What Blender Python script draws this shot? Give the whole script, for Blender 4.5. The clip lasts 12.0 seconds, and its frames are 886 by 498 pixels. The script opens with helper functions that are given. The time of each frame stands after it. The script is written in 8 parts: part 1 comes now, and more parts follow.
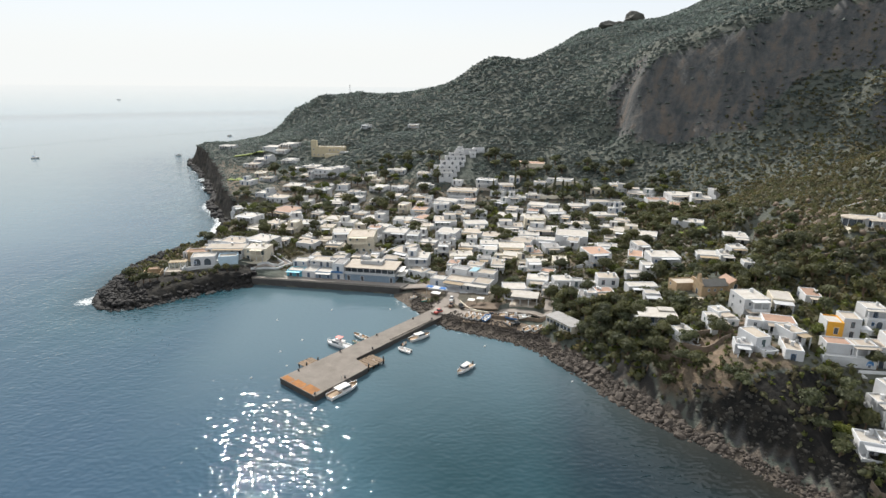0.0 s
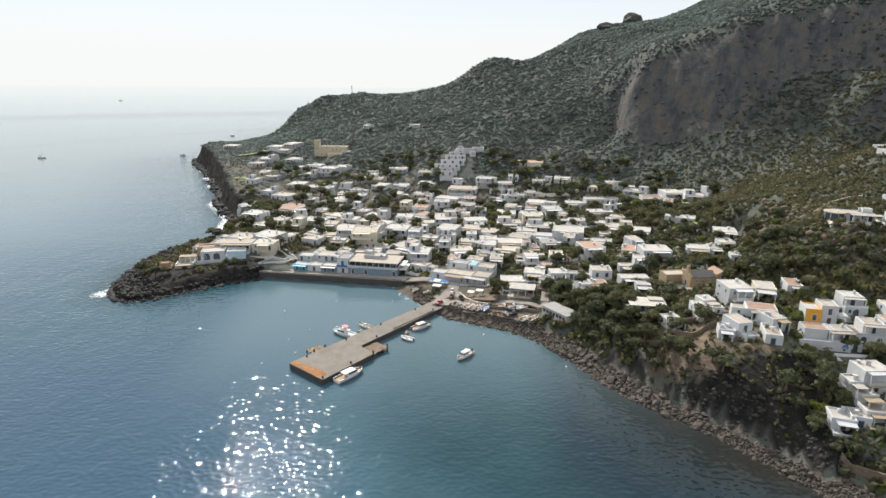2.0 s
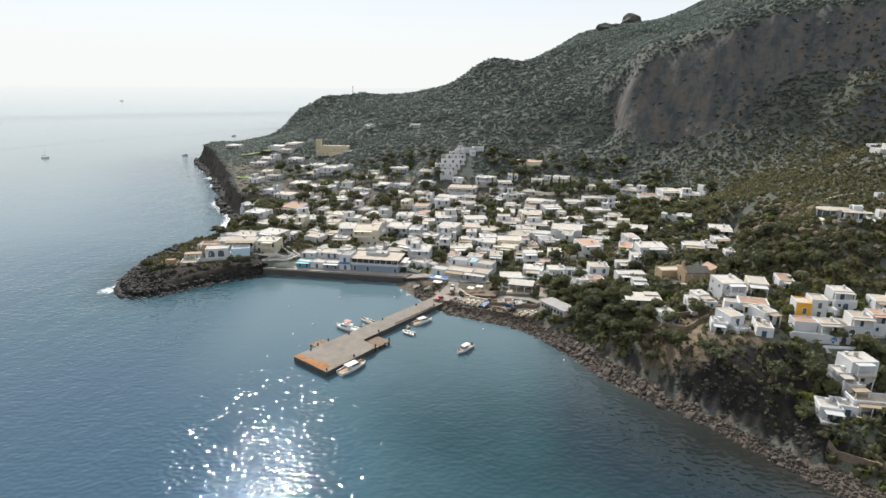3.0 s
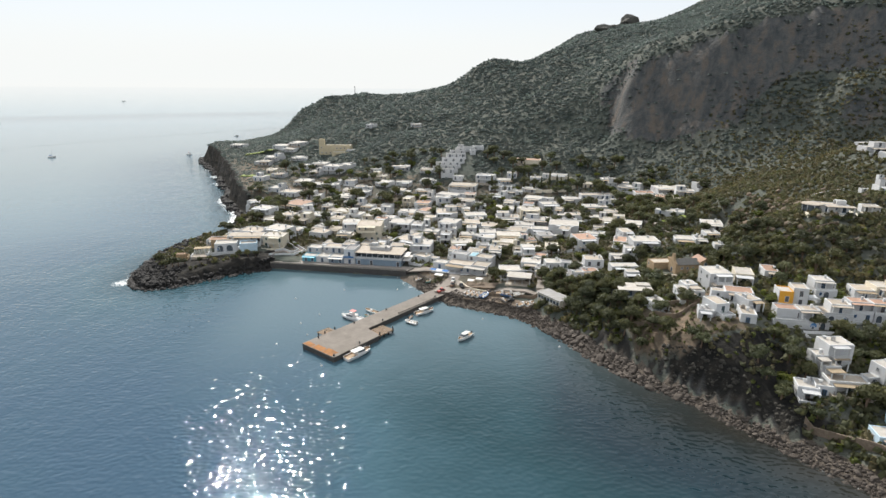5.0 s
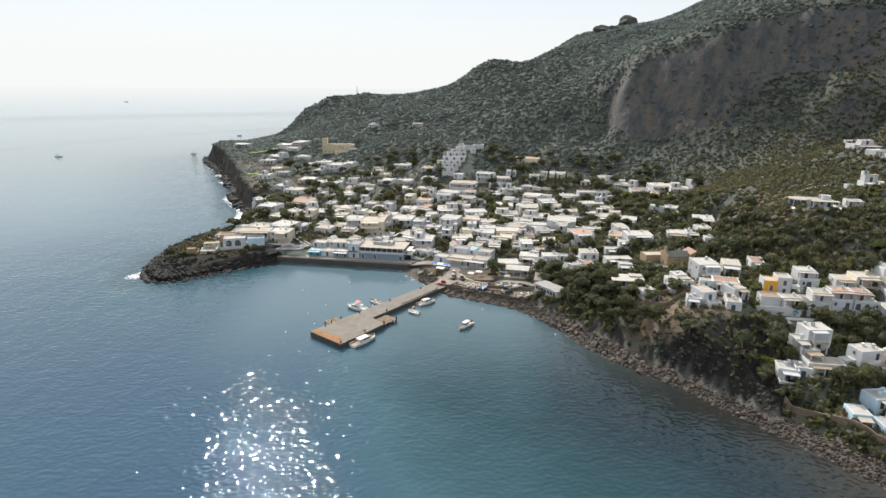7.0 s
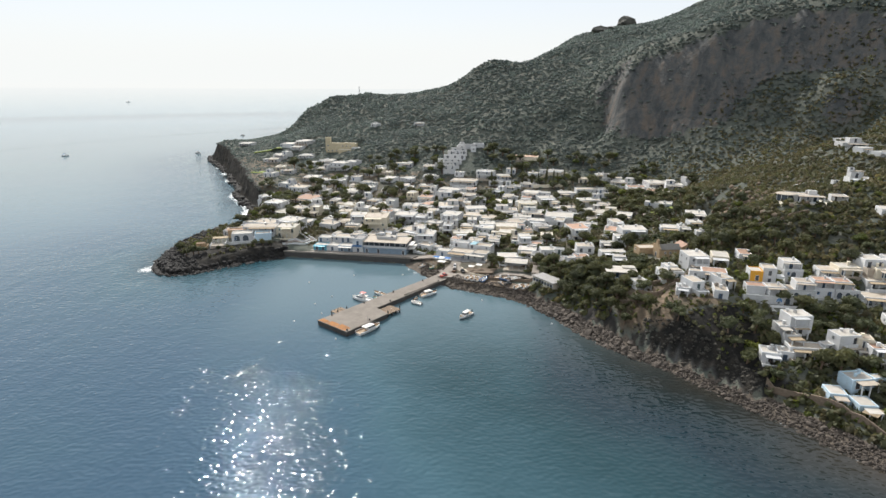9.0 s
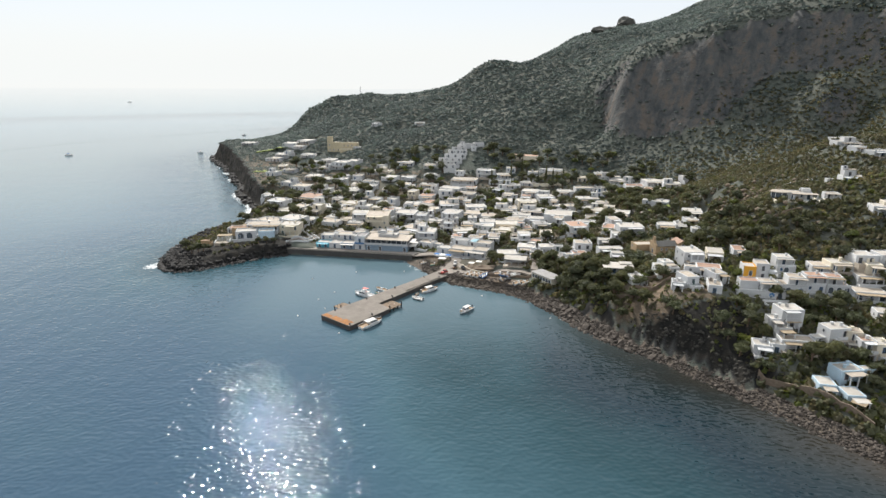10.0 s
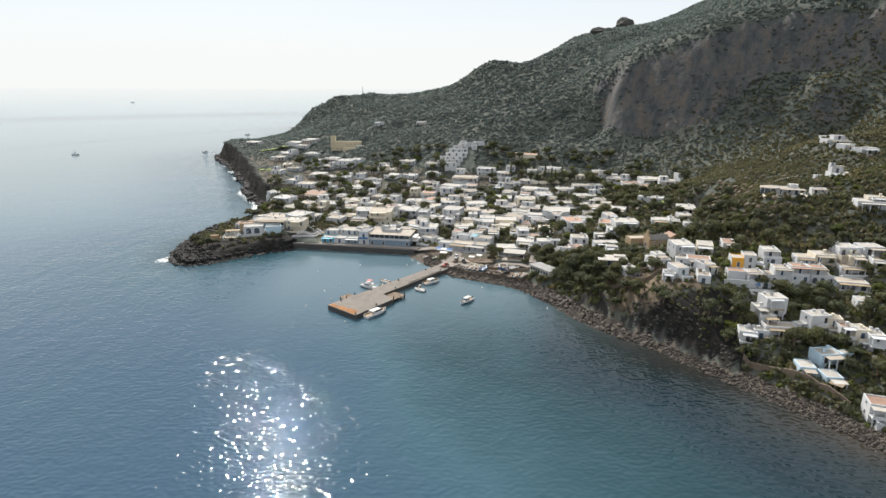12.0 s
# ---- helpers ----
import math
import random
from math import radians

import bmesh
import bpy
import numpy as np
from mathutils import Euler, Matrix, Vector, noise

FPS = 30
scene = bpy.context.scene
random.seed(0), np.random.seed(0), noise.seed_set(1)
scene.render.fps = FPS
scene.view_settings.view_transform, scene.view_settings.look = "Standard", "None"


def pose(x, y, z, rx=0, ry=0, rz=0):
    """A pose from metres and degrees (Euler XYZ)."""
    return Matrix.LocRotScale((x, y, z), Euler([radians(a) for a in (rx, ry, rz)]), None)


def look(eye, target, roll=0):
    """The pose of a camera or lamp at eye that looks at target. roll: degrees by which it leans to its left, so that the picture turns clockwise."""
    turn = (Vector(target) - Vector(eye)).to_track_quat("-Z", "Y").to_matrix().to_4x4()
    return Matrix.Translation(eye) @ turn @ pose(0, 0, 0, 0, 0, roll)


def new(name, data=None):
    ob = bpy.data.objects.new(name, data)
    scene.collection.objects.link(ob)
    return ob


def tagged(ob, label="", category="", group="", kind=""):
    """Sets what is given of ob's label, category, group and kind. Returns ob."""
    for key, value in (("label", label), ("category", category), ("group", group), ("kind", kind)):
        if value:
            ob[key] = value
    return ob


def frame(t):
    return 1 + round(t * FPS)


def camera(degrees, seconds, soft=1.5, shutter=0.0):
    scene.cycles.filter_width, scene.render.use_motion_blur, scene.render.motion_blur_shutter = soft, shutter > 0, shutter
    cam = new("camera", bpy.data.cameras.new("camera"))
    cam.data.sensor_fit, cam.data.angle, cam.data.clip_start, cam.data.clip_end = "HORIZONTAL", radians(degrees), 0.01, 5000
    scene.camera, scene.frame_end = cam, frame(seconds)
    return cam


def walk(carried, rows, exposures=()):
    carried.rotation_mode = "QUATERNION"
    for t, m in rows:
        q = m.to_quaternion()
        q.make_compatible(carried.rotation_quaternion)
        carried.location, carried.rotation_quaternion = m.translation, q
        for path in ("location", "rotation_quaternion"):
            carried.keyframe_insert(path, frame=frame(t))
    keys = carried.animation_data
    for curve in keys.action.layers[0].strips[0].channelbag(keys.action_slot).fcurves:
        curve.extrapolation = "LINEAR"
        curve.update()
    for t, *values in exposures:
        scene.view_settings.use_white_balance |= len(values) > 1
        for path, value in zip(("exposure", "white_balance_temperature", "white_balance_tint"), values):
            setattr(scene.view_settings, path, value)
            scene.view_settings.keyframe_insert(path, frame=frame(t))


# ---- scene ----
cam = camera(74.55, 12.0, soft=1.5)
PATH = [
    (0.0, (0.014, 0.013, 85.034), (0.015, 191.828, 28.401), 0.383),
    (1.0, (-0.027, -4.806, 85.113), (-0.089, 187.043, 28.597), 0.370),
    (2.0, (-0.094, -9.623, 85.176), (-0.222, 182.254, 28.754), 0.353),
    (3.0, (-0.181, -14.440, 85.226), (-0.382, 177.458, 28.878), 0.332),
    (4.0, (-0.283, -19.259, 85.264), (-0.562, 172.656, 28.974), 0.310),
    (5.0, (-0.393, -24.084, 85.291), (-0.760, 167.844, 29.046), 0.286),
    (6.0, (-0.508, -28.916, 85.308), (-0.971, 163.022, 29.099), 0.261),
    (7.0, (-0.622, -33.758, 85.316), (-1.192, 158.188, 29.134), 0.238),
    (8.0, (-0.731, -38.613, 85.312), (-1.421, 153.341, 29.156), 0.216),
    (9.0, (-0.831, -43.482, 85.296), (-1.653, 148.478, 29.166), 0.196),
    (10.0, (-0.918, -48.369, 85.266), (-1.888, 143.599, 29.165), 0.179),
    (11.0, (-0.989, -53.275, 85.220), (-2.122, 138.702, 29.154), 0.167),
    (12.0, (-1.041, -58.203, 85.153), (-2.355, 133.786, 29.132), 0.160),
]
walk(cam, [(t, look(eye, target, roll)) for t, eye, target, roll in PATH])

# ---- light ----
SUN_EL, SUN_AZ = 40.0, -20.0          # height over the horizon; degrees left of the y axis is negative
world = bpy.data.worlds.new("world")
scene.world = world
world.use_nodes = True
wn, wl = world.node_tree.nodes, world.node_tree.links
sky = wn.new("ShaderNodeTexSky")
sky.sky_type = 'NISHITA'
sky.sun_disc = False
sky.sun_elevation = radians(SUN_EL)
sky.sun_rotation = radians(SUN_AZ)
sky.altitude = 0
sky.air_density = 1.0
sky.dust_density = 0.5
sky.ozone_density = 1.0
cool = wn.new("ShaderNodeMix")                  # the white sea haze takes the yellow out of the low sky
cool.data_type, cool.blend_type = "RGBA", "MULTIPLY"
cool.inputs[0].default_value = 1.0
cool.inputs[7].default_value = (0.88, 0.95, 1.12, 1)
wl.new(sky.outputs["Color"], cool.inputs[6])
wl.new(cool.outputs[2], wn["Background"].inputs["Color"])
wn["Background"].inputs["Strength"].default_value = 0.015
veil = wn.new("ShaderNodeBackground")          # thin bright haze over the whole sky
veil.inputs["Color"].default_value = (0.94, 0.975, 1.0, 1)
veil.inputs["Strength"].default_value = 0.585
both = wn.new("ShaderNodeAddShader")
wl.new(wn["Background"].outputs["Background"], both.inputs[0])
wl.new(veil.outputs["Background"], both.inputs[1])
wl.new(both.outputs["Shader"], wn["World Output"].inputs["Surface"])
sun = new("sun", bpy.data.lights.new("sun", 'SUN'))
sun.data.energy = 4.0
sun.data.angle = radians(0.6)
sun.data.color = (1.0, 0.955, 0.89)
_az, _el = radians(SUN_AZ), radians(SUN_EL)
sun.matrix_world = look((0, 0, 300), (-math.sin(_az) * math.cos(_el), -math.cos(_az) * math.cos(_el), 300 - math.sin(_el)))
scene.view_settings.exposure = 0.44

# ---- materials ----
def node_material(name):
    m = bpy.data.materials.new(name)
    m.use_nodes = True
    return m, m.node_tree.nodes, m.node_tree.links, m.node_tree.nodes["Principled BSDF"]


def noise_at(n, l, size, detail=4.0, rough=0.55, stretch=None):
    """Noise with lumps of that many metres, fixed to the place."""
    where = n.new("ShaderNodeNewGeometry").outputs["Position"]
    if stretch:
        mp = n.new("ShaderNodeMapping")
        mp.inputs["Scale"].default_value = stretch
        l.new(where, mp.inputs["Vector"])
        where = mp.outputs["Vector"]
    t = n.new("ShaderNodeTexNoise")
    t.inputs["Scale"].default_value = 1.0 / size
    t.inputs["Detail"].default_value = detail
    t.inputs["Roughness"].default_value = rough
    l.new(where, t.inputs["Vector"])
    return t.outputs["Fac"]


def ramp(n, l, fac, stops):
    r = n.new("ShaderNodeValToRGB")
    while len(r.color_ramp.elements) < len(stops):
        r.color_ramp.elements.new(0.5)
    for e, (p, c) in zip(r.color_ramp.elements, stops):
        e.position, e.color = p, (*c, 1) if len(c) == 3 else c
    l.new(fac, r.inputs["Fac"])
    return r.outputs["Color"]


def mix(n, l, fac, a, b, kind="MIX"):
    m = n.new("ShaderNodeMix")
    m.data_type, m.blend_type = "RGBA", kind
    for sock, v in ((m.inputs[0], fac), (m.inputs[6], a), (m.inputs[7], b)):
        if hasattr(v, "is_linked"):
            l.new(v, sock)
        else:
            sock.default_value = v if not isinstance(v, tuple) or len(v) == 4 else (*v, 1)
    return m.outputs[2]


def math_node(n, l, op, a, b=0.0, clamp=False):
    m = n.new("ShaderNodeMath")
    m.operation, m.use_clamp = op, clamp
    for sock, v in ((m.inputs[0], a), (m.inputs[1], b)):
        if hasattr(v, "is_linked"):
            l.new(v, sock)
        else:
            sock.default_value = v
    return m.outputs[0]


def bumped(n, l, b, fac, strength, distance):
    bp = n.new("ShaderNodeBump")
    bp.inputs["Strength"].default_value = strength
    bp.inputs["Distance"].default_value = distance
    l.new(fac, bp.inputs["Height"])
    l.new(bp.outputs["Normal"], b.inputs["Normal"])


def surface(name, base, rough=0.8, metal=0.0, stain=(0.6, 0.55, 0.5), stains=0.3, size=2.0, grain=0.15, relief=0.02, spread=0.12, island=False):
    """A worn everyday surface: base colour, larger stains, fine grain and relief, and a small change from thing to thing."""
    m, n, l, b = node_material(name)
    coarse = noise_at(n, l, size, 5)
    fine = noise_at(n, l, grain, 3)
    f = math_node(n, l, "MULTIPLY_ADD", coarse, 2.2)
    n[f.node.name].inputs[2].default_value = -0.75
    f.node.use_clamp = True
    f = math_node(n, l, "MULTIPLY", f, stains)
    col = mix(n, l, f, base, tuple(base[i] * stain[i] for i in range(3)))
    col = mix(n, l, 1.0, col, ramp(n, l, fine, [(0.25, (0.82, 0.82, 0.82)), (0.75, (1.12, 1.12, 1.12))]), "MULTIPLY")
    if island:
        rnd = n.new("ShaderNodeNewGeometry").outputs["Random Per Island"]
    else:
        rnd = n.new("ShaderNodeObjectInfo").outputs["Random"]
    col = mix(n, l, 1.0, col, ramp(n, l, rnd, [(0, (1 - spread,) * 3), (1, (1 + spread * 0.6,) * 3)]), "MULTIPLY")
    l.new(col, b.inputs["Base Color"])
    b.inputs["Roughness"].default_value = rough
    b.inputs["Metallic"].default_value = metal
    if relief:
        bumped(n, l, b, fine, 0.6, relief)
    return m


def leaf_material(name, dark, mid, light, through_light=0.42, warm=1.0):
    """Foliage: each clump its own green."""
    m, n, l, b = node_material(name)
    rnd = n.new("ShaderNodeNewGeometry").outputs["Random Per Island"]
    col = ramp(n, l, rnd, [(0.0, dark), (0.55, mid), (1.0, light)])
    big = noise_at(n, l, 14.0, 3)
    col = mix(n, l, 1.0, col, ramp(n, l, big, [(0.3, (0.75, 0.77, 0.78)), (0.7, (1.16 + 0.09 * warm, 1.18, 1.2 - 0.2 * warm))]), "MULTIPLY")
    ob = n.new("ShaderNodeObjectInfo").outputs["Random"]
    col = mix(n, l, 1.0, col, ramp(n, l, ob, [(0, (0.8, 0.84, 0.86)), (1, (1.12 + 0.08 * warm, 1.15, 1.15 - 0.15 * warm))]), "MULTIPLY")
    l.new(col, b.inputs["Base Color"])
    b.inputs["Roughness"].default_value = 0.65
    b.inputs["Specular IOR Level"].default_value = 0.25
    glow = n.new("ShaderNodeBsdfTranslucent")      # leaves let the low sun through
    l.new(mix(n, l, 1.0, col, (1.1 + 0.1 * warm, 1.2, 1.25 - 0.3 * warm), "MULTIPLY"), glow.inputs["Color"])
    ms = n.new("ShaderNodeMixShader")
    ms.inputs[0].default_value = through_light
    l.new(b.outputs["BSDF"], ms.inputs[1])
    l.new(glow.outputs["BSDF"], ms.inputs[2])
    l.new(ms.outputs["Shader"], n["Material Output"].inputs["Surface"])
    return m


WHITEWASH = surface("whitewash", (0.585, 0.595, 0.605), 0.85, stain=(0.8, 0.76, 0.7), stains=0.5, size=1.6, relief=0.015, spread=0.18)
CREAMWALL = surface("cream plaster", (0.70, 0.64, 0.52), 0.85, stain=(0.75, 0.7, 0.62), stains=0.5, size=1.6, relief=0.015)
BLUEWALL = surface("pale blue plaster", (0.50, 0.64, 0.74), 0.8, stains=0.3, size=1.6, relief=0.01)
OCHREWALL = surface("ochre plaster", (0.72, 0.36, 0.04), 0.85, stain=(0.8, 0.7, 0.6), stains=0.4, size=1.2, relief=0.015)
STONEWALL = surface("ochre tuff stone", (0.44, 0.325, 0.20), 0.9, stain=(0.55, 0.5, 0.45), stains=0.8, size=1.0, grain=0.25, relief=0.05)
YELLOWWALL = surface("pale yellow plaster", (0.60, 0.52, 0.36), 0.85, stain=(0.75, 0.7, 0.62), stains=0.5, size=1.8, relief=0.01)
ROOF_WHITE = surface("limewashed roof", (0.50, 0.475, 0.435), 0.8, stain=(0.68, 0.62, 0.54), stains=0.8, size=2.2, spread=0.12)
ROOF_CREAM = surface("cream roof screed", (0.45, 0.40, 0.335), 0.85, stain=(0.7, 0.62, 0.55), stains=0.8, size=2.0, spread=0.15)
ROOF_TILE = surface("clay tile roof", (0.44, 0.28, 0.20), 0.85, stain=(0.6, 0.6, 0.6), stains=0.8, size=1.6, spread=0.25)
ROOF_SLATE = surface("dark slate roof", (0.12, 0.118, 0.112), 0.8, stain=(0.7, 0.68, 0.64), stains=0.8, size=1.2, spread=0.1)
ROOF_GREY = surface("grey felt roof", (0.34, 0.33, 0.32), 0.85, stain=(0.7, 0.68, 0.64), stains=0.8, size=1.6, spread=0.2)
CANE = surface("cane roofing", (0.34, 0.27, 0.18), 0.9, stains=0.6, size=0.8, grain=0.1, relief=0.03, spread=0.2)
TIMBER = surface("weathered timber", (0.22, 0.15, 0.09), 0.8, stains=0.5, size=0.6, grain=0.06, spread=0.2)
BLUEPAINT = surface("blue paint", (0.05, 0.17, 0.38), 0.5, stains=0.3, size=0.5, relief=0.0)
GREENPAINT = surface("green paint", (0.05, 0.17, 0.11), 0.5, stains=0.3, size=0.5, relief=0.0)
BROWNPAINT = surface("brown varnish", (0.13, 0.07, 0.04), 0.5, stains=0.3, size=0.5, relief=0.0)
CONCRETE = surface("grey concrete", (0.245, 0.215, 0.185), 0.9, stain=(0.6, 0.58, 0.55), stains=0.8, size=3.0, grain=0.3, relief=0.02, spread=0.1)
DARKWALL = surface("wet dark masonry", (0.075, 0.07, 0.065), 0.7, stains=0.6, size=2.0, grain=0.3, relief=0.05)
RUST = surface("rusty steel plate", (0.42, 0.17, 0.035), 0.85, stain=(0.45, 0.5, 0.7), stains=1.0, size=1.4, grain=0.2, relief=0.02, spread=0.2)
ASPHALT = surface("worn paving", (0.36, 0.32, 0.28), 0.9, stain=(0.7, 0.7, 0.7), stains=0.7, size=3.0)
BOULDER = surface("volcanic boulders", (0.082, 0.067, 0.055), 0.9, stain=(0.45, 0.45, 0.45), stains=0.8, size=1.2, grain=0.3, relief=0.08, spread=0.35, island=True)
BLACKROCK = surface("black lava rock", (0.020, 0.018, 0.017), 0.85, stain=(0.5, 0.5, 0.5), stains=0.8, size=1.5, grain=0.4, relief=0.1, spread=0.35, island=True)
DRYSTONE = surface("dry stone walling", (0.26, 0.20, 0.15), 0.95, stain=(0.5, 0.5, 0.48), stains=0.9, size=0.8, grain=0.3, relief=0.08, spread=0.2)
HULLWHITE = surface("white gel coat", (0.80, 0.80, 0.79), 0.25, stains=0.25, size=0.8, relief=0.0, spread=0.05)
HULLBLUE = surface("blue gel coat", (0.06, 0.16, 0.34), 0.3, stains=0.25, size=0.8, relief=0.0, spread=0.1)
DECKTEAK = surface("teak deck", (0.36, 0.25, 0.15), 0.7, stains=0.4, size=0.5, grain=0.05, relief=0.0)
STEEL = surface("galvanised steel", (0.45, 0.45, 0.45), 0.4, 0.9, stains=0.3, size=0.6, relief=0.0)
BLACKRUBBER = surface("black rubber", (0.025, 0.025, 0.025), 0.7, stains=0.3, size=0.3, relief=0.0)
CANVAS_WHITE = surface("white canvas", (0.78, 0.76, 0.72), 0.9, stains=0.3, size=0.8, relief=0.0)
CANVAS_BLUE = surface("blue canvas", (0.06, 0.20, 0.50), 0.9, stains=0.3, size=0.8, relief=0.0)
REDPAINT = surface("red paint", (0.45, 0.05, 0.03), 0.5, stains=0.3, size=0.5, relief=0.0)
BARK = surface("grey-brown bark", (0.16, 0.11, 0.075), 0.95, stains=0.5, size=0.4, grain=0.08, relief=0.04)
LEAF_OLIVE = leaf_material("olive leaves", (0.082, 0.096, 0.062), (0.104, 0.118, 0.074), (0.135, 0.145, 0.092))
LEAF_PINE = leaf_material("dark green leaves", (0.076, 0.085, 0.054), (0.094, 0.102, 0.063), (0.118, 0.120, 0.074))
LEAF_BRIGHT = leaf_material("bright garden leaves", (0.085, 0.105, 0.032), (0.11, 0.135, 0.040), (0.155, 0.17, 0.055))
LEAF_SCRUB = leaf_material("macchia scrub", (0.098, 0.093, 0.063), (0.122, 0.113, 0.074), (0.158, 0.138, 0.092))
# far leaves paled and greyed: distance haze put into their colour
LEAF_FAR = leaf_material("haze-paled evergreen leaves", (0.116, 0.142, 0.139), (0.123, 0.148, 0.144), (0.130, 0.154, 0.148), 0.5, 0.4)
LEAF_HAZED = leaf_material("haze-greyed mountain macchia", (0.126, 0.153, 0.151), (0.131, 0.158, 0.155), (0.136, 0.163, 0.159), 0.5, 0.4)
LEAF_MID = leaf_material("haze-greyed hillside macchia", (0.128, 0.148, 0.140), (0.138, 0.156, 0.146), (0.150, 0.164, 0.150), 0.5, 0.3)

GLASS, _n, _l, _b = node_material("window glass")
_b.inputs["Base Color"].default_value = (0.07, 0.085, 0.10, 1)
_b.inputs["Roughness"].default_value = 0.12
_b.inputs["Specular IOR Level"].default_value = 0.6

POOL, _n, _l, _b = node_material("pool water")
_l.new(ramp(_n, _l, noise_at(_n, _l, 1.2), [(0.3, (0.24, 0.42, 0.48)), (0.7, (0.34, 0.52, 0.57))]), _b.inputs["Base Color"])
_b.inputs["Roughness"].default_value = 0.08
bumped(_n, _l, _b, noise_at(_n, _l, 0.5), 0.2, 0.05)


def ground_material():
    """Soil, dry grass, green cover, bare rock and pebbles, by what lies where on the land."""
    m, n, l, b = node_material("island ground")
    a = n.new("ShaderNodeAttribute")
    a.attribute_name = "cover"
    sep = n.new("ShaderNodeSeparateColor")
    l.new(a.outputs["Color"], sep.inputs["Color"])
    n1, n2, n3, n4 = noise_at(n, l, 18, 5), noise_at(n, l, 3.5, 6), noise_at(n, l, 0.6, 4), noise_at(n, l, 60, 3)
    green = ramp(n, l, n2, [(0.30, (0.082, 0.092, 0.084)), (0.50, (0.098, 0.108, 0.098)), (0.70, (0.110, 0.117, 0.104)), (0.84, (0.132, 0.126, 0.104))])
    green = mix(n, l, 1.0, green, ramp(n, l, n1, [(0.3, (0.75, 0.8, 0.75)), (0.7, (1.25, 1.15, 1.05))]), "MULTIPLY")
    rock = ramp(n, l, n2, [(0.34, (0.058, 0.064, 0.066)), (0.48, (0.096, 0.098, 0.096)), (0.60, (0.120, 0.112, 0.103)), (0.72, (0.160, 0.128, 0.103))])
    rock = mix(n, l, 0.6, rock, ramp(n, l, noise_at(n, l, 7, 6, 0.65, (1, 1, 0.22)), [(0.38, (0.043, 0.050, 0.054)), (0.5, (0.096, 0.098, 0.096)), (0.62, (0.152, 0.122, 0.097))]))
    # lava black, deepened for the shade on the near cliff and headland wall
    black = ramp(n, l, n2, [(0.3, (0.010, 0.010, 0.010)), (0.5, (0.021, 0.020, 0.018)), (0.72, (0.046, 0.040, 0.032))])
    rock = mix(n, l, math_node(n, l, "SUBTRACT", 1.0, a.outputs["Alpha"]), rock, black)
    soil = ramp(n, l, n2, [(0.3, (0.085, 0.074, 0.055)), (0.5, (0.125, 0.098, 0.070)), (0.65, (0.20, 0.148, 0.105)), (0.8, (0.28, 0.215, 0.16))])
    pebble = ramp(n, l, n3, [(0.3, (0.055, 0.047, 0.039)), (0.55, (0.125, 0.104, 0.084)), (0.75, (0.21, 0.175, 0.145))])
    k = math_node(n, l, "ADD", sep.outputs["Red"], math_node(n, l, "MULTIPLY", math_node(n, l, "SUBTRACT", n2, 0.5), 0.9))
    col = mix(n, l, ramp(n, l, k, [(0.42, (0, 0, 0)), (0.60, (1, 1, 1))]), green, rock)
    k = math_node(n, l, "ADD", sep.outputs["Blue"], math_node(n, l, "MULTIPLY", math_node(n, l, "SUBTRACT", n1, 0.5), 0.6))
    col = mix(n, l, ramp(n, l, k, [(0.40, (0, 0, 0)), (0.60, (1, 1, 1))]), col, soil)
    k = math_node(n, l, "ADD", sep.outputs["Green"], math_node(n, l, "MULTIPLY", math_node(n, l, "SUBTRACT", n2, 0.5), 0.7))
    col = mix(n, l, ramp(n, l, k, [(0.42, (0, 0, 0)), (0.58, (1, 1, 1))]), col, pebble)
    l.new(col, b.inputs["Base Color"])
    b.inputs["Roughness"].default_value = 0.95
    b.inputs["Specular IOR Level"].default_value = 0.2
    h = math_node(n, l, "ADD", math_node(n, l, "MULTIPLY", n2, 1.0), math_node(n, l, "MULTIPLY", n3, 0.35))
    bumped(n, l, b, h, 0.9, 0.9)
    return m


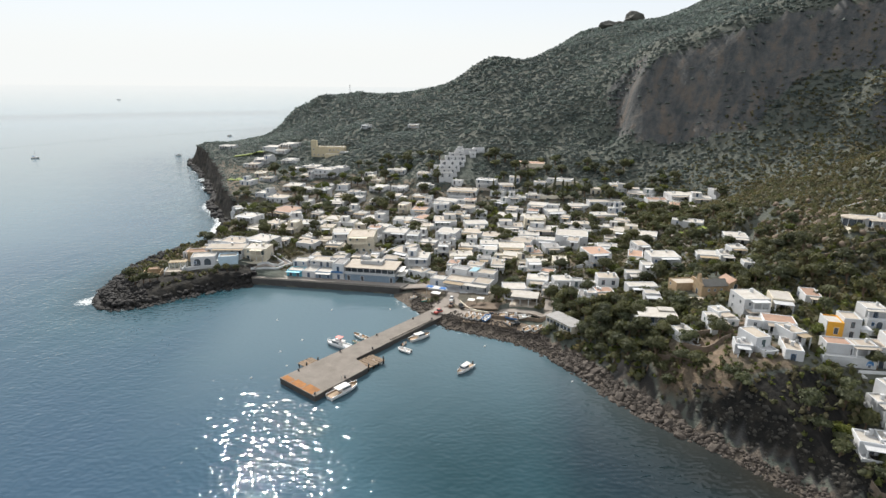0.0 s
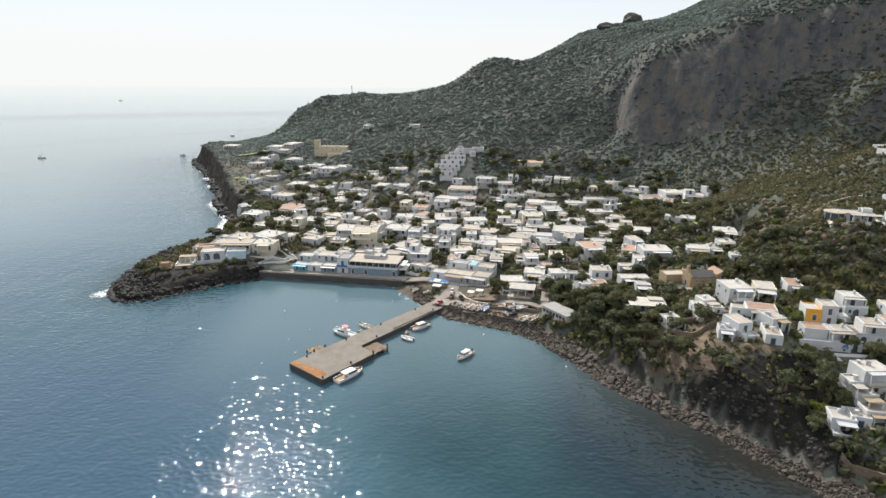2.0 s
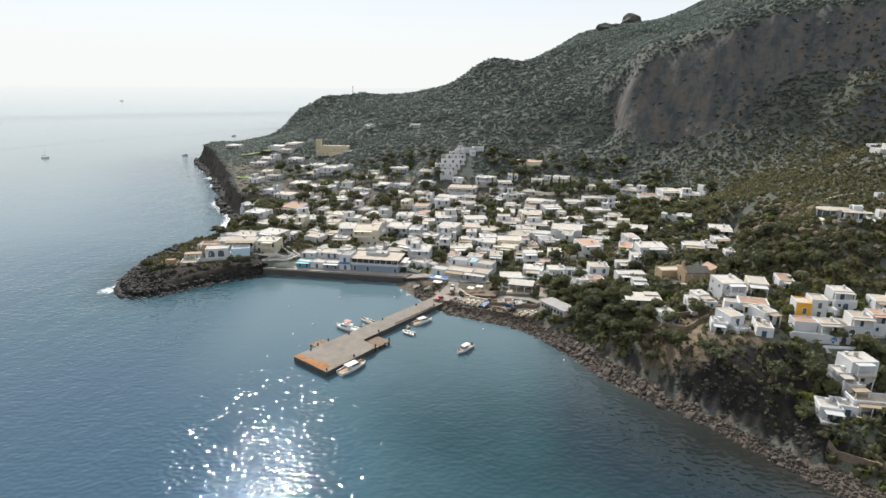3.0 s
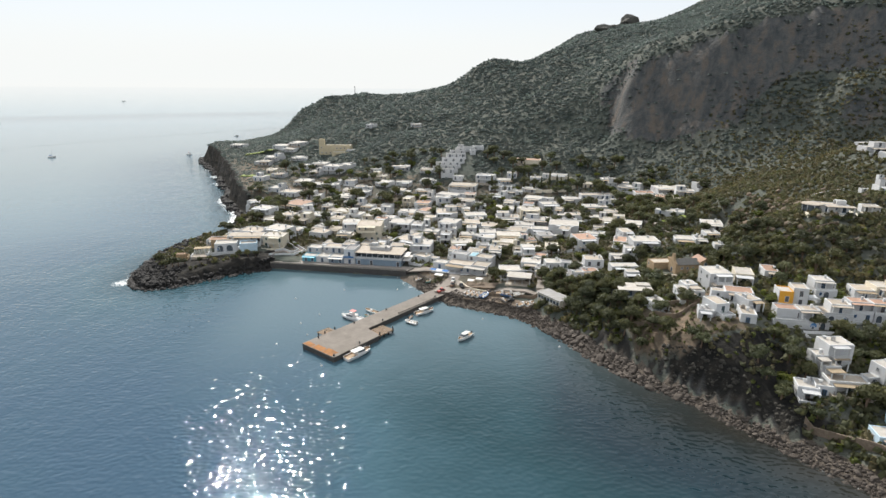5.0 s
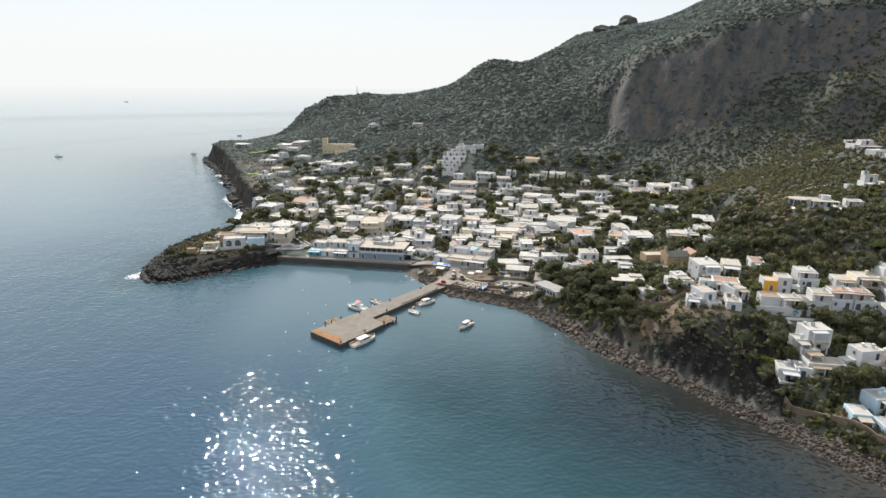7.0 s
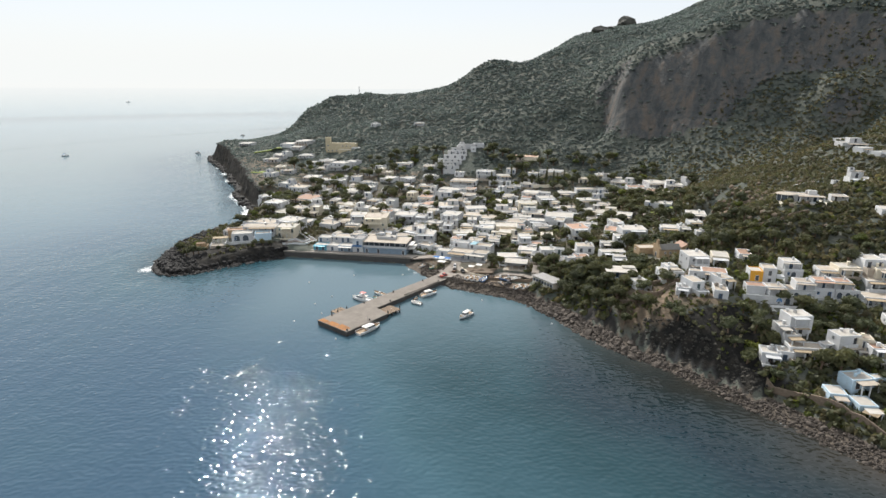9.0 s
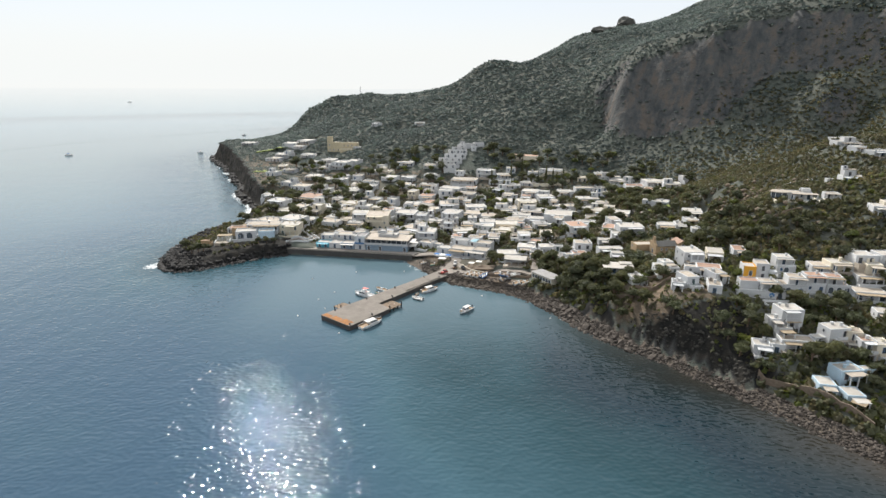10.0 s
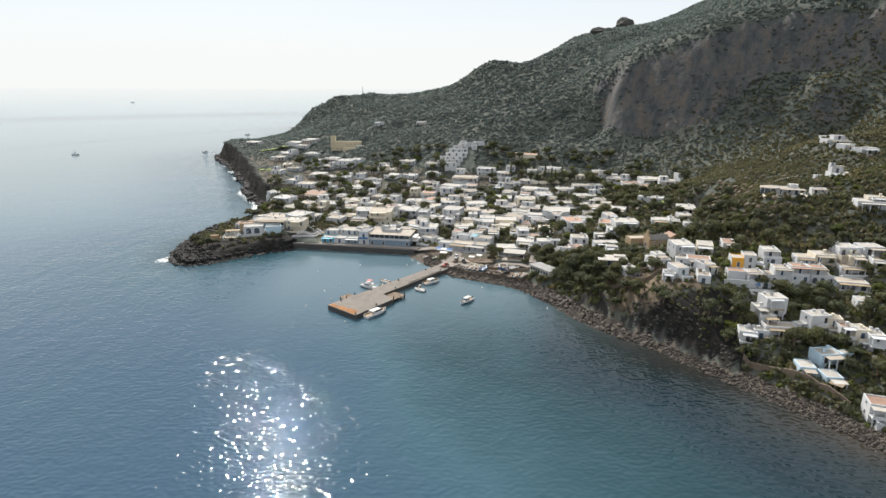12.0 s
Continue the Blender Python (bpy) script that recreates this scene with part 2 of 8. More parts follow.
def sea_material():
    """Clear deep water: blue over depth, teal over the shallows, paled by painted haze further out, with wind ripples,
    swell and surf by the rocks.
    """
    m, n, l, b = node_material("sea water")
    a = n.new("ShaderNodeAttribute")
    a.attribute_name = "depth"
    sep = n.new("ShaderNodeSeparateColor")
    l.new(a.outputs["Color"], sep.inputs["Color"])
    patch = noise_at(n, l, 45, 3)
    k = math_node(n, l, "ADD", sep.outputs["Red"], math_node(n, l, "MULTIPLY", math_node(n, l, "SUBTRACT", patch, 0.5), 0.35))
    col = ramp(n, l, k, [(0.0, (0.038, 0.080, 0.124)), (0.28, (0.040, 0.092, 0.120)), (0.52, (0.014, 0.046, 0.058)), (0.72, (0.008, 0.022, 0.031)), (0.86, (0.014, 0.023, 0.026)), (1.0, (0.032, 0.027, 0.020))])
    # colour paled offshore and in the bay: haze and sky sheen painted in
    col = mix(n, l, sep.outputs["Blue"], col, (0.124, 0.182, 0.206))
    froth = noise_at(n, l, 1.3, 7, 0.72)
    fk = math_node(n, l, "ADD", sep.outputs["Green"], math_node(n, l, "MULTIPLY", math_node(n, l, "SUBTRACT", froth, 0.5), 1.5))
    fm = ramp(n, l, fk, [(0.62, (0, 0, 0)), (0.74, (0.35, 0.35, 0.35)), (1.0, (1, 1, 1))])
    col = mix(n, l, fm, col, (0.72, 0.74, 0.74))
    l.new(col, b.inputs["Base Color"])
    calm = ramp(n, l, sep.outputs["Blue"], [(0.0, (0.030, 0.030, 0.030)), (1.0, (0.10, 0.10, 0.10))])
    l.new(mix(n, l, fm, calm, (0.7, 0.7, 0.7)), b.inputs["Roughness"])
    b.inputs["IOR"].default_value = 1.333
    w1 = noise_at(n, l, 9.0, 1, 0.5, (1.0, 0.5, 1))
    w2 = noise_at(n, l, 1.1, 0, 0.4, (0.75, 1.0, 1))
    w3 = noise_at(n, l, 3.2, 1, 0.5, (0.8, 1.0, 1))
    gust = ramp(n, l, noise_at(n, l, 26, 2, 0.6, (0.6, 1.0, 1)), [(0.3, (0.75, 0.75, 0.75)), (0.7, (1.3, 1.3, 1.3))])     # cat's paws
    short = math_node(n, l, "MULTIPLY", math_node(n, l, "MULTIPLY", w2, 0.165), gust)
    h = math_node(n, l, "ADD", math_node(n, l, "MULTIPLY", w1, 0.34), math_node(n, l, "ADD", short, math_node(n, l, "MULTIPLY", w3, 0.23)))
    h = math_node(n, l, "MULTIPLY", h, ramp(n, l, sep.outputs["Blue"], [(0.0, (1, 1, 1)), (0.6, (0.30, 0.30, 0.30)), (1.0, (0.16, 0.16, 0.16))]))
    bumped(n, l, b, h, 1.0, 1.0)
    return m


GROUND, SEA = ground_material(), sea_material()

# ---- the lie of the land ----
# shoreline of the island, counter-clockwise from the near east coast
COAST = [(220, -200), (150, -30), (117, 35), (104, 62), (92, 81), (78, 102), (66.5, 118.5), (52.8, 134), (45, 147), (37.5, 162), (28.5, 174),
         (18, 179.8), (2, 188), (-4, 196), (-9, 204), (-15, 211), (-20, 219), (-20, 223.5), (-80, 234), (-93, 227.5), (-106, 216),
         (-116, 208.5), (-123, 205.8), (-129, 208), (-134, 214), (-138, 226), (-141, 245), (-134, 262), (-124, 285), (-122, 312), (-128, 336),
         (-139, 355), (-157, 388), (-165, 416), (-194, 474), (-222, 532), (-250, 577), (-262, 610), (-240, 660), (-215, 720),
         (-230, 800), (-250, 1000), (-100, 1400), (600, 1500), (1000, 900), (1000, -200)]
# spot heights: x, y, metres over the sea
VILLAGE = [(-60, 250, 3), (-22, 232, 2.6), (-5, 208, 2.2), (12, 196, 2.6), (20, 200, 4), (42, 175, 5.5), (23, 222, 6), (0, 240, 4.5),
           (-16, 255, 5), (-41, 277, 5), (-88, 279, 7), (-112, 300, 9), (-95, 246, 6.5), (-112, 235, 5.5), (-125, 222, 4),
           (67, 272, 8), (30, 260, 7), (-7, 330, 7), (-60, 330, 8), (-110, 345, 10), (40, 330, 10), (90, 300, 14), (120, 335, 22),
           (60, 230, 11)]
BLUFF = [(66, 160, 15.8), (75, 179, 16), (100, 161, 20.8), (93, 142, 20), (81, 139, 19.2), (100, 134, 19.5), (127, 133, 17), (114, 115, 11),
         (104, 120, 13.8), (99, 114.5, 10.8), (102, 109, 9.0), (92, 109, 7.2), (107, 98, 6), (115, 85, 3), (92, 131, 16.5), (73, 138, 14.5), (62, 150, 11), (55, 165, 9),
         (140, 110, 14), (150, 80, 8), (77, 126.5, 16.5), (84, 122.5, 15), (81, 130, 18), (120, 222, 23), (136, 186, 37), (130, 162, 26), (175, 208, 43), (160, 150, 27),
         (205, 170, 45), (200, 100, 30)]
HILLS = [(135, 304, 22), (192, 325, 50), (132, 238, 33), (87, 400, 37), (59, 405, 29), (13, 387, 24), (13, 406, 33), (-40, 410, 18),
         (-78, 450, 28), (-104, 474, 23), (-66, 507, 46), (-25, 495, 47), (-140, 440, 14), (-178, 480, 18), (-152, 415, 16), (-141, 385, 15), (-127, 355, 12.5), (-205, 530, 20), (-232, 582, 22),
         (-210, 640, 20), (227, 299, 50), (150, 367, 50), (117, 421, 55), (186, 350, 66), (203, 270, 55), (176, 230, 42), (300, 200, 75)]
MOUNTAIN = [(-191, 700, 26), (-182, 645, 28), (-178, 608, 24), (-200, 600, 20), (-197, 670, 22), (-150, 600, 36), (-163, 650, 50), (-129, 620, 66), (-84, 615, 70), (-37, 600, 69), (-3, 590, 73), (24, 580, 89),
            (44, 572, 101), (91, 625, 104), (116, 640, 114), (151, 680, 131), (194, 740, 143), (228, 800, 147), (265, 872, 157),
            (260, 800, 150), (267, 690, 149), (280, 650, 156), (319, 827, 166), (317, 786, 167), (298, 705, 165), (350, 640, 205), (261, 470, 141), (302, 430, 150), (207, 440, 127),
            (146, 433, 109), (199, 340, 72), (232, 316, 84), (180, 432, 122),
            (240, 424, 135), (132, 440, 94), (100, 500, 84), (110, 440, 62)]
# the foot and the brow of the bare cliff under the mountain
CLIFF_FOOT = [(125, 412, 48), (127, 386, 44.8), (143, 374, 46.9), (163.5, 356, 53.3), (178, 345, 57.7), (196, 352, 73.6), (212, 354.5, 85), (226, 345.6, 86.3), (241, 329.5, 88.7), (262, 312, 92)]
CLIFF_BROW = [(127, 424, 66), (131, 412, 88), (149, 407, 103), (170.6, 390, 110.6), (186, 380, 117.3), (203, 379, 120), (218, 376, 122.3), (233, 368, 124.7), (248.5, 352, 127.3), (275, 335, 131)]
BACKLAND = [(340, 330, 138), (420, 250, 120), (560, 400, 230), (480, 600, 290), (-84, 700, 40), (0, 700, 55), (60, 690, 75),
            (140, 800, 95), (250, 1000, 110), (400, 1000, 200), (600, 50, 120), (400, 0, 60), (-100, 900, 12), (50, 900, 35), (0, 1200, 10), (-150, 1050, 5), (100, 1050, 45), (-60, 780, 25),
            (300, 1250, 60)]


def value_noise(x, y, size, seed=0):
    """Smooth random relief, -1 to 1, with lumps of that size."""
    x, y = np.asarray(x) / size, np.asarray(y) / size
    i, j = np.floor(x).astype(np.int64), np.floor(y).astype(np.int64)
    u, v = x - i, y - j
    u, v = u * u * (3 - 2 * u), v * v * (3 - 2 * v)

    def corner(a, b):
        n = (a * 374761393 + b * 668265263 + seed * 1274126177) & 0x7fffffff
        n = ((n ^ (n >> 13)) * 1103515245 + 12345) & 0x7fffffff
        n = ((n ^ (n >> 11)) * 1597334677) & 0x7fffffff
        return (n & 0xffff) / 32767.5 - 1
    return (corner(i, j) * (1 - u) + corner(i + 1, j) * u) * (1 - v) + (corner(i, j + 1) * (1 - u) + corner(i + 1, j + 1) * u) * v


def inland(x, y):
    """Metres from the shoreline, positive on land."""
    x, y = np.atleast_1d(np.asarray(x, float)), np.atleast_1d(np.asarray(y, float))
    best, inside = np.full(x.shape, 1e9), np.zeros(x.shape, bool)
    for (ax, ay), (bx, by) in zip(COAST, COAST[1:] + COAST[:1]):
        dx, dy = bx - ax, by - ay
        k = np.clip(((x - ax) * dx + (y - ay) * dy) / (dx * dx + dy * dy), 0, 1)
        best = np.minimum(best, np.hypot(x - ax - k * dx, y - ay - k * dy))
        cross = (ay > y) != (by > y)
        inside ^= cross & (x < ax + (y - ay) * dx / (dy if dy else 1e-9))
    return np.where(inside, best, -best)


def smooth(e):
    e = np.clip(e, 0, 1)
    return e * e * (3 - 2 * e)


_spots = np.array(VILLAGE + BLUFF + HILLS + MOUNTAIN + CLIFF_FOOT + CLIFF_BROW + BACKLAND, float)


def _kernel(r):
    return np.sqrt(r * r + 36.0)


_spot_count = len(_spots)
_spot_matrix = np.zeros((_spot_count + 3, _spot_count + 3))
_spot_matrix[:_spot_count, :_spot_count] = _kernel(np.hypot(_spots[:, None, 0] - _spots[None, :, 0], _spots[:, None, 1] - _spots[None, :, 1]))
_spot_matrix[:_spot_count, :_spot_count] += np.eye(_spot_count) * -1.5
_spot_matrix[:_spot_count, _spot_count], _spot_matrix[:_spot_count, _spot_count + 1], _spot_matrix[:_spot_count, _spot_count + 2] = 1, _spots[:, 0] / 100, _spots[:, 1] / 100
_spot_matrix[_spot_count:, :_spot_count] = _spot_matrix[:_spot_count, _spot_count:].T
_weights = np.linalg.solve(_spot_matrix, np.concatenate([_spots[:, 2], np.zeros(3)]))


def rolling(x, y):
    """The smooth lie of the land."""
    h = _weights[_spot_count] + _weights[_spot_count + 1] * x / 100 + _weights[_spot_count + 2] * y / 100
    for (sx, sy, _), w in zip(_spots, _weights):
        h = h + w * _kernel(np.hypot(x - sx, y - sy))
    return h


def shore_kind(x, y):
    """Width of the strand and of the rise behind it."""
    strand, rise = np.full(x.shape, 2.0), np.full(x.shape, 9.0)
    right = x > 27
    strand, rise = np.where(right, np.where(y > 118, 4.0, 5.5), strand), np.where(right, 8.0, rise)
    beach = (x > -22) & (x <= 27) & (y < 226)
    strand, rise = np.where(beach, 9.0, strand), np.where(beach, 6.0, rise)
    quay = (x > -81) & (x <= -19) & (y < 262) & (y > 222)
    strand, rise = np.where(quay, 0.2, strand), np.where(quay, 0.6, rise)
    head = (x <= -81) & (y < 270)
    cliff = (x > 64) & (x < 90) & (y > 100) & (y < 134)
    strand, rise = np.where(cliff, 3.0, strand), np.where(cliff, 6.5, rise)
    back = (x < -95) & (y > 300)
    rise = np.where(back, 4.0, rise)
    return np.where(head, 0.8, strand), np.where(head, 2.2, rise)


CRAG = [s[:2] for s in CLIFF_FOOT] + [s[:2] for s in CLIFF_BROW[::-1]]      # the bare rock face under the mountain


def on_crag(x, y):
    inside = np.zeros(np.shape(x), bool)
    for (ax, ay), (bx, by) in zip(CRAG, CRAG[1:] + CRAG[:1]):
        inside ^= ((ay > y) != (by > y)) & (x < ax + (y - ay) * (bx - ax) / ((by - ay) or 1e-9))
    return inside


def natural_height(x, y):
    """Ground level before anything was built."""
    x, y = np.atleast_1d(np.asarray(x, float)), np.atleast_1d(np.asarray(y, float))
    s = inland(x, y)
    wild = smooth((s - 3) / 12)
    far = smooth((rolling_cache(x, y) - 22) / 25)
    s = s + value_noise(x, y, 9, 5) * np.where((x > -81) & (x < -18) & (y < 240), 0, np.where((x > 60) & (y < 136), 0.6, 1.2))
    h = rolling_cache(x, y)
    h = h + far * wild * (value_noise(x, y, 75, 8) * 3.5 * smooth((h - 45) / 30) + value_noise(x, y, 38, 1) * 3.2 + value_noise(x, y, 15, 2) * 1.4 + value_noise(x, y, 6, 3) * 0.6)
    h = h + on_crag(x, y) * (value_noise(x, y * 0.35, 13, 21) * 4.2 + value_noise(x, y * 0.4, 6, 22) * 3.0 + value_noise(x, y, 4.2, 23) * 1.8)
    h = h + 5 * np.exp(-((x - 265) ** 2 + (y - 872) ** 2) / 300.0) + 3 * np.exp(-((x - 215) ** 2 + (y - 770) ** 2) / 200.0)
    strand, rise = shore_kind(x, y)
    low = 1.5 + value_noise(x, y, 3, 4) * 0.25
    up = low * np.clip(s / strand, 0, 1) + np.maximum(h - low, 0.2) * smooth((s - strand) / rise)
    return np.where(s > 0, up, np.maximum(s * 0.35, -7))


def rolling_cache(x, y):
    return np.maximum(rolling(x, y), 0.6)


PADS = []            # levelled building plots: x, y, turn, half width, half depth, level


def height(x, y):
    """Ground level, with the terraces cut for the buildings."""
    x, y = np.atleast_1d(np.asarray(x, float)), np.atleast_1d(np.asarray(y, float))
    h = natural_height(x, y)
    total, level, most = np.zeros(x.shape), np.zeros(x.shape), np.zeros(x.shape)
    if len(x) < 200 and PADS:
        p = np.array(PADS)
        near = (np.abs(p[:, 0] - x.mean()) < 45 + np.ptp(x)) & (np.abs(p[:, 1] - y.mean()) < 45 + np.ptp(y))
        pads = [PADS[i] for i in np.nonzero(near)[0]]
    else:
        pads = PADS
    for px, py, a, hw, hd, z in pads:
        r = hw + hd + 6
        k = np.nonzero((np.abs(x - px) < r) & (np.abs(y - py) < r))[0]
        if len(k) == 0:
            continue
        c, s = math.cos(a), math.sin(a)
        u, v = (x[k] - px) * c + (y[k] - py) * s, -(x[k] - px) * s + (y[k] - py) * c
        out = np.hypot(np.maximum(np.abs(u) - hw, 0), np.maximum(np.abs(v) - hd, 0))
        w = smooth(1 - out / 4.0)
        total[k] += w
        level[k] += w * z
        most[k] = np.maximum(most[k], w)
    keep = smooth(inland(x, y) / 5.0)
    return np.where(total > 0, h + (level / np.maximum(total, 1e-6) - h) * most * keep, h)


# the harbour square and the boat yard are level
PADS += [(2, 203, radians(-30), 7, 7, 2.5), (13, 194, radians(-28), 9, 5, 2.6), (26, 189, radians(-16), 8, 4, 3.0), (30, 183, radians(-30), 5, 3, 2.4)]


def ground_z(x, y):
    return float(height(x, y)[0])
# ---- end of the lie of the land ----


# ---- building helpers ----
def mesh_of(name, verts, faces, materials, indices=None, flat=True):
    me = bpy.data.meshes.new(name)
    me.from_pydata([tuple(v) for v in verts], [], [tuple(f) for f in faces])
    for m in (materials if isinstance(materials, (list, tuple)) else [materials]):
        me.materials.append(m)
    if indices is not None:
        me.polygons.foreach_set("material_index", np.asarray(indices, np.int32))
    if not flat:
        me.polygons.foreach_set("use_smooth", np.ones(len(me.polygons), bool))
    me.update()
    return me


def link(name, me, parent=None, m=None, label=""):
    ob = new(name, me)
    if parent:
        ob.parent = parent
    if m is not None:
        ob.matrix_basis = m
    if label:
        ob["label"] = label
    return ob


def from_bm(name, bm, materials):
    me = bpy.data.meshes.new(name)
    bm.to_mesh(me)
    bm.free()
    for m in (materials if isinstance(materials, (list, tuple)) else [materials]):
        me.materials.append(m)
    return me


def part(name, bm, material, parent, label=""):
    return link(name, from_bm(name, bm, material), parent, None, label)


def box(bm, x0, y0, z0, x1, y1, z1, index=0, bevel=0.0):
    v = [bm.verts.new(p) for p in ((x0, y0, z0), (x1, y0, z0), (x1, y1, z0), (x0, y1, z0), (x0, y0, z1), (x1, y0, z1), (x1, y1, z1), (x0, y1, z1))]
    fs = [bm.faces.new([v[i] for i in q]) for q in ((0, 3, 2, 1), (4, 5, 6, 7), (0, 1, 5, 4), (1, 2, 6, 5), (2, 3, 7, 6), (3, 0, 4, 7))]
    for f in fs:
        f.material_index = index
    if bevel:
        bmesh.ops.bevel(bm, geom=list({e for f in fs for e in f.edges}), offset=bevel, segments=1, affect='EDGES')
    return fs


def tube(bm, points, radius, sides=6, index=0, taper=1.0):
    """A round bar along points."""
    rings = []
    n = len(points)
    for i, p in enumerate(points):
        p = Vector(p)
        d = (Vector(points[min(i + 1, n - 1)]) - Vector(points[max(i - 1, 0)])).normalized()
        u = d.orthogonal().normalized()
        w = d.cross(u)
        r = radius * (1 + (taper - 1) * i / max(n - 1, 1))
        rings.append([bm.verts.new(p + (u * math.cos(2 * math.pi * k / sides) + w * math.sin(2 * math.pi * k / sides)) * r) for k in range(sides)])
    for a, b in zip(rings, rings[1:]):
        for k in range(sides):
            bm.faces.new((a[k], a[(k + 1) % sides], b[(k + 1) % sides], b[k])).material_index = index
    bm.faces.new(rings[0][::-1]).material_index = index
    bm.faces.new(rings[-1]).material_index = index


def grid_mesh(name, xs, ys, z, material, attribute, colours, flat=False):
    nx, ny = len(xs), len(ys)
    X, Y = np.meshgrid(xs, ys)
    verts = np.stack([X.ravel(), Y.ravel(), z.ravel()], 1)
    i = (np.arange(ny - 1)[:, None] * nx + np.arange(nx - 1)[None, :]).ravel()
    faces = np.stack([i, i + 1, i + nx + 1, i + nx], 1)
    me = bpy.data.meshes.new(name)
    me.vertices.add(len(verts))
    me.vertices.foreach_set("co", verts.ravel())
    me.loops.add(faces.size)
    me.loops.foreach_set("vertex_index", faces.ravel().astype(np.int32))
    me.polygons.add(len(faces))
    me.polygons.foreach_set("loop_start", np.arange(0, faces.size, 4, dtype=np.int32))
    me.polygons.foreach_set("use_smooth", np.ones(len(faces), bool))
    me.update(calc_edges=True)
    me.materials.append(material)
    at = me.color_attributes.new(attribute, 'FLOAT_COLOR', 'POINT')
    at.data.foreach_set("color", colours.ravel())
    return me


def spread_lines(lo, hi, a, b, step, grow):
    """Grid lines: even steps between a and b, growing steps beyond to lo and hi."""
    mid = list(np.arange(a, b + step / 2, step))
    s, p, up = step, mid[-1], []
    while p < hi:
        s *= grow
        p += s
        up.append(p)
    s, p, dn = step, mid[0], []
    while p > lo:
        s *= grow
        p -= s
        dn.append(p)
    return np.array(dn[::-1] + mid + up)


# ---- sea ----
xs = spread_lines(-5200, 5200, -180, 130, 3.0, 1.07)
ys = spread_lines(-3000, 5000, 20, 420, 3.0, 1.07)
X, Y = np.meshgrid(xs, ys)
S = inland(X.ravel(), Y.ravel()).reshape(X.shape)
off = np.minimum(S, 0)
east = smooth((X - 20) / 20)
shallow = 0.55 * np.exp(off / 30.0) * (1 - east) + 0.45 * np.exp(off / 22.0) * east
shallow = shallow + 0.30 * np.exp(-((X - 5) ** 2 + (Y - 165) ** 2) / 42 ** 2)
shallow = np.maximum(shallow, 0.97 * np.exp(-(off / 9.0) ** 2) * east)
# inner bay moved to a paler tone in place of haze and sheen
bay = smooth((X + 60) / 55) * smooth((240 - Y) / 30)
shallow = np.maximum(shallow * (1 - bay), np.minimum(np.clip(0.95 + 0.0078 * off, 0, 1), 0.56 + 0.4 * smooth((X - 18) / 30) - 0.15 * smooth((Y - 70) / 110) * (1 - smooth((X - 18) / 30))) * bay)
surf = np.exp(-(S / 2.6) ** 2) * np.where((X < -84) & (Y < 262), 0.66, np.where(X > -25, 0.66 + 0.12 * value_noise(X, Y, 9, 15), 0.0))
surf = np.maximum(surf, np.exp(-((S + 3) / 8.0) ** 2) * ((X < -100) & (Y > 285)) * (0.62 + 0.5 * value_noise(X, Y, 19, 3)))
surf = np.maximum(surf, np.exp(-((S + 1) / 4.5) ** 2) * ((X < -118) & (Y < 252)) * (0.76 + 0.35 * value_noise(X, Y, 11, 6)))
surf = np.maximum(surf, np.exp(-((X + 139) ** 2 + (Y - 212) ** 2) / 7 ** 2) * 0.92)
surf = np.maximum(surf, np.exp(-((S + 0.9) / 2.6) ** 2) * ((X > -21) & (X < 0) & (Y < 224)) * 0.74)
offing = np.maximum(smooth((5 - S) / 130) * smooth((Y - 95) / 290), 0.62 * smooth((Y - 105) / 85) * smooth((X + 95) / 30))          # the open water lies calmer, with the haze over it painted into its colour
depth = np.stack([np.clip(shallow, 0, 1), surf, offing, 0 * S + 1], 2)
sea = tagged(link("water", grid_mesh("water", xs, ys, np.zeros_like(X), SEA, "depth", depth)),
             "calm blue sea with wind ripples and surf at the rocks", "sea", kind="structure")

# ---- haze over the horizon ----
# a glowing see-through sheet added in place of the haze
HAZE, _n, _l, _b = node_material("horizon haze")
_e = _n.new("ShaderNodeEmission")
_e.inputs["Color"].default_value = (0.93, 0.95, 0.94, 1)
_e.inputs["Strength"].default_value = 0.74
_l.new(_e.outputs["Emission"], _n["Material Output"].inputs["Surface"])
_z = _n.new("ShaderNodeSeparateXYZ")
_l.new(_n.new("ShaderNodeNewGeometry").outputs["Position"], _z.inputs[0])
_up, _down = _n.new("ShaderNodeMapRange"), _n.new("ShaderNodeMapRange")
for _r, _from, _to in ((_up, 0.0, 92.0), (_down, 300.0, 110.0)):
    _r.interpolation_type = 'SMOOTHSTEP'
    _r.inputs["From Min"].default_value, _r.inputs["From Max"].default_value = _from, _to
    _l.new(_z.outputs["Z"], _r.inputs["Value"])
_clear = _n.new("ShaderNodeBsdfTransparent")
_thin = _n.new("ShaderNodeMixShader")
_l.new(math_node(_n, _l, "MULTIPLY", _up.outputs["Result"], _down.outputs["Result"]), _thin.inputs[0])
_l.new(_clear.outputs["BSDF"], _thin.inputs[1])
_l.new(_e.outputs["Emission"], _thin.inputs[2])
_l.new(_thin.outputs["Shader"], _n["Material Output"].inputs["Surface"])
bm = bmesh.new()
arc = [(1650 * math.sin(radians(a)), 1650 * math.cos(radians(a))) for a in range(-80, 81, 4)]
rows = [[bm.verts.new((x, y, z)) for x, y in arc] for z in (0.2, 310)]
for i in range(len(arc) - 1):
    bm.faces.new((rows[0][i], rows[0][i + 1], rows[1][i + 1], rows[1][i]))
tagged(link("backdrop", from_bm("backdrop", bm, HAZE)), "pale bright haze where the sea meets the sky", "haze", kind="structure")


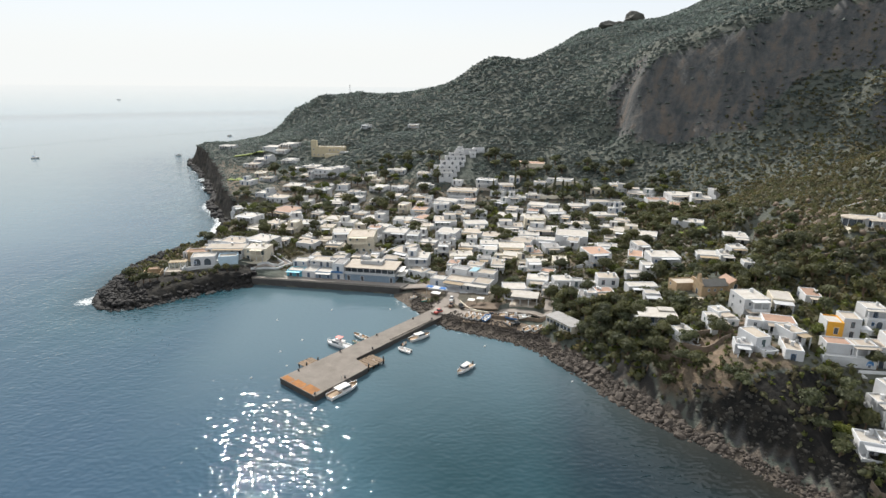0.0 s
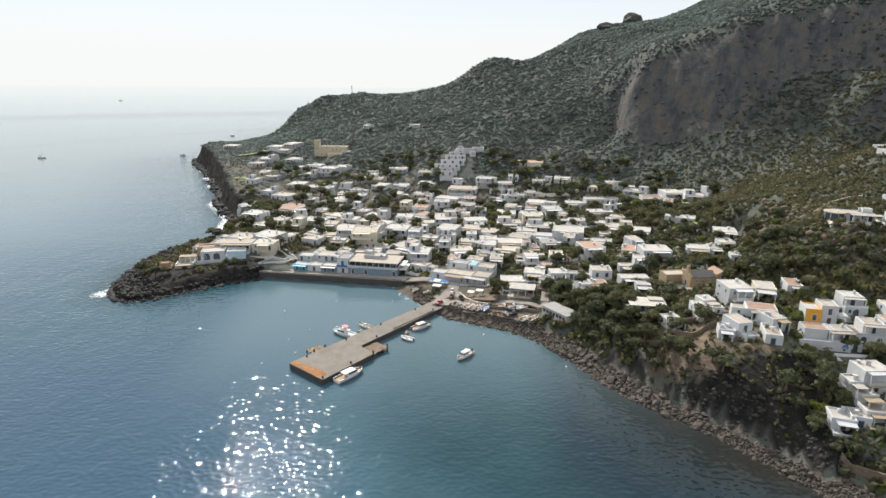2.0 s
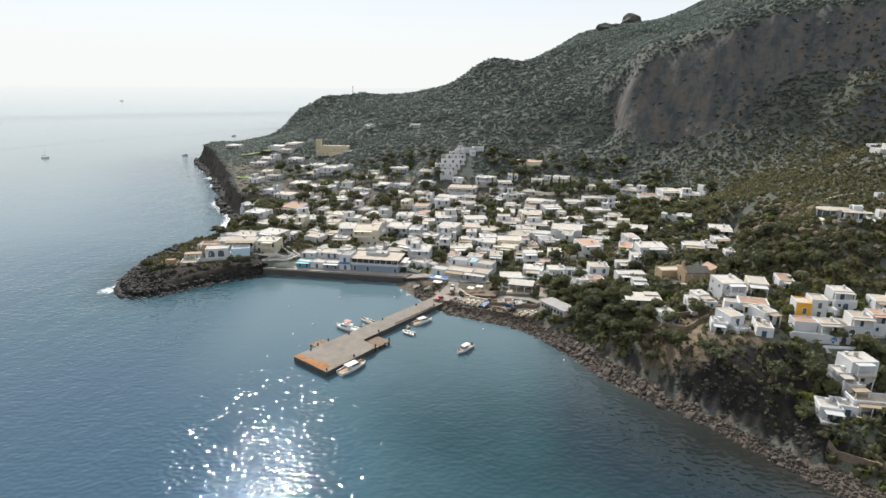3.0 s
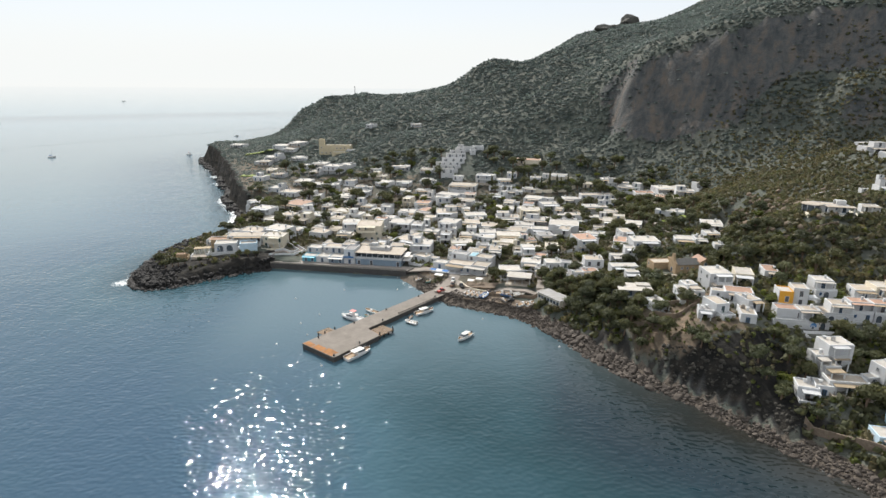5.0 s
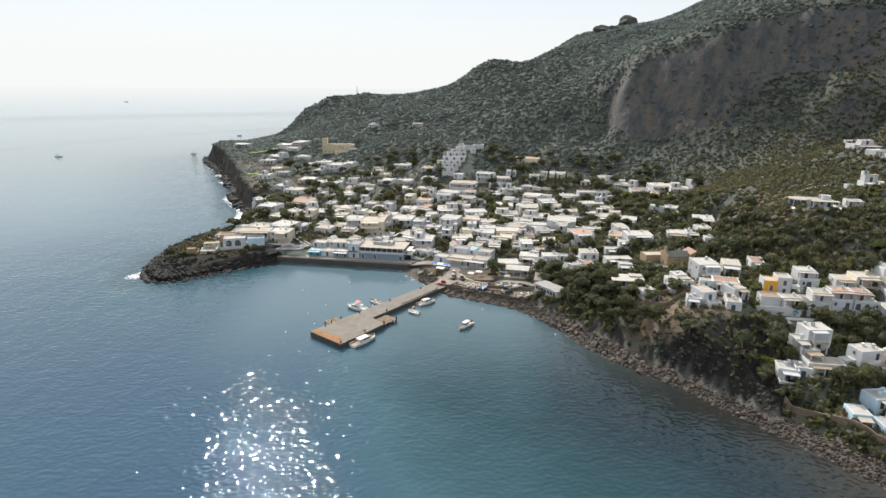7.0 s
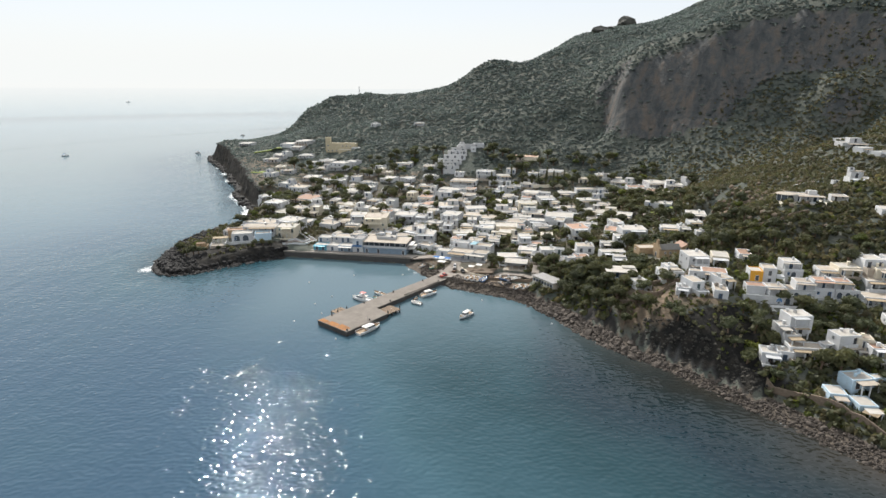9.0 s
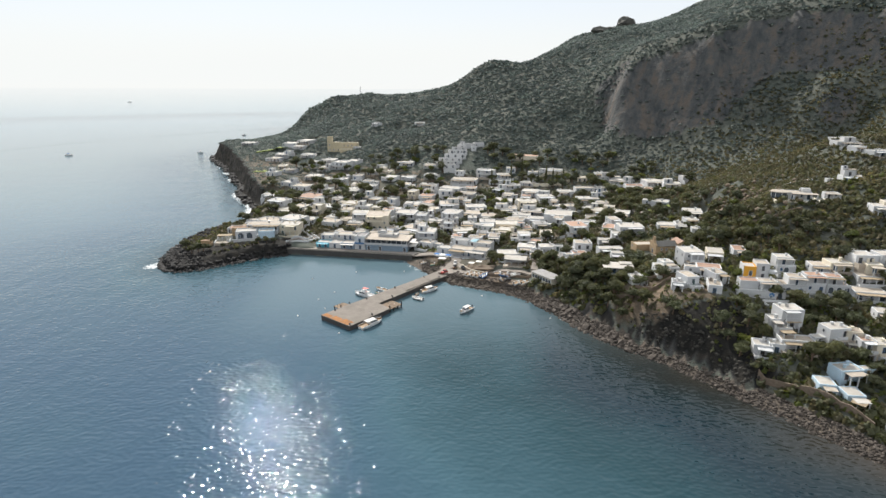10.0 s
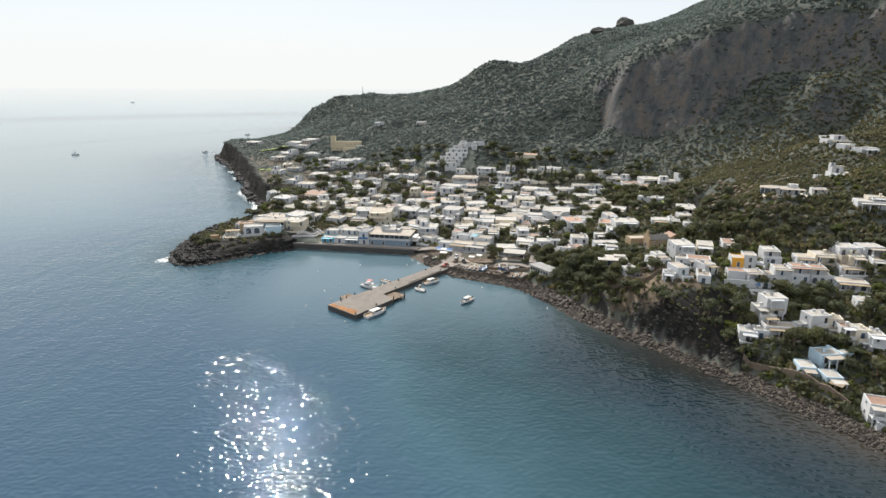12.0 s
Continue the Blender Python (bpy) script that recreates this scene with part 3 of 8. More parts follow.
# ---- pier and quay ----
def prism(bm, outline, z0, z1, index=0, top_index=None):
    """A slab with the given outline."""
    lo = [bm.verts.new((x, y, z0)) for x, y in outline]
    hi = [bm.verts.new((x, y, z1)) for x, y in outline]
    n = len(outline)
    f = bm.faces.new(hi)
    f.material_index = index if top_index is None else top_index
    bm.faces.new(lo[::-1]).material_index = index
    for i in range(n):
        bm.faces.new((lo[i], lo[(i + 1) % n], hi[(i + 1) % n], hi[i])).material_index = index


def empty(name, x, y, z, turn=0.0):
    ob = new(name)
    ob.empty_display_size = 0.5
    ob.matrix_basis = pose(x, y, z, 0, 0, turn)
    return ob


PIER_U = Vector((0.6347, 0.7727))      # along the pier towards the shore
PIER_V = Vector((0.7727, -0.6347))     # across it, towards the open bay


def pier_xy(a, b):
    p = Vector((-46.6, 150.0)) + PIER_U * a + PIER_V * b
    return p.x, p.y


def make_pier():
    pier = tagged(empty("pier", -46.6, 150.0, 0), "grey concrete ferry pier with a wide head and rusty steel edge", "pier", kind="structure")
    m = Matrix.Translation((46.6, -150.0, 0))
    outline = [pier_xy(0, 0), pier_xy(0, 15.6), pier_xy(20.5, 14.8), pier_xy(22, 7.6), pier_xy(38, 7.4), pier_xy(38.4, 7.0), pier_xy(72, 6.6), pier_xy(72, 0)]
    bm = bmesh.new()
    prism(bm, outline, -6.0, 1.62, 0)
    bmesh.ops.transform(bm, matrix=m, verts=bm.verts)
    part("quay_wall", bm, DARKWALL, pier, "dark wet concrete side walls")
    bm = bmesh.new()
    edge = [pier_xy(-0.1, -0.1), pier_xy(-0.1, 15.7), pier_xy(20.6, 14.9), pier_xy(22.1, 7.7), pier_xy(72, 6.75), pier_xy(72, -0.1)]
    prism(bm, edge, 1.62, 1.86, 0)
    bmesh.ops.transform(bm, matrix=m, verts=bm.verts)
    part("deck", bm, CONCRETE, pier, "worn grey concrete deck")
    for i, (b0, b1, a1) in enumerate(((0.3, 4.4, 2.1), (4.75, 9.2, 2.6), (9.5, 14.4, 3.1))):
        bm = bmesh.new()
        prism(bm, [pier_xy(0.05, b0), pier_xy(0.05, b1), pier_xy(a1, b1 - 0.1), pier_xy(a1 + 0.2, b0)], 1.86, 1.885)
        bmesh.ops.transform(bm, matrix=m, verts=bm.verts)
        part("ramp_plate", bm, RUST, pier, "rust-red steel ramp plate")
    for a, b in ((0.7, 14.9), (12, 14.3), (6, 0.7), (22, 0.7), (38, 0.7), (56, 0.7), (30, 6.9), (60, 6.1)):
        bm = bmesh.new()
        x, y = pier_xy(a, b)
        bmesh.ops.create_cone(bm, cap_ends=True, segments=8, radius1=0.26, radius2=0.2, depth=0.5, matrix=Matrix.Translation((x + 46.6, y - 150, 2.1)))
        bmesh.ops.create_cone(bm, cap_ends=True, segments=8, radius1=0.34, radius2=0.3, depth=0.16, matrix=Matrix.Translation((x + 46.6, y - 150, 2.42)))
        part("bollard", bm, BLACKRUBBER, pier, "black iron mooring bollard")
    # kerb on the bay side of the shank
    for a0, a1 in ((38.5, 44.0), (44.2, 52.0), (52.3, 60.0)):
        bm = bmesh.new()
        prism(bm, [pier_xy(a0, 6.25), pier_xy(a0, 6.7), pier_xy(a1, 6.65), pier_xy(a1, 6.2)], 1.86, 2.2)
        bmesh.ops.transform(bm, matrix=m, verts=bm.verts)
        part("kerb", bm, CONCRETE, pier)
    return pier


def make_lower_stage(a, b, da, db):
    """A small lower landing of timber on posts against the pier."""
    x, y = pier_xy(a, b)
    ob = tagged(empty("landing_stage", x, y, 0), "weathered timber landing stage on dark posts by the pier", "landing stage", "landing stages")
    for k in range(7):
        bm = bmesh.new()
        p = [pier_xy(a + da * k / 7, b), pier_xy(a + da * k / 7, b + db), pier_xy(a + da * (k + 0.88) / 7, b + db), pier_xy(a + da * (k + 0.88) / 7, b)]
        prism(bm, [(u - x, v - y) for u, v in p], 1.05 + 0.02 * (k % 3), 1.2 + 0.02 * (k % 3))
        part("plank", bm, TIMBER, ob)
    for k in range(4):
        for s in (0.25, db - 0.25):
            u, v = pier_xy(a + da * (k + 0.3) / 3.6, b + s)
            bm = bmesh.new()
            tube(bm, [(u - x, v - y, -4), (u - x, v - y, 2.6 if s > 1 and k in (0, 3) else 1.3)], 0.22, 7)
            part("post", bm, BLACKRUBBER, ob, "dark tarred post")
    return ob


def make_quay():
    """The stone promenade wall along the south side of the harbour."""
    q = tagged(empty("promenade", -20, 223.5, 0), "paved harbour promenade on a dark stone sea wall", "promenade", kind="structure")
    bm = bmesh.new()
    pts = [(-17.5, 222.2), (-50, 228.0), (-81, 233.2), (-83, 238.5), (-50, 234.6), (-24, 229.5), (-14, 227.5)]
    prism(bm, [(x + 20, y - 223.5) for x, y in pts], -4, 2.7)
    part("sea_wall", bm, DARKWALL, q, "dark stone sea wall")
    bm = bmesh.new()
    pts = [(-17.3, 222.1), (-50, 227.9), (-81.1, 233.1), (-83.1, 238.6), (-50, 234.7), (-24, 229.6), (-13.8, 227.6)]
    prism(bm, [(x + 20, y - 223.5) for x, y in pts], 2.7, 2.86)
    part("paving", bm, ASPHALT, q, "pale paving")
    for (ax, ay), (bx, by) in zip(((-17.4, 222.2), (-49.9, 228.0)), ((-49.9, 228.0), (-81, 233.2))):
        bm = bmesh.new()
        d = Vector((bx - ax, by - ay)).normalized()
        nrm = Vector((-d.y, d.x))
        c = [(ax, ay), (bx, by), (bx - nrm.x * 0.35, by - nrm.y * 0.35), (ax - nrm.x * 0.35, ay - nrm.y * 0.35)]
        prism(bm, [(x + 20, y - 223.5) for x, y in c], 2.86, 3.3)
        part("parapet", bm, CONCRETE, q, "low pale parapet")
    return q


make_pier()
make_lower_stage(9.5, -4.6, 5.2, 4.2)
make_lower_stage(20.8, 8.4, 7.5, 6.0)
make_quay()


# ---- houses ----
FOOTPRINTS = []      # x, y, turn, half width, half depth, kept clear of plants


def opening_mesh(name, w, h, frame_material, panes=2):
    """A window or glazed door in one piece: a proud surround, a painted frame set back in it, and recessed panes."""
    bm = bmesh.new()
    e, t = 0.11, 0.08
    cuts_x = [-w / 2 - e, -w / 2, -w / 2 + t]
    for k in range(1, panes):
        x = -w / 2 + t + (w - 2 * t) * k / panes
        cuts_x += [x - 0.03, x + 0.03]
    cuts_x += [w / 2 - t, w / 2, w / 2 + e]
    cuts_z = [-0.08, 0.0, t, h - t, h, h + e]
    nx, nz = len(cuts_x), len(cuts_z)

    def kind(i, j):
        if i in (0, nx - 2) or j in (0, nz - 2):
            return 2
        if i in (1, nx - 3) or j in (1, nz - 3) or i % 2 == 1:
            return 0
        return 1
    v = {}

    def vert(i, j, y):
        if (i, j, y) not in v:
            v[i, j, y] = bm.verts.new((cuts_x[i], y, cuts_z[j]))
        return v[i, j, y]
    level = {2: -0.07, 0: -0.03, 1: -0.005}
    for i in range(nx - 1):
        for j in range(nz - 1):
            k = kind(i, j)
            y = level[k]
            bm.faces.new((vert(i, j, y), vert(i + 1, j, y), vert(i + 1, j + 1, y), vert(i, j + 1, y))).material_index = k
            for di, dj, a, b in ((-1, 0, (i, j), (i, j + 1)), (1, 0, (i + 1, j + 1), (i + 1, j)), (0, -1, (i + 1, j), (i, j)), (0, 1, (i, j + 1), (i + 1, j + 1))):
                o = (i + di, j + dj)
                y2 = level[kind(*o)] if 0 <= o[0] < nx - 1 and 0 <= o[1] < nz - 1 else 0.03
                if y2 > y:
                    bm.faces.new((vert(*b, y), vert(*a, y), vert(*a, y2), vert(*b, y2))).material_index = k
    bmesh.ops.recalc_face_normals(bm, faces=bm.faces)
    return from_bm(name, bm, [frame_material, GLASS, WHITEWASH])


GREYPAINT = surface("sun-bleached grey paint", (0.40, 0.41, 0.41), 0.6, stains=0.3, size=0.5, relief=0.0)
WINDOWS = {
    "white": opening_mesh("window", 0.8, 1.05, GREYPAINT),
    "blue": opening_mesh("window", 0.8, 1.05, BLUEPAINT),
    "green": opening_mesh("window", 0.75, 1.1, GREENPAINT),
}
DOORS = {
    "white": opening_mesh("glazed_door", 1.15, 2.05, BROWNPAINT),
    "blue": opening_mesh("glazed_door", 1.15, 2.05, BLUEPAINT),
    "green": opening_mesh("glazed_door", 1.1, 2.05, GREENPAINT),
}


def wall_block(bm, w, d, z0, z1, parapet=0.35, t=0.28, lean=0.0, cx=0.0, cy=0.0):
    """Four whitewashed walls with a parapet round a sunken roof, soft at the edges."""
    def ring(hw, hd, z):
        return [bm.verts.new((cx + sx * hw, cy + sy * hd, z)) for sx, sy in ((-1, -1), (1, -1), (1, 1), (-1, 1))]
    rows = [ring(w / 2 + lean, d / 2 + lean, z0), ring(w / 2, d / 2, z1 - 0.08), ring(w / 2 - 0.07, d / 2 - 0.07, z1), ring(w / 2 - t + 0.05, d / 2 - t + 0.05, z1),
            ring(w / 2 - t, d / 2 - t, z1 - 0.06), ring(w / 2 - t, d / 2 - t, z1 - parapet - 0.05)]
    for a, b in zip(rows, rows[1:]):
        for i in range(4):
            bm.faces.new((a[i], a[(i + 1) % 4], b[(i + 1) % 4], b[i]))


def roof_slab(bm, w, d, z, t=0.28, cx=0.0, cy=0.0, fall=0.08):
    hw, hd = w / 2 - t + 0.01, d / 2 - t + 0.01
    v = [bm.verts.new((cx + sx * hw, cy + sy * hd, z - fall * (sy < 0))) for sx, sy in ((-1, -1), (1, -1), (1, 1), (-1, 1))]
    u = [bm.verts.new((p.co.x, p.co.y, z - 0.25)) for p in v]
    bm.faces.new(v)
    bm.faces.new(u[::-1])
    for i in range(4):
        bm.faces.new((u[i], u[(i + 1) % 4], v[(i + 1) % 4], v[i]))


def pergola(home, w, depth, z, y0, cx, rnd, cane=CANE):
    """A terrace roof of canes or slabs on round white columns."""
    bm = bmesh.new()
    box(bm, cx - w / 2, y0 - depth, z, cx + w / 2, y0 - 0.003, z + 0.16, 0, 0.03)
    cover = part("terrace_roof", bm, cane, home, "flat cane terrace roof" if cane is CANE else "flat pale slab roof over the terrace")
    n = max(2, int(w / 2.6) + 1)
    for k in range(n):
        bm = bmesh.new()
        x = cx - w / 2 + 0.3 + (w - 0.6) * k / (n - 1)
        tube(bm, [(x, y0 - depth + 0.3, -2.0), (x, y0 - depth + 0.3, z)], 0.19, 7)
        part("column", bm, WHITEWASH, cover)


STYLES = {
    "white": (WHITEWASH, ROOF_WHITE, "white limewashed island house with a flat pale roof"),
    "cream": (WHITEWASH, ROOF_CREAM, "white island house with a flat cream-coloured roof"),
    "tile": (WHITEWASH, ROOF_TILE, "white island house with a flat clay-coloured roof terrace"),
    "low": (WHITEWASH, CANE, "low white house under a cane terrace roof"),
    "blue": (BLUEWALL, ROOF_WHITE, "pale blue plastered house with a flat pale roof"),
    "grey": (WHITEWASH, ROOF_GREY, "white house with a flat grey roof"),
    "stone": (STONEWALL, ROOF_CREAM, "low brown stone house with a flat cream roof"),
}
_house_rnd = random.Random(7)


def plot_z(x, y):
    return float(natural_height(x, y)[0])



def add_openings(home, w, d, z, kinds, rnd, front_y, cx=0.0, cy=0.0, doors=True):
    """Windows and glazed doors of one storey on the front and both ends."""
    win, door = WINDOWS[kinds], DOORS[kinds]
    n = max(1, int((w - 0.8) / rnd.uniform(2.3, 3.1)))
    at_door = rnd.randrange(n)
    for k in range(n):
        x = cx - w / 2 + w * (k + 0.5) / n + rnd.uniform(-0.2, 0.2)
        if doors and (k == at_door or rnd.random() < 0.3):
            link("glazed_door", door, home, pose(x, front_y - 0.003, z + 0.1))
        elif rnd.random() < 0.5:
            link("window", win, home, pose(x, front_y - 0.003, z + rnd.uniform(0.95, 1.1)))
    m = max(1, int((d - 1.0) / 2.9))
    for s in (-1, 1):
        for k in range(m):
            if rnd.random() < 0.32:
                y = cy - d / 2 + d * (k + 0.5) / m
                link("window", win, home, pose(cx + s * (w / 2 + 0.003), y, z + 1.0, 0, 0, 90 * s))


def house(x, y, turn, w, d, storeys, style="white", name="house", label="", pergolas=None, upper=None, roof_z=None):
    rnd = _house_rnd
    wall, roof, text = STYLES[style]
    if wall is WHITEWASH and rnd.random() < 0.14:
        wall, text = CREAMWALL, text.replace("white limewashed", "cream plastered").replace("white", "cream")
    if roof_z is None:
        turn += rnd.uniform(-10, 8)
    a = radians(turn)
    c, s = math.cos(a), math.sin(a)
    zs = [plot_z(x + c * u * w / 2 - s * v * d / 2, y + s * u * w / 2 + c * v * d / 2) for u in (-1, 0, 1) for v in (-1, 0, 1)]
    low = min(zs)
    base = low + 0.62 * (sum(zs) / len(zs) - low)
    FOOTPRINTS.append((x, y, a, w / 2, d / 2))
    floor_h = rnd.uniform(2.6, 2.8)
    top = floor_h * storeys + rnd.uniform(0.15, 0.4)
    if roof_z is not None:
        base = roof_z - top
    ahead = 0.0 if roof_z is None or base > 30 else 1.2
    PADS.append((x + s * ahead, y - c * ahead, a, w / 2 + 0.8, d / 2 + 1.0 + ahead, base - 0.08))
    home = tagged(empty(name, x, y, base, turn), label or ("two-storey " if storeys == 2 else "three-storey " if storeys == 3 else "") + text, "house", "houses of the village")
    parapet = rnd.choice((0.12, 0.2, 0.35))
    kinds = rnd.choices(("white", "blue", "green"), (6, 3, 1.5))[0]
    bm = bmesh.new()
    wall_block(bm, w, d, max(min(low - base, 0.0), -2.2) - 0.8, top, parapet)
    part("wall_shell", bm, wall, home)
    bm = bmesh.new()
    roof_slab(bm, w, d, top - parapet)
    part("roof", bm, roof, home)
    for k in range(storeys):
        add_openings(home, w, d, k * floor_h, kinds, rnd, -d / 2, doors=(k == 0 or rnd.random() < 0.6))
    # a smaller block on the roof or beside the front
    if (upper if upper is not None else rnd.random() < (0.24 if roof_z is None else 0.0)) and w > 6.5:
        uw, ud = w * rnd.uniform(0.35, 0.55), d * rnd.uniform(0.5, 0.7)
        ux, uy = rnd.choice((-1, 1)) * (w - uw) / 2 * 0.8, (d - ud) / 2 * 0.8
        uz = top - parapet
        bm = bmesh.new()
        wall_block(bm, uw, ud, uz - 0.1, uz + rnd.uniform(2.2, 2.5), 0.15, cx=ux, cy=uy)
        up = part("upper_room", bm, wall, home)
        bm = bmesh.new()
        roof_slab(bm, uw, ud, uz + 2.1, cx=ux, cy=uy)
        part("upper_roof", bm, roof, up)
        link("glazed_door", DOORS[kinds], up, pose(ux, uy - ud / 2 - 0.003, uz + 0.05))
    if rnd.random() < 0.38 and not (roof_z is not None and base > 30):
        # a lower wing against the front or one end
        ww, wd, wh = w * rnd.uniform(0.4, 0.65), d * rnd.uniform(0.35, 0.6), floor_h + rnd.uniform(-0.3, 0.1)
        side = rnd.choice((-1, 1))
        wx, wy = side * ((w + ww) / 2 - 0.05), rnd.uniform(-0.5, 0.5) * (d - wd)
        bm = bmesh.new()
        wall_block(bm, ww, wd, max(min(low - base, 0.0), -2.2) - 0.8, wh, 0.12, cx=wx, cy=wy)
        wing = part("wing", bm, wall, home)
        bm = bmesh.new()
        roof_slab(bm, ww, wd, wh - 0.12, cx=wx, cy=wy)
        part("wing_roof", bm, rnd.choice((roof, ROOF_CREAM, ROOF_WHITE)), wing)
        link("window", WINDOWS[kinds], wing, pose(wx, wy - wd / 2 - 0.003, 1.0))
    if pergolas if pergolas is not None else rnd.random() < 0.82:
        pw = w * rnd.uniform(0.6, 1.0)
        cover = rnd.choices((CANE, WHITEWASH, ROOF_CREAM, ROOF_WHITE), (2.5, 2, 4, 2))[0]
        pergola(home, pw, rnd.uniform(1.9, 3.2), rnd.uniform(2.2, 2.5), -d / 2, rnd.uniform(-1, 1) * (w - pw) / 2, rnd, cover)
    if storeys > 1 and rnd.random() < 0.75:
        # a covered loggia before the upper floor
        lw = w * rnd.uniform(0.55, 0.95)
        lx = rnd.uniform(-1, 1) * (w - lw) / 2
        dep = rnd.uniform(1.5, 2.4)
        bm = bmesh.new()
        box(bm, lx - lw / 2, -d / 2 - dep, floor_h * (storeys - 1) - 0.2, lx + lw / 2, -d / 2 - 0.006, floor_h * (storeys - 1))
        box(bm, lx - lw / 2, -d / 2 - dep, floor_h * (storeys - 1), lx + lw / 2, -d / 2 - dep + 0.14, floor_h * (storeys - 1) + 0.75)
        box(bm, lx - lw / 2, -d / 2 - dep, top - 0.42, lx + lw / 2, -d / 2 - 0.006, top - 0.24)
        n = max(2, int(lw / 2.4) + 1)
        for k in range(n):
            x0 = lx - lw / 2 + 0.02 + (lw - 0.34) * k / (n - 1)
            box(bm, x0, -d / 2 - dep + 0.16, floor_h * (storeys - 1), x0 + 0.3, -d / 2 - dep + 0.42, top - 0.42)
        part("loggia", bm, wall, home, "shaded upper loggia with square pillars")
    elif storeys > 1:
        bm = bmesh.new()
        bw = w * rnd.uniform(0.4, 0.85)
        bx = rnd.uniform(-1, 1) * (w - bw) / 2
        box(bm, bx - bw / 2, -d / 2 - 1.3, floor_h - 0.18, bx + bw / 2, -d / 2 - 0.002, floor_h)
        box(bm, bx - bw / 2, -d / 2 - 1.3, floor_h, bx + bw / 2, -d / 2 - 1.18, floor_h + 0.85)
        part("balcony", bm, wall, home)
    for _ in range(rnd.randrange(0, 3)):
        bm = bmesh.new()
        px, py = rnd.uniform(-0.35, 0.35) * w, rnd.uniform(-0.1, 0.32) * d
        hh = rnd.uniform(0.6, 1.3)
        box(bm, px - 0.35, py - 0.3, top - parapet - 0.05, px + 0.35, py + 0.3, top - parapet + hh, 0, 0.05)
        box(bm, px - 0.45, py - 0.4, top - parapet + hh, px + 0.45, py + 0.4, top - parapet + hh + 0.1, 0)
        part("chimney", bm, wall, home)
    if rnd.random() < 0.25:
        bm = bmesh.new()
        px, py = rnd.uniform(-0.3, 0.3) * w, rnd.uniform(0.0, 0.3) * d
        bmesh.ops.create_cone(bm, cap_ends=True, segments=12, radius1=0.55, radius2=0.5, depth=1.1, matrix=Matrix.Translation((px, py, top - parapet + 0.5)))
        part("water_tank", bm, rnd.choice((STEEL, WHITEWASH, CONCRETE)), home, "small roof water tank")
    if rnd.random() < 0.5:
        # a whitewashed terrace in front, level with the floor
        tw, td = w * rnd.uniform(0.8, 1.15), rnd.uniform(2.2, 4.0)
        bm = bmesh.new()
        box(bm, -tw / 2, -d / 2 - td, min(low - base, 0) - 1.6, tw / 2, -d / 2 - 0.004, 0.06)
        for x0, y0, x1, y1 in ((-tw / 2, -d / 2 - td, tw / 2, -d / 2 - td + 0.22), (-tw / 2, -d / 2 - td + 0.22, -tw / 2 + 0.22, -d / 2 - 0.004), (tw / 2 - 0.22, -d / 2 - td + 0.22, tw / 2, -d / 2 - 0.004)):
            box(bm, x0, y0, 0.06, x1, y1, 0.6)
        part("terrace", bm, wall if rnd.random() < 0.7 else ROOF_CREAM, home, "walled terrace in front")
    return home


house(-111.5, 252.1, 6, 9.6, 6.6, 1, "tile")
house(-107.2, 259.6, -30, 5.4, 4.0, 1, "cream")
house(-98.8, 268.1, -7, 13.3, 10.1, 1, "cream")
house(-85.0, 265.9, -15, 12.4, 10.6, 2, "white")
house(-88.9, 259.2, -14, 4.2, 4.0, 1, "cream")
house(-102.6, 302.1, -12, 11.3, 8.4, 2, "white")
house(-95.4, 291.9, -26, 9.5, 5.9, 1, "white")
house(-89.1, 301.5, -12, 7.5, 8.5, 1, "cream")
house(-90.1, 328.5, -17, 15.2, 16.4, 1, "tile")
house(-83.0, 313.3, 17, 10.5, 8.2, 1, "white")
house(-80.1, 296.2, -8, 10.4, 9.7, 1, "white")
house(-70.8, 306.1, -13, 13.3, 7.1, 1, "white")
house(-146.0, 503.8, -12, 13.3, 14.4, 1, "white")
house(-131.2, 503.9, -15, 12.0, 12.8, 1, "white")
house(-135.1, 491.5, -18, 10.7, 11.5, 1, "white")
house(-144.0, 472.1, -13, 11.6, 12.6, 1, "white")
house(-148.5, 459.8, -6, 9.5, 10.3, 1, "cream")
house(-121.7, 465.4, -12, 9.4, 10.2, 1, "white")
house(-131.6, 418.1, -2, 7.7, 8.4, 1, "white")
house(-119.7, 399.3, -12, 7.4, 8.0, 1, "cream")
house(-130.9, 388.1, -10, 8.1, 8.7, 1, "white")
house(-95.0, 427.1, 2, 9.4, 10.2, 1, "white")
house(-82.6, 409.5, -6, 13.4, 12.2, 2, "white")
house(-74.5, 420.2, -14, 9.6, 10.3, 1, "white")
house(-94.4, 405.0, -11, 8.2, 8.9, 1, "cream")
house(-98.6, 381.6, -6, 10.9, 11.8, 1, "white")
house(-87.5, 375.2, 5, 7.6, 8.2, 1, "white")
house(-112.3, 362.9, -12, 9.0, 9.8, 1, "white")
house(-101.6, 354.5, -12, 12.4, 9.6, 1, "cream")
house(-119.7, 345.6, -2, 10.9, 13.5, 1, "white")
house(-107.4, 426.5, -17, 6.0, 7.5, 1, "white")
house(-76.7, 382.4, -12, 8.5, 9.2, 1, "grey")
house(-63.9, 362.1, -3, 7.7, 8.2, 1, "cream")
house(-57.5, 369.6, -5, 7.1, 7.5, 1, "cream")
house(-57.0, 395.7, -9, 8.4, 8.5, 1, "white")
house(-46.4, 395.0, -5, 11.8, 8.6, 1, "white")
house(-41.9, 378.6, -33, 9.8, 10.6, 1, "white")
house(-63.7, 349.4, -2, 9.9, 10.7, 1, "white")
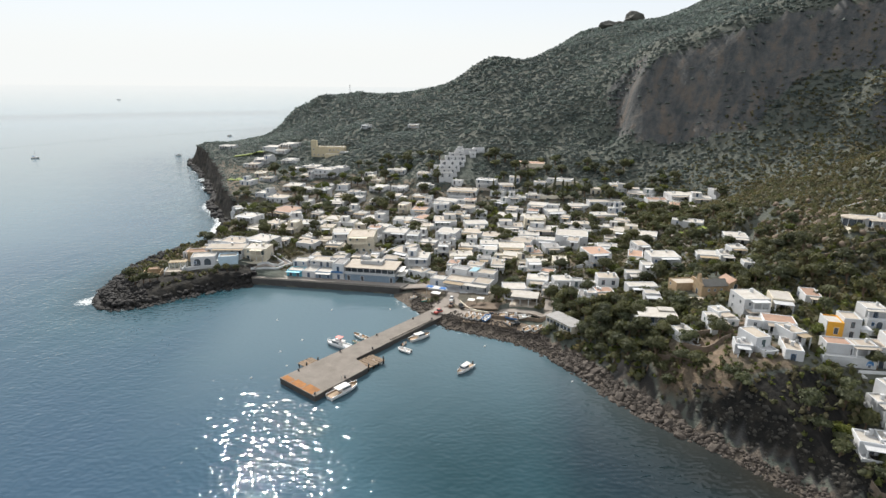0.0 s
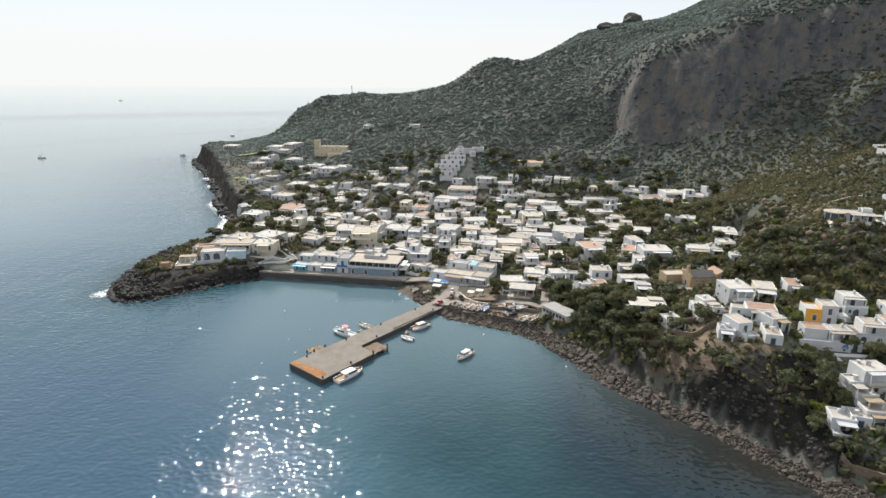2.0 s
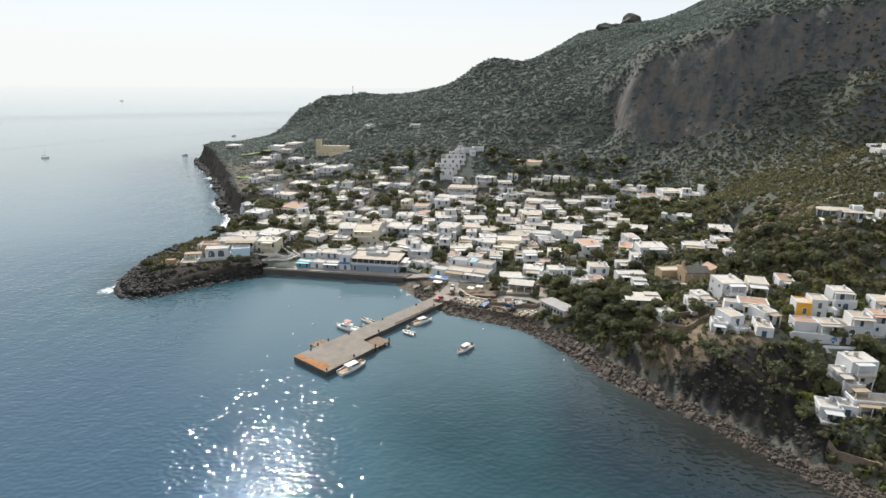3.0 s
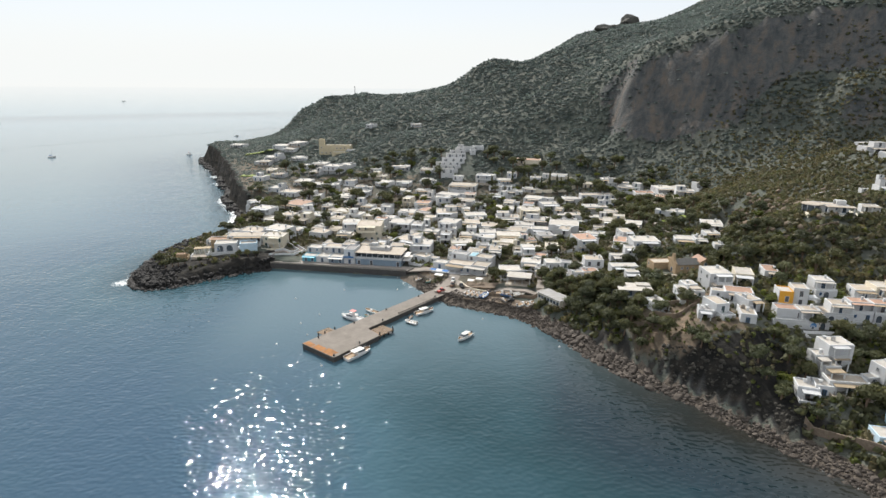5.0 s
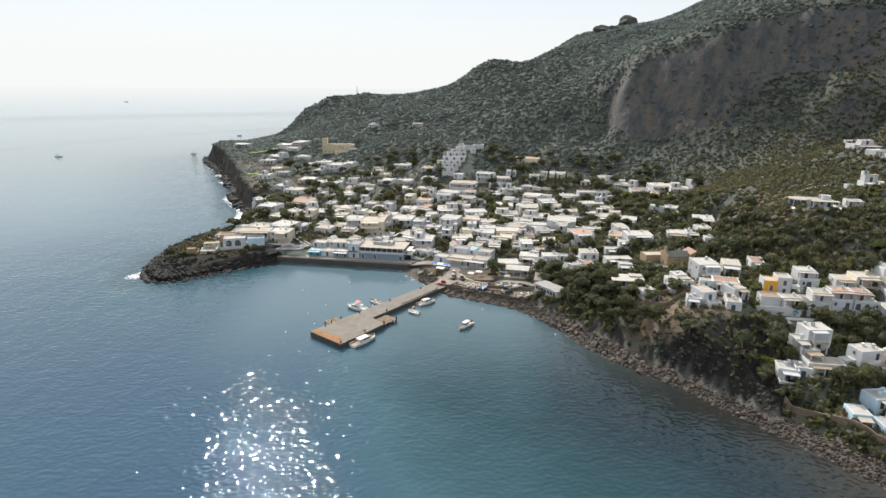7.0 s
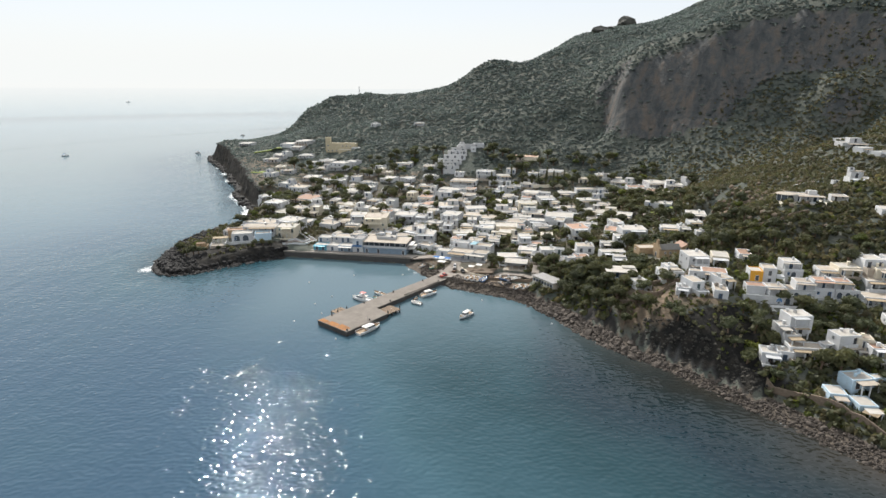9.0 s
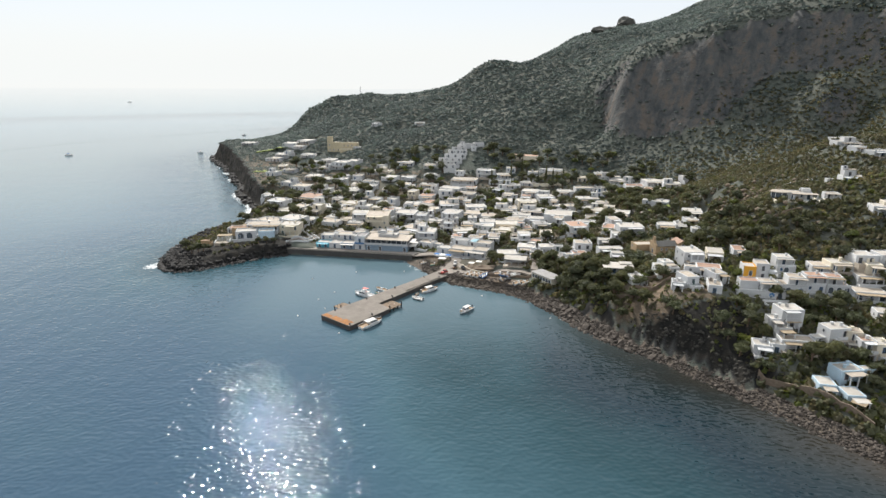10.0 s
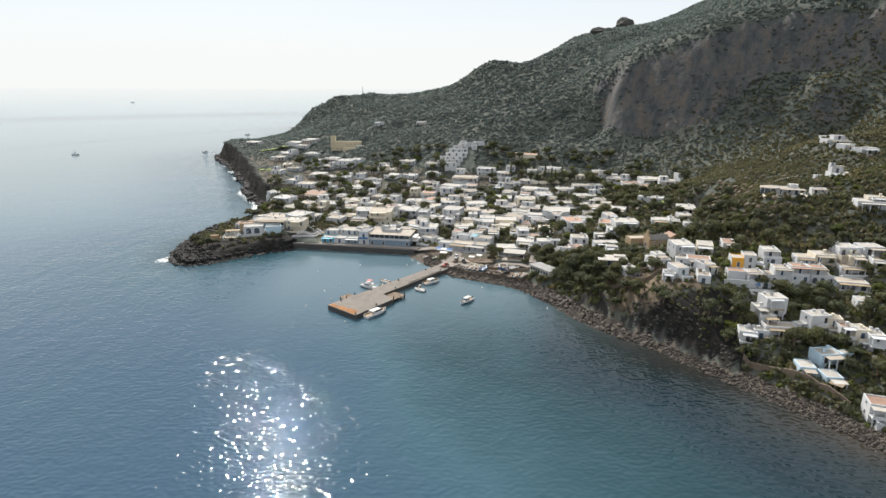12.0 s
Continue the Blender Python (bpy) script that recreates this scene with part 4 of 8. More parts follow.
house(-84.0, 347.7, -18, 8.5, 9.2, 1, "white")
house(-72.5, 341.6, -23, 6.9, 7.5, 1, "cream")
house(-70.6, 325.3, -8, 6.6, 7.2, 1, "white")
house(-54.2, 334.6, -4, 9.1, 8.1, 1, "white")
house(-60.5, 315.4, -14, 10.0, 9.2, 1, "white")
house(-46.7, 327.9, -19, 7.2, 6.3, 1, "white")
house(-38.1, 318.2, -10, 12.8, 9.9, 1, "white")
house(-52.0, 309.8, -10, 8.6, 7.9, 1, "white")
house(-50.8, 283.5, 1, 8.9, 9.1, 2, "white")
house(-60.9, 298.7, -4, 7.0, 7.5, 1, "cream")
house(-39.0, 271.5, -8, 12.7, 13.7, 3, "cream")
house(-58.5, 279.2, -1, 6.6, 5.5, 1, "cream")
house(-65.4, 272.7, -12, 9.2, 8.1, 1, "cream")
house(-51.6, 410.7, -17, 6.5, 7.1, 1, "white")
house(-30.7, 410.2, -5, 8.9, 9.6, 1, "white")
house(-26.7, 374.5, -5, 7.4, 8.0, 1, "white")
house(-30.7, 359.5, -12, 8.6, 9.3, 1, "cream")
house(-40.5, 352.1, -16, 7.7, 8.4, 1, "white")
house(-12.9, 357.0, -8, 12.0, 7.4, 1, "white")
house(2.6, 348.4, -30, 14.5, 9.0, 1, "white")
house(-13.5, 336.5, -4, 9.4, 10.2, 1, "tile")
house(-22.5, 317.6, -6, 9.8, 10.4, 1, "white")
house(-10.1, 320.7, -23, 10.4, 11.1, 1, "tile")
house(-23.7, 284.7, -10, 11.9, 10.7, 2, "white")
house(-32.8, 303.4, -18, 7.9, 7.4, 1, "white")
house(1.1, 308.1, -4, 12.3, 13.3, 2, "cream")
house(9.2, 374.0, -26, 6.9, 4.0, 1, "white")
house(27.8, 368.3, -17, 12.6, 6.1, 2, "white")
house(12.5, 361.8, -4, 18.2, 11.2, 1, "cream")
house(40.0, 365.9, -1, 10.7, 8.2, 1, "white")
house(35.6, 342.1, -27, 7.5, 7.0, 1, "white")
house(15.9, 338.2, -14, 8.7, 9.5, 1, "cream")
house(22.1, 329.3, -7, 6.6, 7.1, 1, "white")
house(36.1, 319.5, -15, 10.9, 11.8, 1, "white")
house(17.8, 309.1, 3, 12.4, 9.6, 1, "white")
house(15.4, 292.2, -20, 10.6, 9.4, 1, "cream")
house(25.5, 284.1, -7, 11.4, 10.1, 1, "cream")
house(2.8, 282.8, -18, 10.2, 11.1, 2, "white")
house(-14.5, 280.6, 1, 6.2, 6.8, 2, "white")
house(-7.1, 274.5, -10, 9.2, 6.5, 1, "white")
house(0.7, 260.2, -13, 5.3, 5.1, 2, "white")
house(-18.0, 261.3, -24, 11.7, 10.8, 1, "cream")
house(-10.9, 245.7, 3, 10.0, 9.3, 2, "white")
house(8.2, 253.8, -4, 10.5, 8.7, 1, "white")
house(22.3, 269.3, -1, 8.7, 8.1, 1, "white")
house(32.3, 262.5, -7, 11.7, 9.1, 1, "white")
house(38.3, 272.0, -15, 10.0, 9.3, 1, "cream")
house(30.8, 248.4, -16, 8.1, 7.5, 1, "white")
house(37.4, 228.4, 1, 5.7, 5.6, 2, "white")
house(42.2, 222.1, -15, 5.6, 5.4, 1, "tile")
house(37.2, 215.6, -13, 8.3, 7.3, 1, "white")
house(27.4, 210.5, -8, 8.9, 7.7, 1, "white")
house(46.0, 211.8, -5, 7.2, 6.4, 1, "white")
house(40.4, 206.2, -20, 5.5, 5.7, 1, "grey")
house(55.4, 334.4, -10, 10.8, 10.0, 1, "white")
house(62.9, 321.0, -0, 10.4, 9.7, 1, "white")
house(49.1, 304.6, -4, 11.0, 9.4, 2, "white")
house(35.8, 301.2, -8, 13.1, 9.9, 1, "cream")
house(52.5, 293.7, -13, 16.2, 9.5, 1, "white")
house(62.5, 273.2, -8, 15.2, 14.1, 2, "white")
house(43.4, 284.6, -12, 10.4, 9.7, 1, "white")
house(50.2, 259.1, -3, 7.5, 8.1, 1, "grey")
house(59.6, 396.7, -9, 18.1, 11.2, 1, "tile")
house(77.0, 366.5, -11, 10.3, 8.0, 1, "white")
house(105.1, 350.0, -6, 8.6, 6.5, 1, "white")
house(75.9, 325.9, -8, 8.6, 8.0, 1, "white")
house(83.9, 304.2, 10, 8.8, 8.2, 1, "white")
house(71.9, 295.7, 2, 9.1, 7.1, 1, "cream")
house(92.8, 327.3, 2, 20.2, 7.8, 1, "cream")
house(87.9, 271.1, -26, 11.4, 10.6, 1, "white")
house(91.9, 256.0, -13, 10.3, 9.6, 1, "white")
house(83.5, 282.5, -15, 7.1, 6.6, 1, "white")
house(109.6, 341.7, -6, 12.7, 6.5, 1, "cream")
house(114.4, 331.3, -28, 13.8, 8.6, 1, "white")
house(118.0, 317.0, -1, 11.4, 8.8, 1, "tile")
house(131.4, 317.4, -1, 14.9, 11.5, 1, "white")
house(136.2, 303.6, -20, 9.8, 7.6, 1, "white")
house(122.9, 297.8, -18, 9.6, 8.9, 1, "tile")
house(112.0, 253.4, -16, 8.3, 7.7, 1, "white")
house(117.3, 225.8, -10, 8.6, 9.4, 1, "white")
house(110.7, 211.0, 6, 5.7, 6.2, 1, "white")
house(104.0, 189.3, -4, 3.5, 4.5, 1, "white")
house(50.8, 200.9, -17, 8.6, 7.8, 1, "grey")
house(206.3, 259.3, -14, 10.3, 9.6, 1, "white")
house(136.0, 146.6, -9, 7.1, 6.1, 1, "white")
house(-65.0, 500.2, -15, 6.9, 6.5, 1, "white")
house(-25.2, 494.7, -7, 8.7, 9.4, 1, "white")
house(-196.5, 537.3, -10, 14.5, 9.0, 1, "white")
house(146.3, 307.6, 3, 6.7, 6.2, 1, "white")
house(89.6, 159.2, 1, 7.3, 8.5, 2, "white", roof_z=25.0)
house(99.0, 159.7, -18, 5.7, 7.7, 1, "white", roof_z=24.6)
house(91.2, 146.3, -18, 8.0, 5.9, 1, "tile", roof_z=22.9)
house(80.9, 138.6, 12, 4.3, 6.8, 1, "cream", roof_z=22.4)
house(90.8, 139.9, 12, 4.3, 6.5, 1, "cream", roof_z=23.1)
house(88.2, 134.3, -18, 4.2, 7.9, 1, "cream", roof_z=21.1)
house(77.5, 137.3, -18, 4.2, 4.7, 1, "grey", roof_z=20.4)
house(108.6, 161.6, -15, 4.4, 7.5, 1, "tile", roof_z=25.0)
house(104.6, 119.1, 1, 6.7, 5.8, 2, "white", roof_z=18.4)
house(100.5, 118.2, -3, 4.2, 4.3, 1, "white", roof_z=15.5)
house(100.9, 114.9, 1, 4.2, 4.8, 1, "white", roof_z=14.1)
house(102.8, 110.2, -10, 9.4, 4.8, 1, "cream", roof_z=12.2)
house(92.9, 109.9, -18, 5.1, 5.2, 1, "white", roof_z=10.8)
house(96.8, 109.6, -18, 4.2, 4.3, 1, "white", roof_z=11.2)
house(114.3, 111.3, 8, 6.6, 5.0, 2, "white", roof_z=15.6)
house(119.0, 109.8, -18, 4.2, 4.1, 2, "cream", roof_z=15.0)
house(120.0, 105.9, -8, 4.2, 4.8, 2, "tile", roof_z=14.2)
house(122.9, 104.1, -3, 4.4, 5.2, 2, "white", roof_z=14.1)
house(125.7, 101.1, -13, 4.4, 5.2, 2, "white", roof_z=13.7)
house(110.0, 97.6, 6, 6.8, 5.2, 1, "blue", roof_z=9.4)
house(102.1, 93.9, -11, 4.4, 5.2, 1, "blue", roof_z=7.1)
house(106.8, 89.7, -5, 4.6, 5.2, 1, "blue", roof_z=6.3)
house(143.8, 146.7, -5, 6.7, 6.7, 1, "white", roof_z=27.6)
house(151.7, 145.3, -3, 7.1, 6.7, 1, "white", roof_z=28.1)
house(144.5, 141.8, -11, 4.9, 5.5, 1, "white", roof_z=25.6)
house(150.1, 137.9, -18, 4.4, 6.3, 1, "cream", roof_z=25.4)
house(133.7, 119.0, -17, 4.4, 5.2, 1, "white", roof_z=17.4)
house(214.3, 277.0, 2, 7.5, 5.6, 1, "white", roof_z=55.1)
house(202.3, 243.4, 12, 5.8, 5.6, 1, "white", roof_z=54.1)
house(205.0, 232.3, 10, 9.7, 5.6, 1, "white", roof_z=53.4)
house(166.0, 169.2, -18, 9.9, 7.1, 1, "white", roof_z=39.8)
house(169.9, 172.0, -18, 6.1, 5.3, 1, "white", roof_z=40.9)
house(77.5, 153.6, -5, 5.3, 5.4, 1, "white", roof_z=20.7)
house(80.2, 157.2, 9, 4.2, 4.5, 1, "white", roof_z=21.3)
house(68.2, 151.8, 12, 4.9, 5.2, 1, "white", roof_z=17.2)
house(83.9, 212.7, -2, 11.1, 9.3, 2, "white", roof_z=21.0)
house(77.4, 224.1, -18, 5.7, 9.8, 1, "tile", roof_z=17.8)
house(75.8, 206.0, -8, 4.2, 5.8, 2, "white", roof_z=19.4)
house(71.2, 204.0, -4, 7.3, 4.0, 1, "white", roof_z=16.7)
house(62.2, 227.4, 9, 9.1, 11.0, 2, "tile", roof_z=18.0)
house(59.9, 201.0, -4, 7.4, 6.5, 2, "cream", roof_z=16.2)
house(50.6, 191.3, -18, 5.9, 7.0, 1, "grey", roof_z=12.7)
house(56.4, 191.9, 4, 6.2, 5.1, 1, "tile", roof_z=14.1)
house(69.3, 191.2, 1, 10.4, 5.2, 1, "white", roof_z=16.4)
house(69.6, 182.0, -7, 4.9, 4.3, 1, "white", roof_z=17.1)
house(99.6, 209.8, -12, 8.6, 7.0, 1, "white", roof_z=22.5)
house(103.9, 205.5, -11, 4.5, 7.3, 1, "white", roof_z=23.8)
house(-56.0, 256.7, -10, 8.7, 6.5, 1, "cream")
house(-32.3, 253.3, -12, 5.4, 6.5, 1, "cream")
house(49.3, 234.3, -11, 5.9, 8.3, 1, "white")
house(36.1, 239.8, -5, 8.5, 5.5, 1, "white")
house(82.0, 233.2, -0, 5.1, 7.9, 2, "cream")
house(-52.6, 357.4, -4, 6.2, 7.3, 1, "white")
house(66.7, 308.7, -13, 5.1, 6.6, 1, "cream")
house(-1.1, 337.0, 1, 8.7, 6.0, 2, "white")
house(-34.1, 283.9, -13, 5.0, 5.4, 1, "grey")
house(-11.5, 289.9, -5, 6.9, 6.9, 1, "white")
house(78.4, 264.0, -7, 5.4, 7.7, 1, "cream")
house(46.6, 375.8, -9, 7.4, 7.7, 1, "cream")
house(-10.5, 305.2, -13, 7.2, 6.9, 1, "cream")
house(12.7, 321.5, -9, 5.0, 5.8, 1, "white")
house(2.5, 269.2, -11, 7.1, 5.4, 2, "white")
house(-23.5, 296.3, -6, 8.6, 7.6, 1, "white")
house(-77.7, 275.7, -8, 6.5, 5.5, 1, "white")
house(-42.3, 306.5, -9, 9.3, 7.3, 1, "white")
house(43.1, 347.9, -12, 7.2, 6.6, 1, "white")
house(11.2, 266.2, -11, 7.1, 6.9, 1, "white")
house(96.6, 311.8, -17, 7.0, 6.5, 1, "white")
house(2.7, 328.1, -2, 5.6, 7.3, 1, "white")
house(14.4, 280.0, -3, 5.3, 6.7, 1, "white")
house(4.9, 242.5, -17, 5.2, 5.9, 1, "tile")
house(60.1, 259.0, -13, 5.6, 8.2, 2, "cream")
house(91.4, 288.4, -17, 8.3, 6.6, 1, "cream")
house(92.0, 347.7, -13, 6.5, 6.8, 1, "cream")
house(40.3, 249.8, 5, 7.5, 6.1, 1, "tile")
house(-35.1, 291.9, -7, 7.0, 6.3, 2, "tile")
house(33.9, 356.2, -6, 8.9, 6.2, 1, "white")
house(14.3, 238.7, -16, 6.8, 6.0, 1, "cream")
house(22.1, 258.6, -12, 6.1, 6.3, 1, "white")
house(63.5, 243.0, -13, 8.0, 6.3, 1, "white")
house(-53.9, 294.1, -15, 5.1, 7.7, 1, "white")
house(54.8, 350.8, -19, 8.6, 7.7, 1, "white")
house(-38.3, 257.9, -14, 5.4, 6.4, 1, "cream")
house(-12.3, 374.2, -9, 7.6, 6.7, 1, "white")
house(46.9, 316.4, -9, 7.1, 7.1, 1, "white")
house(-30.2, 261.5, -4, 5.1, 7.0, 1, "cream")
house(18.1, 245.9, -14, 5.9, 5.5, 1, "grey")
house(60.3, 359.1, -14, 7.8, 6.1, 2, "cream")
house(16.4, 347.2, -8, 7.4, 5.3, 1, "tile")
house(-23.1, 251.0, -7, 7.1, 6.8, 1, "cream")
house(-35.6, 329.6, -17, 6.4, 6.5, 1, "grey")
house(10.2, 329.3, -10, 6.3, 7.4, 1, "cream")
house(67.8, 286.3, -12, 7.7, 7.8, 1, "grey")
house(23.7, 237.9, -8, 5.8, 8.5, 1, "cream")
house(40.2, 331.1, -17, 6.3, 7.2, 1, "cream")
house(19.4, 299.5, -15, 5.1, 5.2, 1, "cream")
house(-12.7, 392.0, -4, 9.1, 8.4, 1, "cream")
house(-22.7, 304.3, -14, 8.6, 6.5, 1, "grey")
house(-46.3, 257.7, -15, 6.4, 5.5, 1, "white")
house(-11.3, 346.9, -17, 8.6, 6.7, 1, "cream")
house(-10.0, 235.6, -27, 7.5, 6.4, 1, "cream")
house(49.4, 273.0, -11, 7.8, 8.2, 1, "cream")
house(-52.3, 271.9, -12, 7.6, 6.4, 1, "white")
house(73.3, 249.5, -17, 8.8, 5.8, 1, "white")
house(51.2, 324.2, -18, 6.5, 7.0, 1, "tile")
house(-15.6, 271.7, -8, 5.0, 7.0, 1, "white")
house(-22.6, 338.1, -7, 5.6, 6.9, 2, "grey")
house(-66.5, 281.9, -19, 6.4, 6.1, 1, "white")
house(-66.3, 383.7, -14, 7.4, 8.0, 1, "cream")
house(-73.8, 364.6, -4, 5.3, 6.9, 2, "white")
house(-47.1, 293.5, -10, 6.6, 5.1, 1, "tile")


# ---- buildings with a shape of their own ----
def volume(home, cx, cy, w, d, z0, h, wall=WHITEWASH, roof=ROOF_CREAM, kinds="white", parapet=0.3, storeys=1, doors=True, down=0.0, name="block"):
    """One plastered block of a larger building with its roof, windows and doors."""
    bm = bmesh.new()
    wall_block(bm, w, d, z0 - down, z0 + h, parapet, cx=cx, cy=cy)
    block = part(name, bm, wall, home)
    bm = bmesh.new()
    roof_slab(bm, w, d, z0 + h - parapet, cx=cx, cy=cy)
    part("roof", bm, roof, block)
    for k in range(storeys):
        add_openings(block, w, d, z0 + k * h / storeys, kinds, _house_rnd, cy - d / 2, cx, cy, doors)


def slab(home, name, x0, y0, z0, x1, y1, z1, material, label="", bevel=0.0):
    bm = bmesh.new()
    box(bm, x0, y0, z0, x1, y1, z1, 0, bevel)
    return part(name, bm, material, home, label)


def post(home, x, y, z0, z1, r=0.18, material=WHITEWASH, name="column"):
    bm = bmesh.new()
    tube(bm, [(x, y, z0), (x, y, z1)], r, 7)
    return part(name, bm, material, home)


def arch_mesh(name, w, h, deep=GLASS, trim=WHITEWASH):
    """A round-headed opening: a proud plaster surround and a dark glazed recess, in one piece."""
    bm = bmesh.new()
    n = 8

    def curve(r, y, z0):
        pts = [(-r, y, z0)] + [(-r * math.cos(math.pi * k / n), y, h - w / 2 + r * math.sin(math.pi * k / n)) for k in range(n + 1)] + [(r, y, z0)]
        return [bm.verts.new(p) for p in pts]
    rings = [curve(w / 2 + 0.14, 0.03, -0.02), curve(w / 2 + 0.14, -0.08, -0.02), curve(w / 2, -0.08, -0.01), curve(w / 2, -0.006, 0.0)]
    for a, b in zip(rings, rings[1:]):
        for k in range(len(a) - 1):
            bm.faces.new((a[k], a[k + 1], b[k + 1], b[k]))
    bm.faces.new(rings[-1]).material_index = 1
    bmesh.ops.recalc_face_normals(bm, faces=bm.faces)
    return from_bm(name, bm, [trim, deep])


ARCH_SMALL = arch_mesh("arched_window", 1.3, 2.3)
ARCH_WIDE = arch_mesh("arched_opening", 2.3, 2.7)
ARCH_BLUE = arch_mesh("arched_window", 1.9, 1.5, BLUEPAINT)


def special(name, label, x, y, z, turn, w, d, cx=0.0, cy=0.0, category="building"):
    a = radians(turn)
    PADS.append((x + cx * math.cos(a) - cy * math.sin(a), y + cx * math.sin(a) + cy * math.cos(a), a, w / 2, d / 2, z - 0.1))
    FOOTPRINTS.append((x + cx * math.cos(a) - cy * math.sin(a), y + cx * math.sin(a) + cy * math.cos(a), a, w / 2, d / 2))
    return tagged(empty(name, x, y, z, turn), label, category)


def harbour_hotel():
    """Long quayside building: low blue-shuttered restaurants, a taller middle house and a glazed two-storey block."""
    q = special("harbour_hotel", "long white quayside hotel with blue ground floor and flat pale roofs", -67, 235.9, 2.86, -9.9, 49, 16, 24, 7.5, "hotel")
    blue = surface("blue-grey plaster", (0.24, 0.32, 0.40), 0.8, stains=0.4, size=1.4)
    # glazed two-storey block
    volume(q, 37.0, 6.0, 21.5, 12, 0, 2.9, blue, ROOF_CREAM, "white", 0.05)
    slab(q, "terrace_floor", 26.0, -0.35, 2.9, 48.0, 12.0, 3.06, WHITEWASH)
    volume(q, 37.0, 6.9, 20.0, 9.8, 3.06, 2.3, GLASS, ROOF_WHITE, "white", 0.05, doors=False)
    slab(q, "roof_plate", 25.8, 0.1, 5.42, 48.1, 12.2, 5.68, ROOF_CREAM, "broad cream roof plate", 0.06)
    for k in range(9):
        post(q, 26.4 + k * 2.62, 0.35, 3.06, 5.42, 0.13)
    slab(q, "railing", 26.1, -0.3, 3.06, 47.9, -0.22, 3.95, WHITEWASH)
    volume(q, 36.2, 8.0, 9.5, 4.6, 5.6, 1.5, WHITEWASH, ROOF_WHITE, "white", 0.15, doors=False, name="roof_house")
    volume(q, 33.0, 9.6, 3.0, 2.6, 7.0, 1.2, WHITEWASH, ROOF_WHITE, "white", 0.1, doors=False, name="stair_head")
    slab(q, "awning", 48.2, 1.4, 2.6, 51.5, 10.4, 2.75, CANVAS_WHITE, "white terrace awning")
    for k in range(4):
        post(q, 51.2, 1.8 + k * 2.7, -0.2, 2.6, 0.09)
    slab(q, "awning", 48.3, 2.0, 4.4, 50.6, 9.4, 4.52, CANVAS_WHITE, "white upper awning")
    # tall middle house
    volume(q, 23.2, 4.6, 5.2, 8.6, 0, 6.9, WHITEWASH, ROOF_GREY, "blue", 0.45, 2)
    slab(q, "balcony", 20.7, -1.0, 2.95, 25.7, 0.28, 3.1, WHITEWASH)
    slab(q, "balcony_rail", 20.7, -1.0, 3.1, 25.7, -0.88, 3.95, BLUEPAINT)
    # low restaurants with turquoise fronts
    turq = surface("turquoise paint", (0.10, 0.42, 0.56), 0.6, stains=0.3, size=0.8, relief=0.0)
    for x0, x1, m, h, deep in ((0.2, 6.9, turq, 2.7, 5.5), (7.05, 13.0, WHITEWASH, 2.8, 6.5), (13.15, 20.5, blue, 2.9, 7.0)):
        volume(q, (x0 + x1) / 2, deep / 2 + 0.2, x1 - x0, deep, 0, h, m, ROOF_WHITE, "blue", 0.2)
    for x0, x1, z in ((0.4, 6.6, 2.3), (13.4, 20.2, 2.4)):
        slab(q, "awning", x0, -1.7, z, x1, 0.16, z + 0.1, CANVAS_WHITE if x0 > 1 else turq, "sun awning over the tables")
    volume(q, 3.6, 9.0, 6.6, 5.6, 0, 5.0, WHITEWASH, ROOF_WHITE, "blue", 0.3, 2)
    volume(q, 12.8, 11.0, 9.6, 7.0, 0, 5.4, WHITEWASH, ROOF_CREAM, "blue", 0.3, 2)
    slab(q, "terrace_roof", 8.2, 6.9, 5.0, 20.4, 9.8, 5.16, ROOF_WHITE)
    for k in range(5):
        post(q, 8.6 + k * 2.85, 7.1, 2.6, 5.0, 0.14)
    volume(q, 19.0, 13.2, 6.0, 5.6, 0, 6.0, WHITEWASH, ROOF_CREAM, "white", 0.3, 2)
    return q


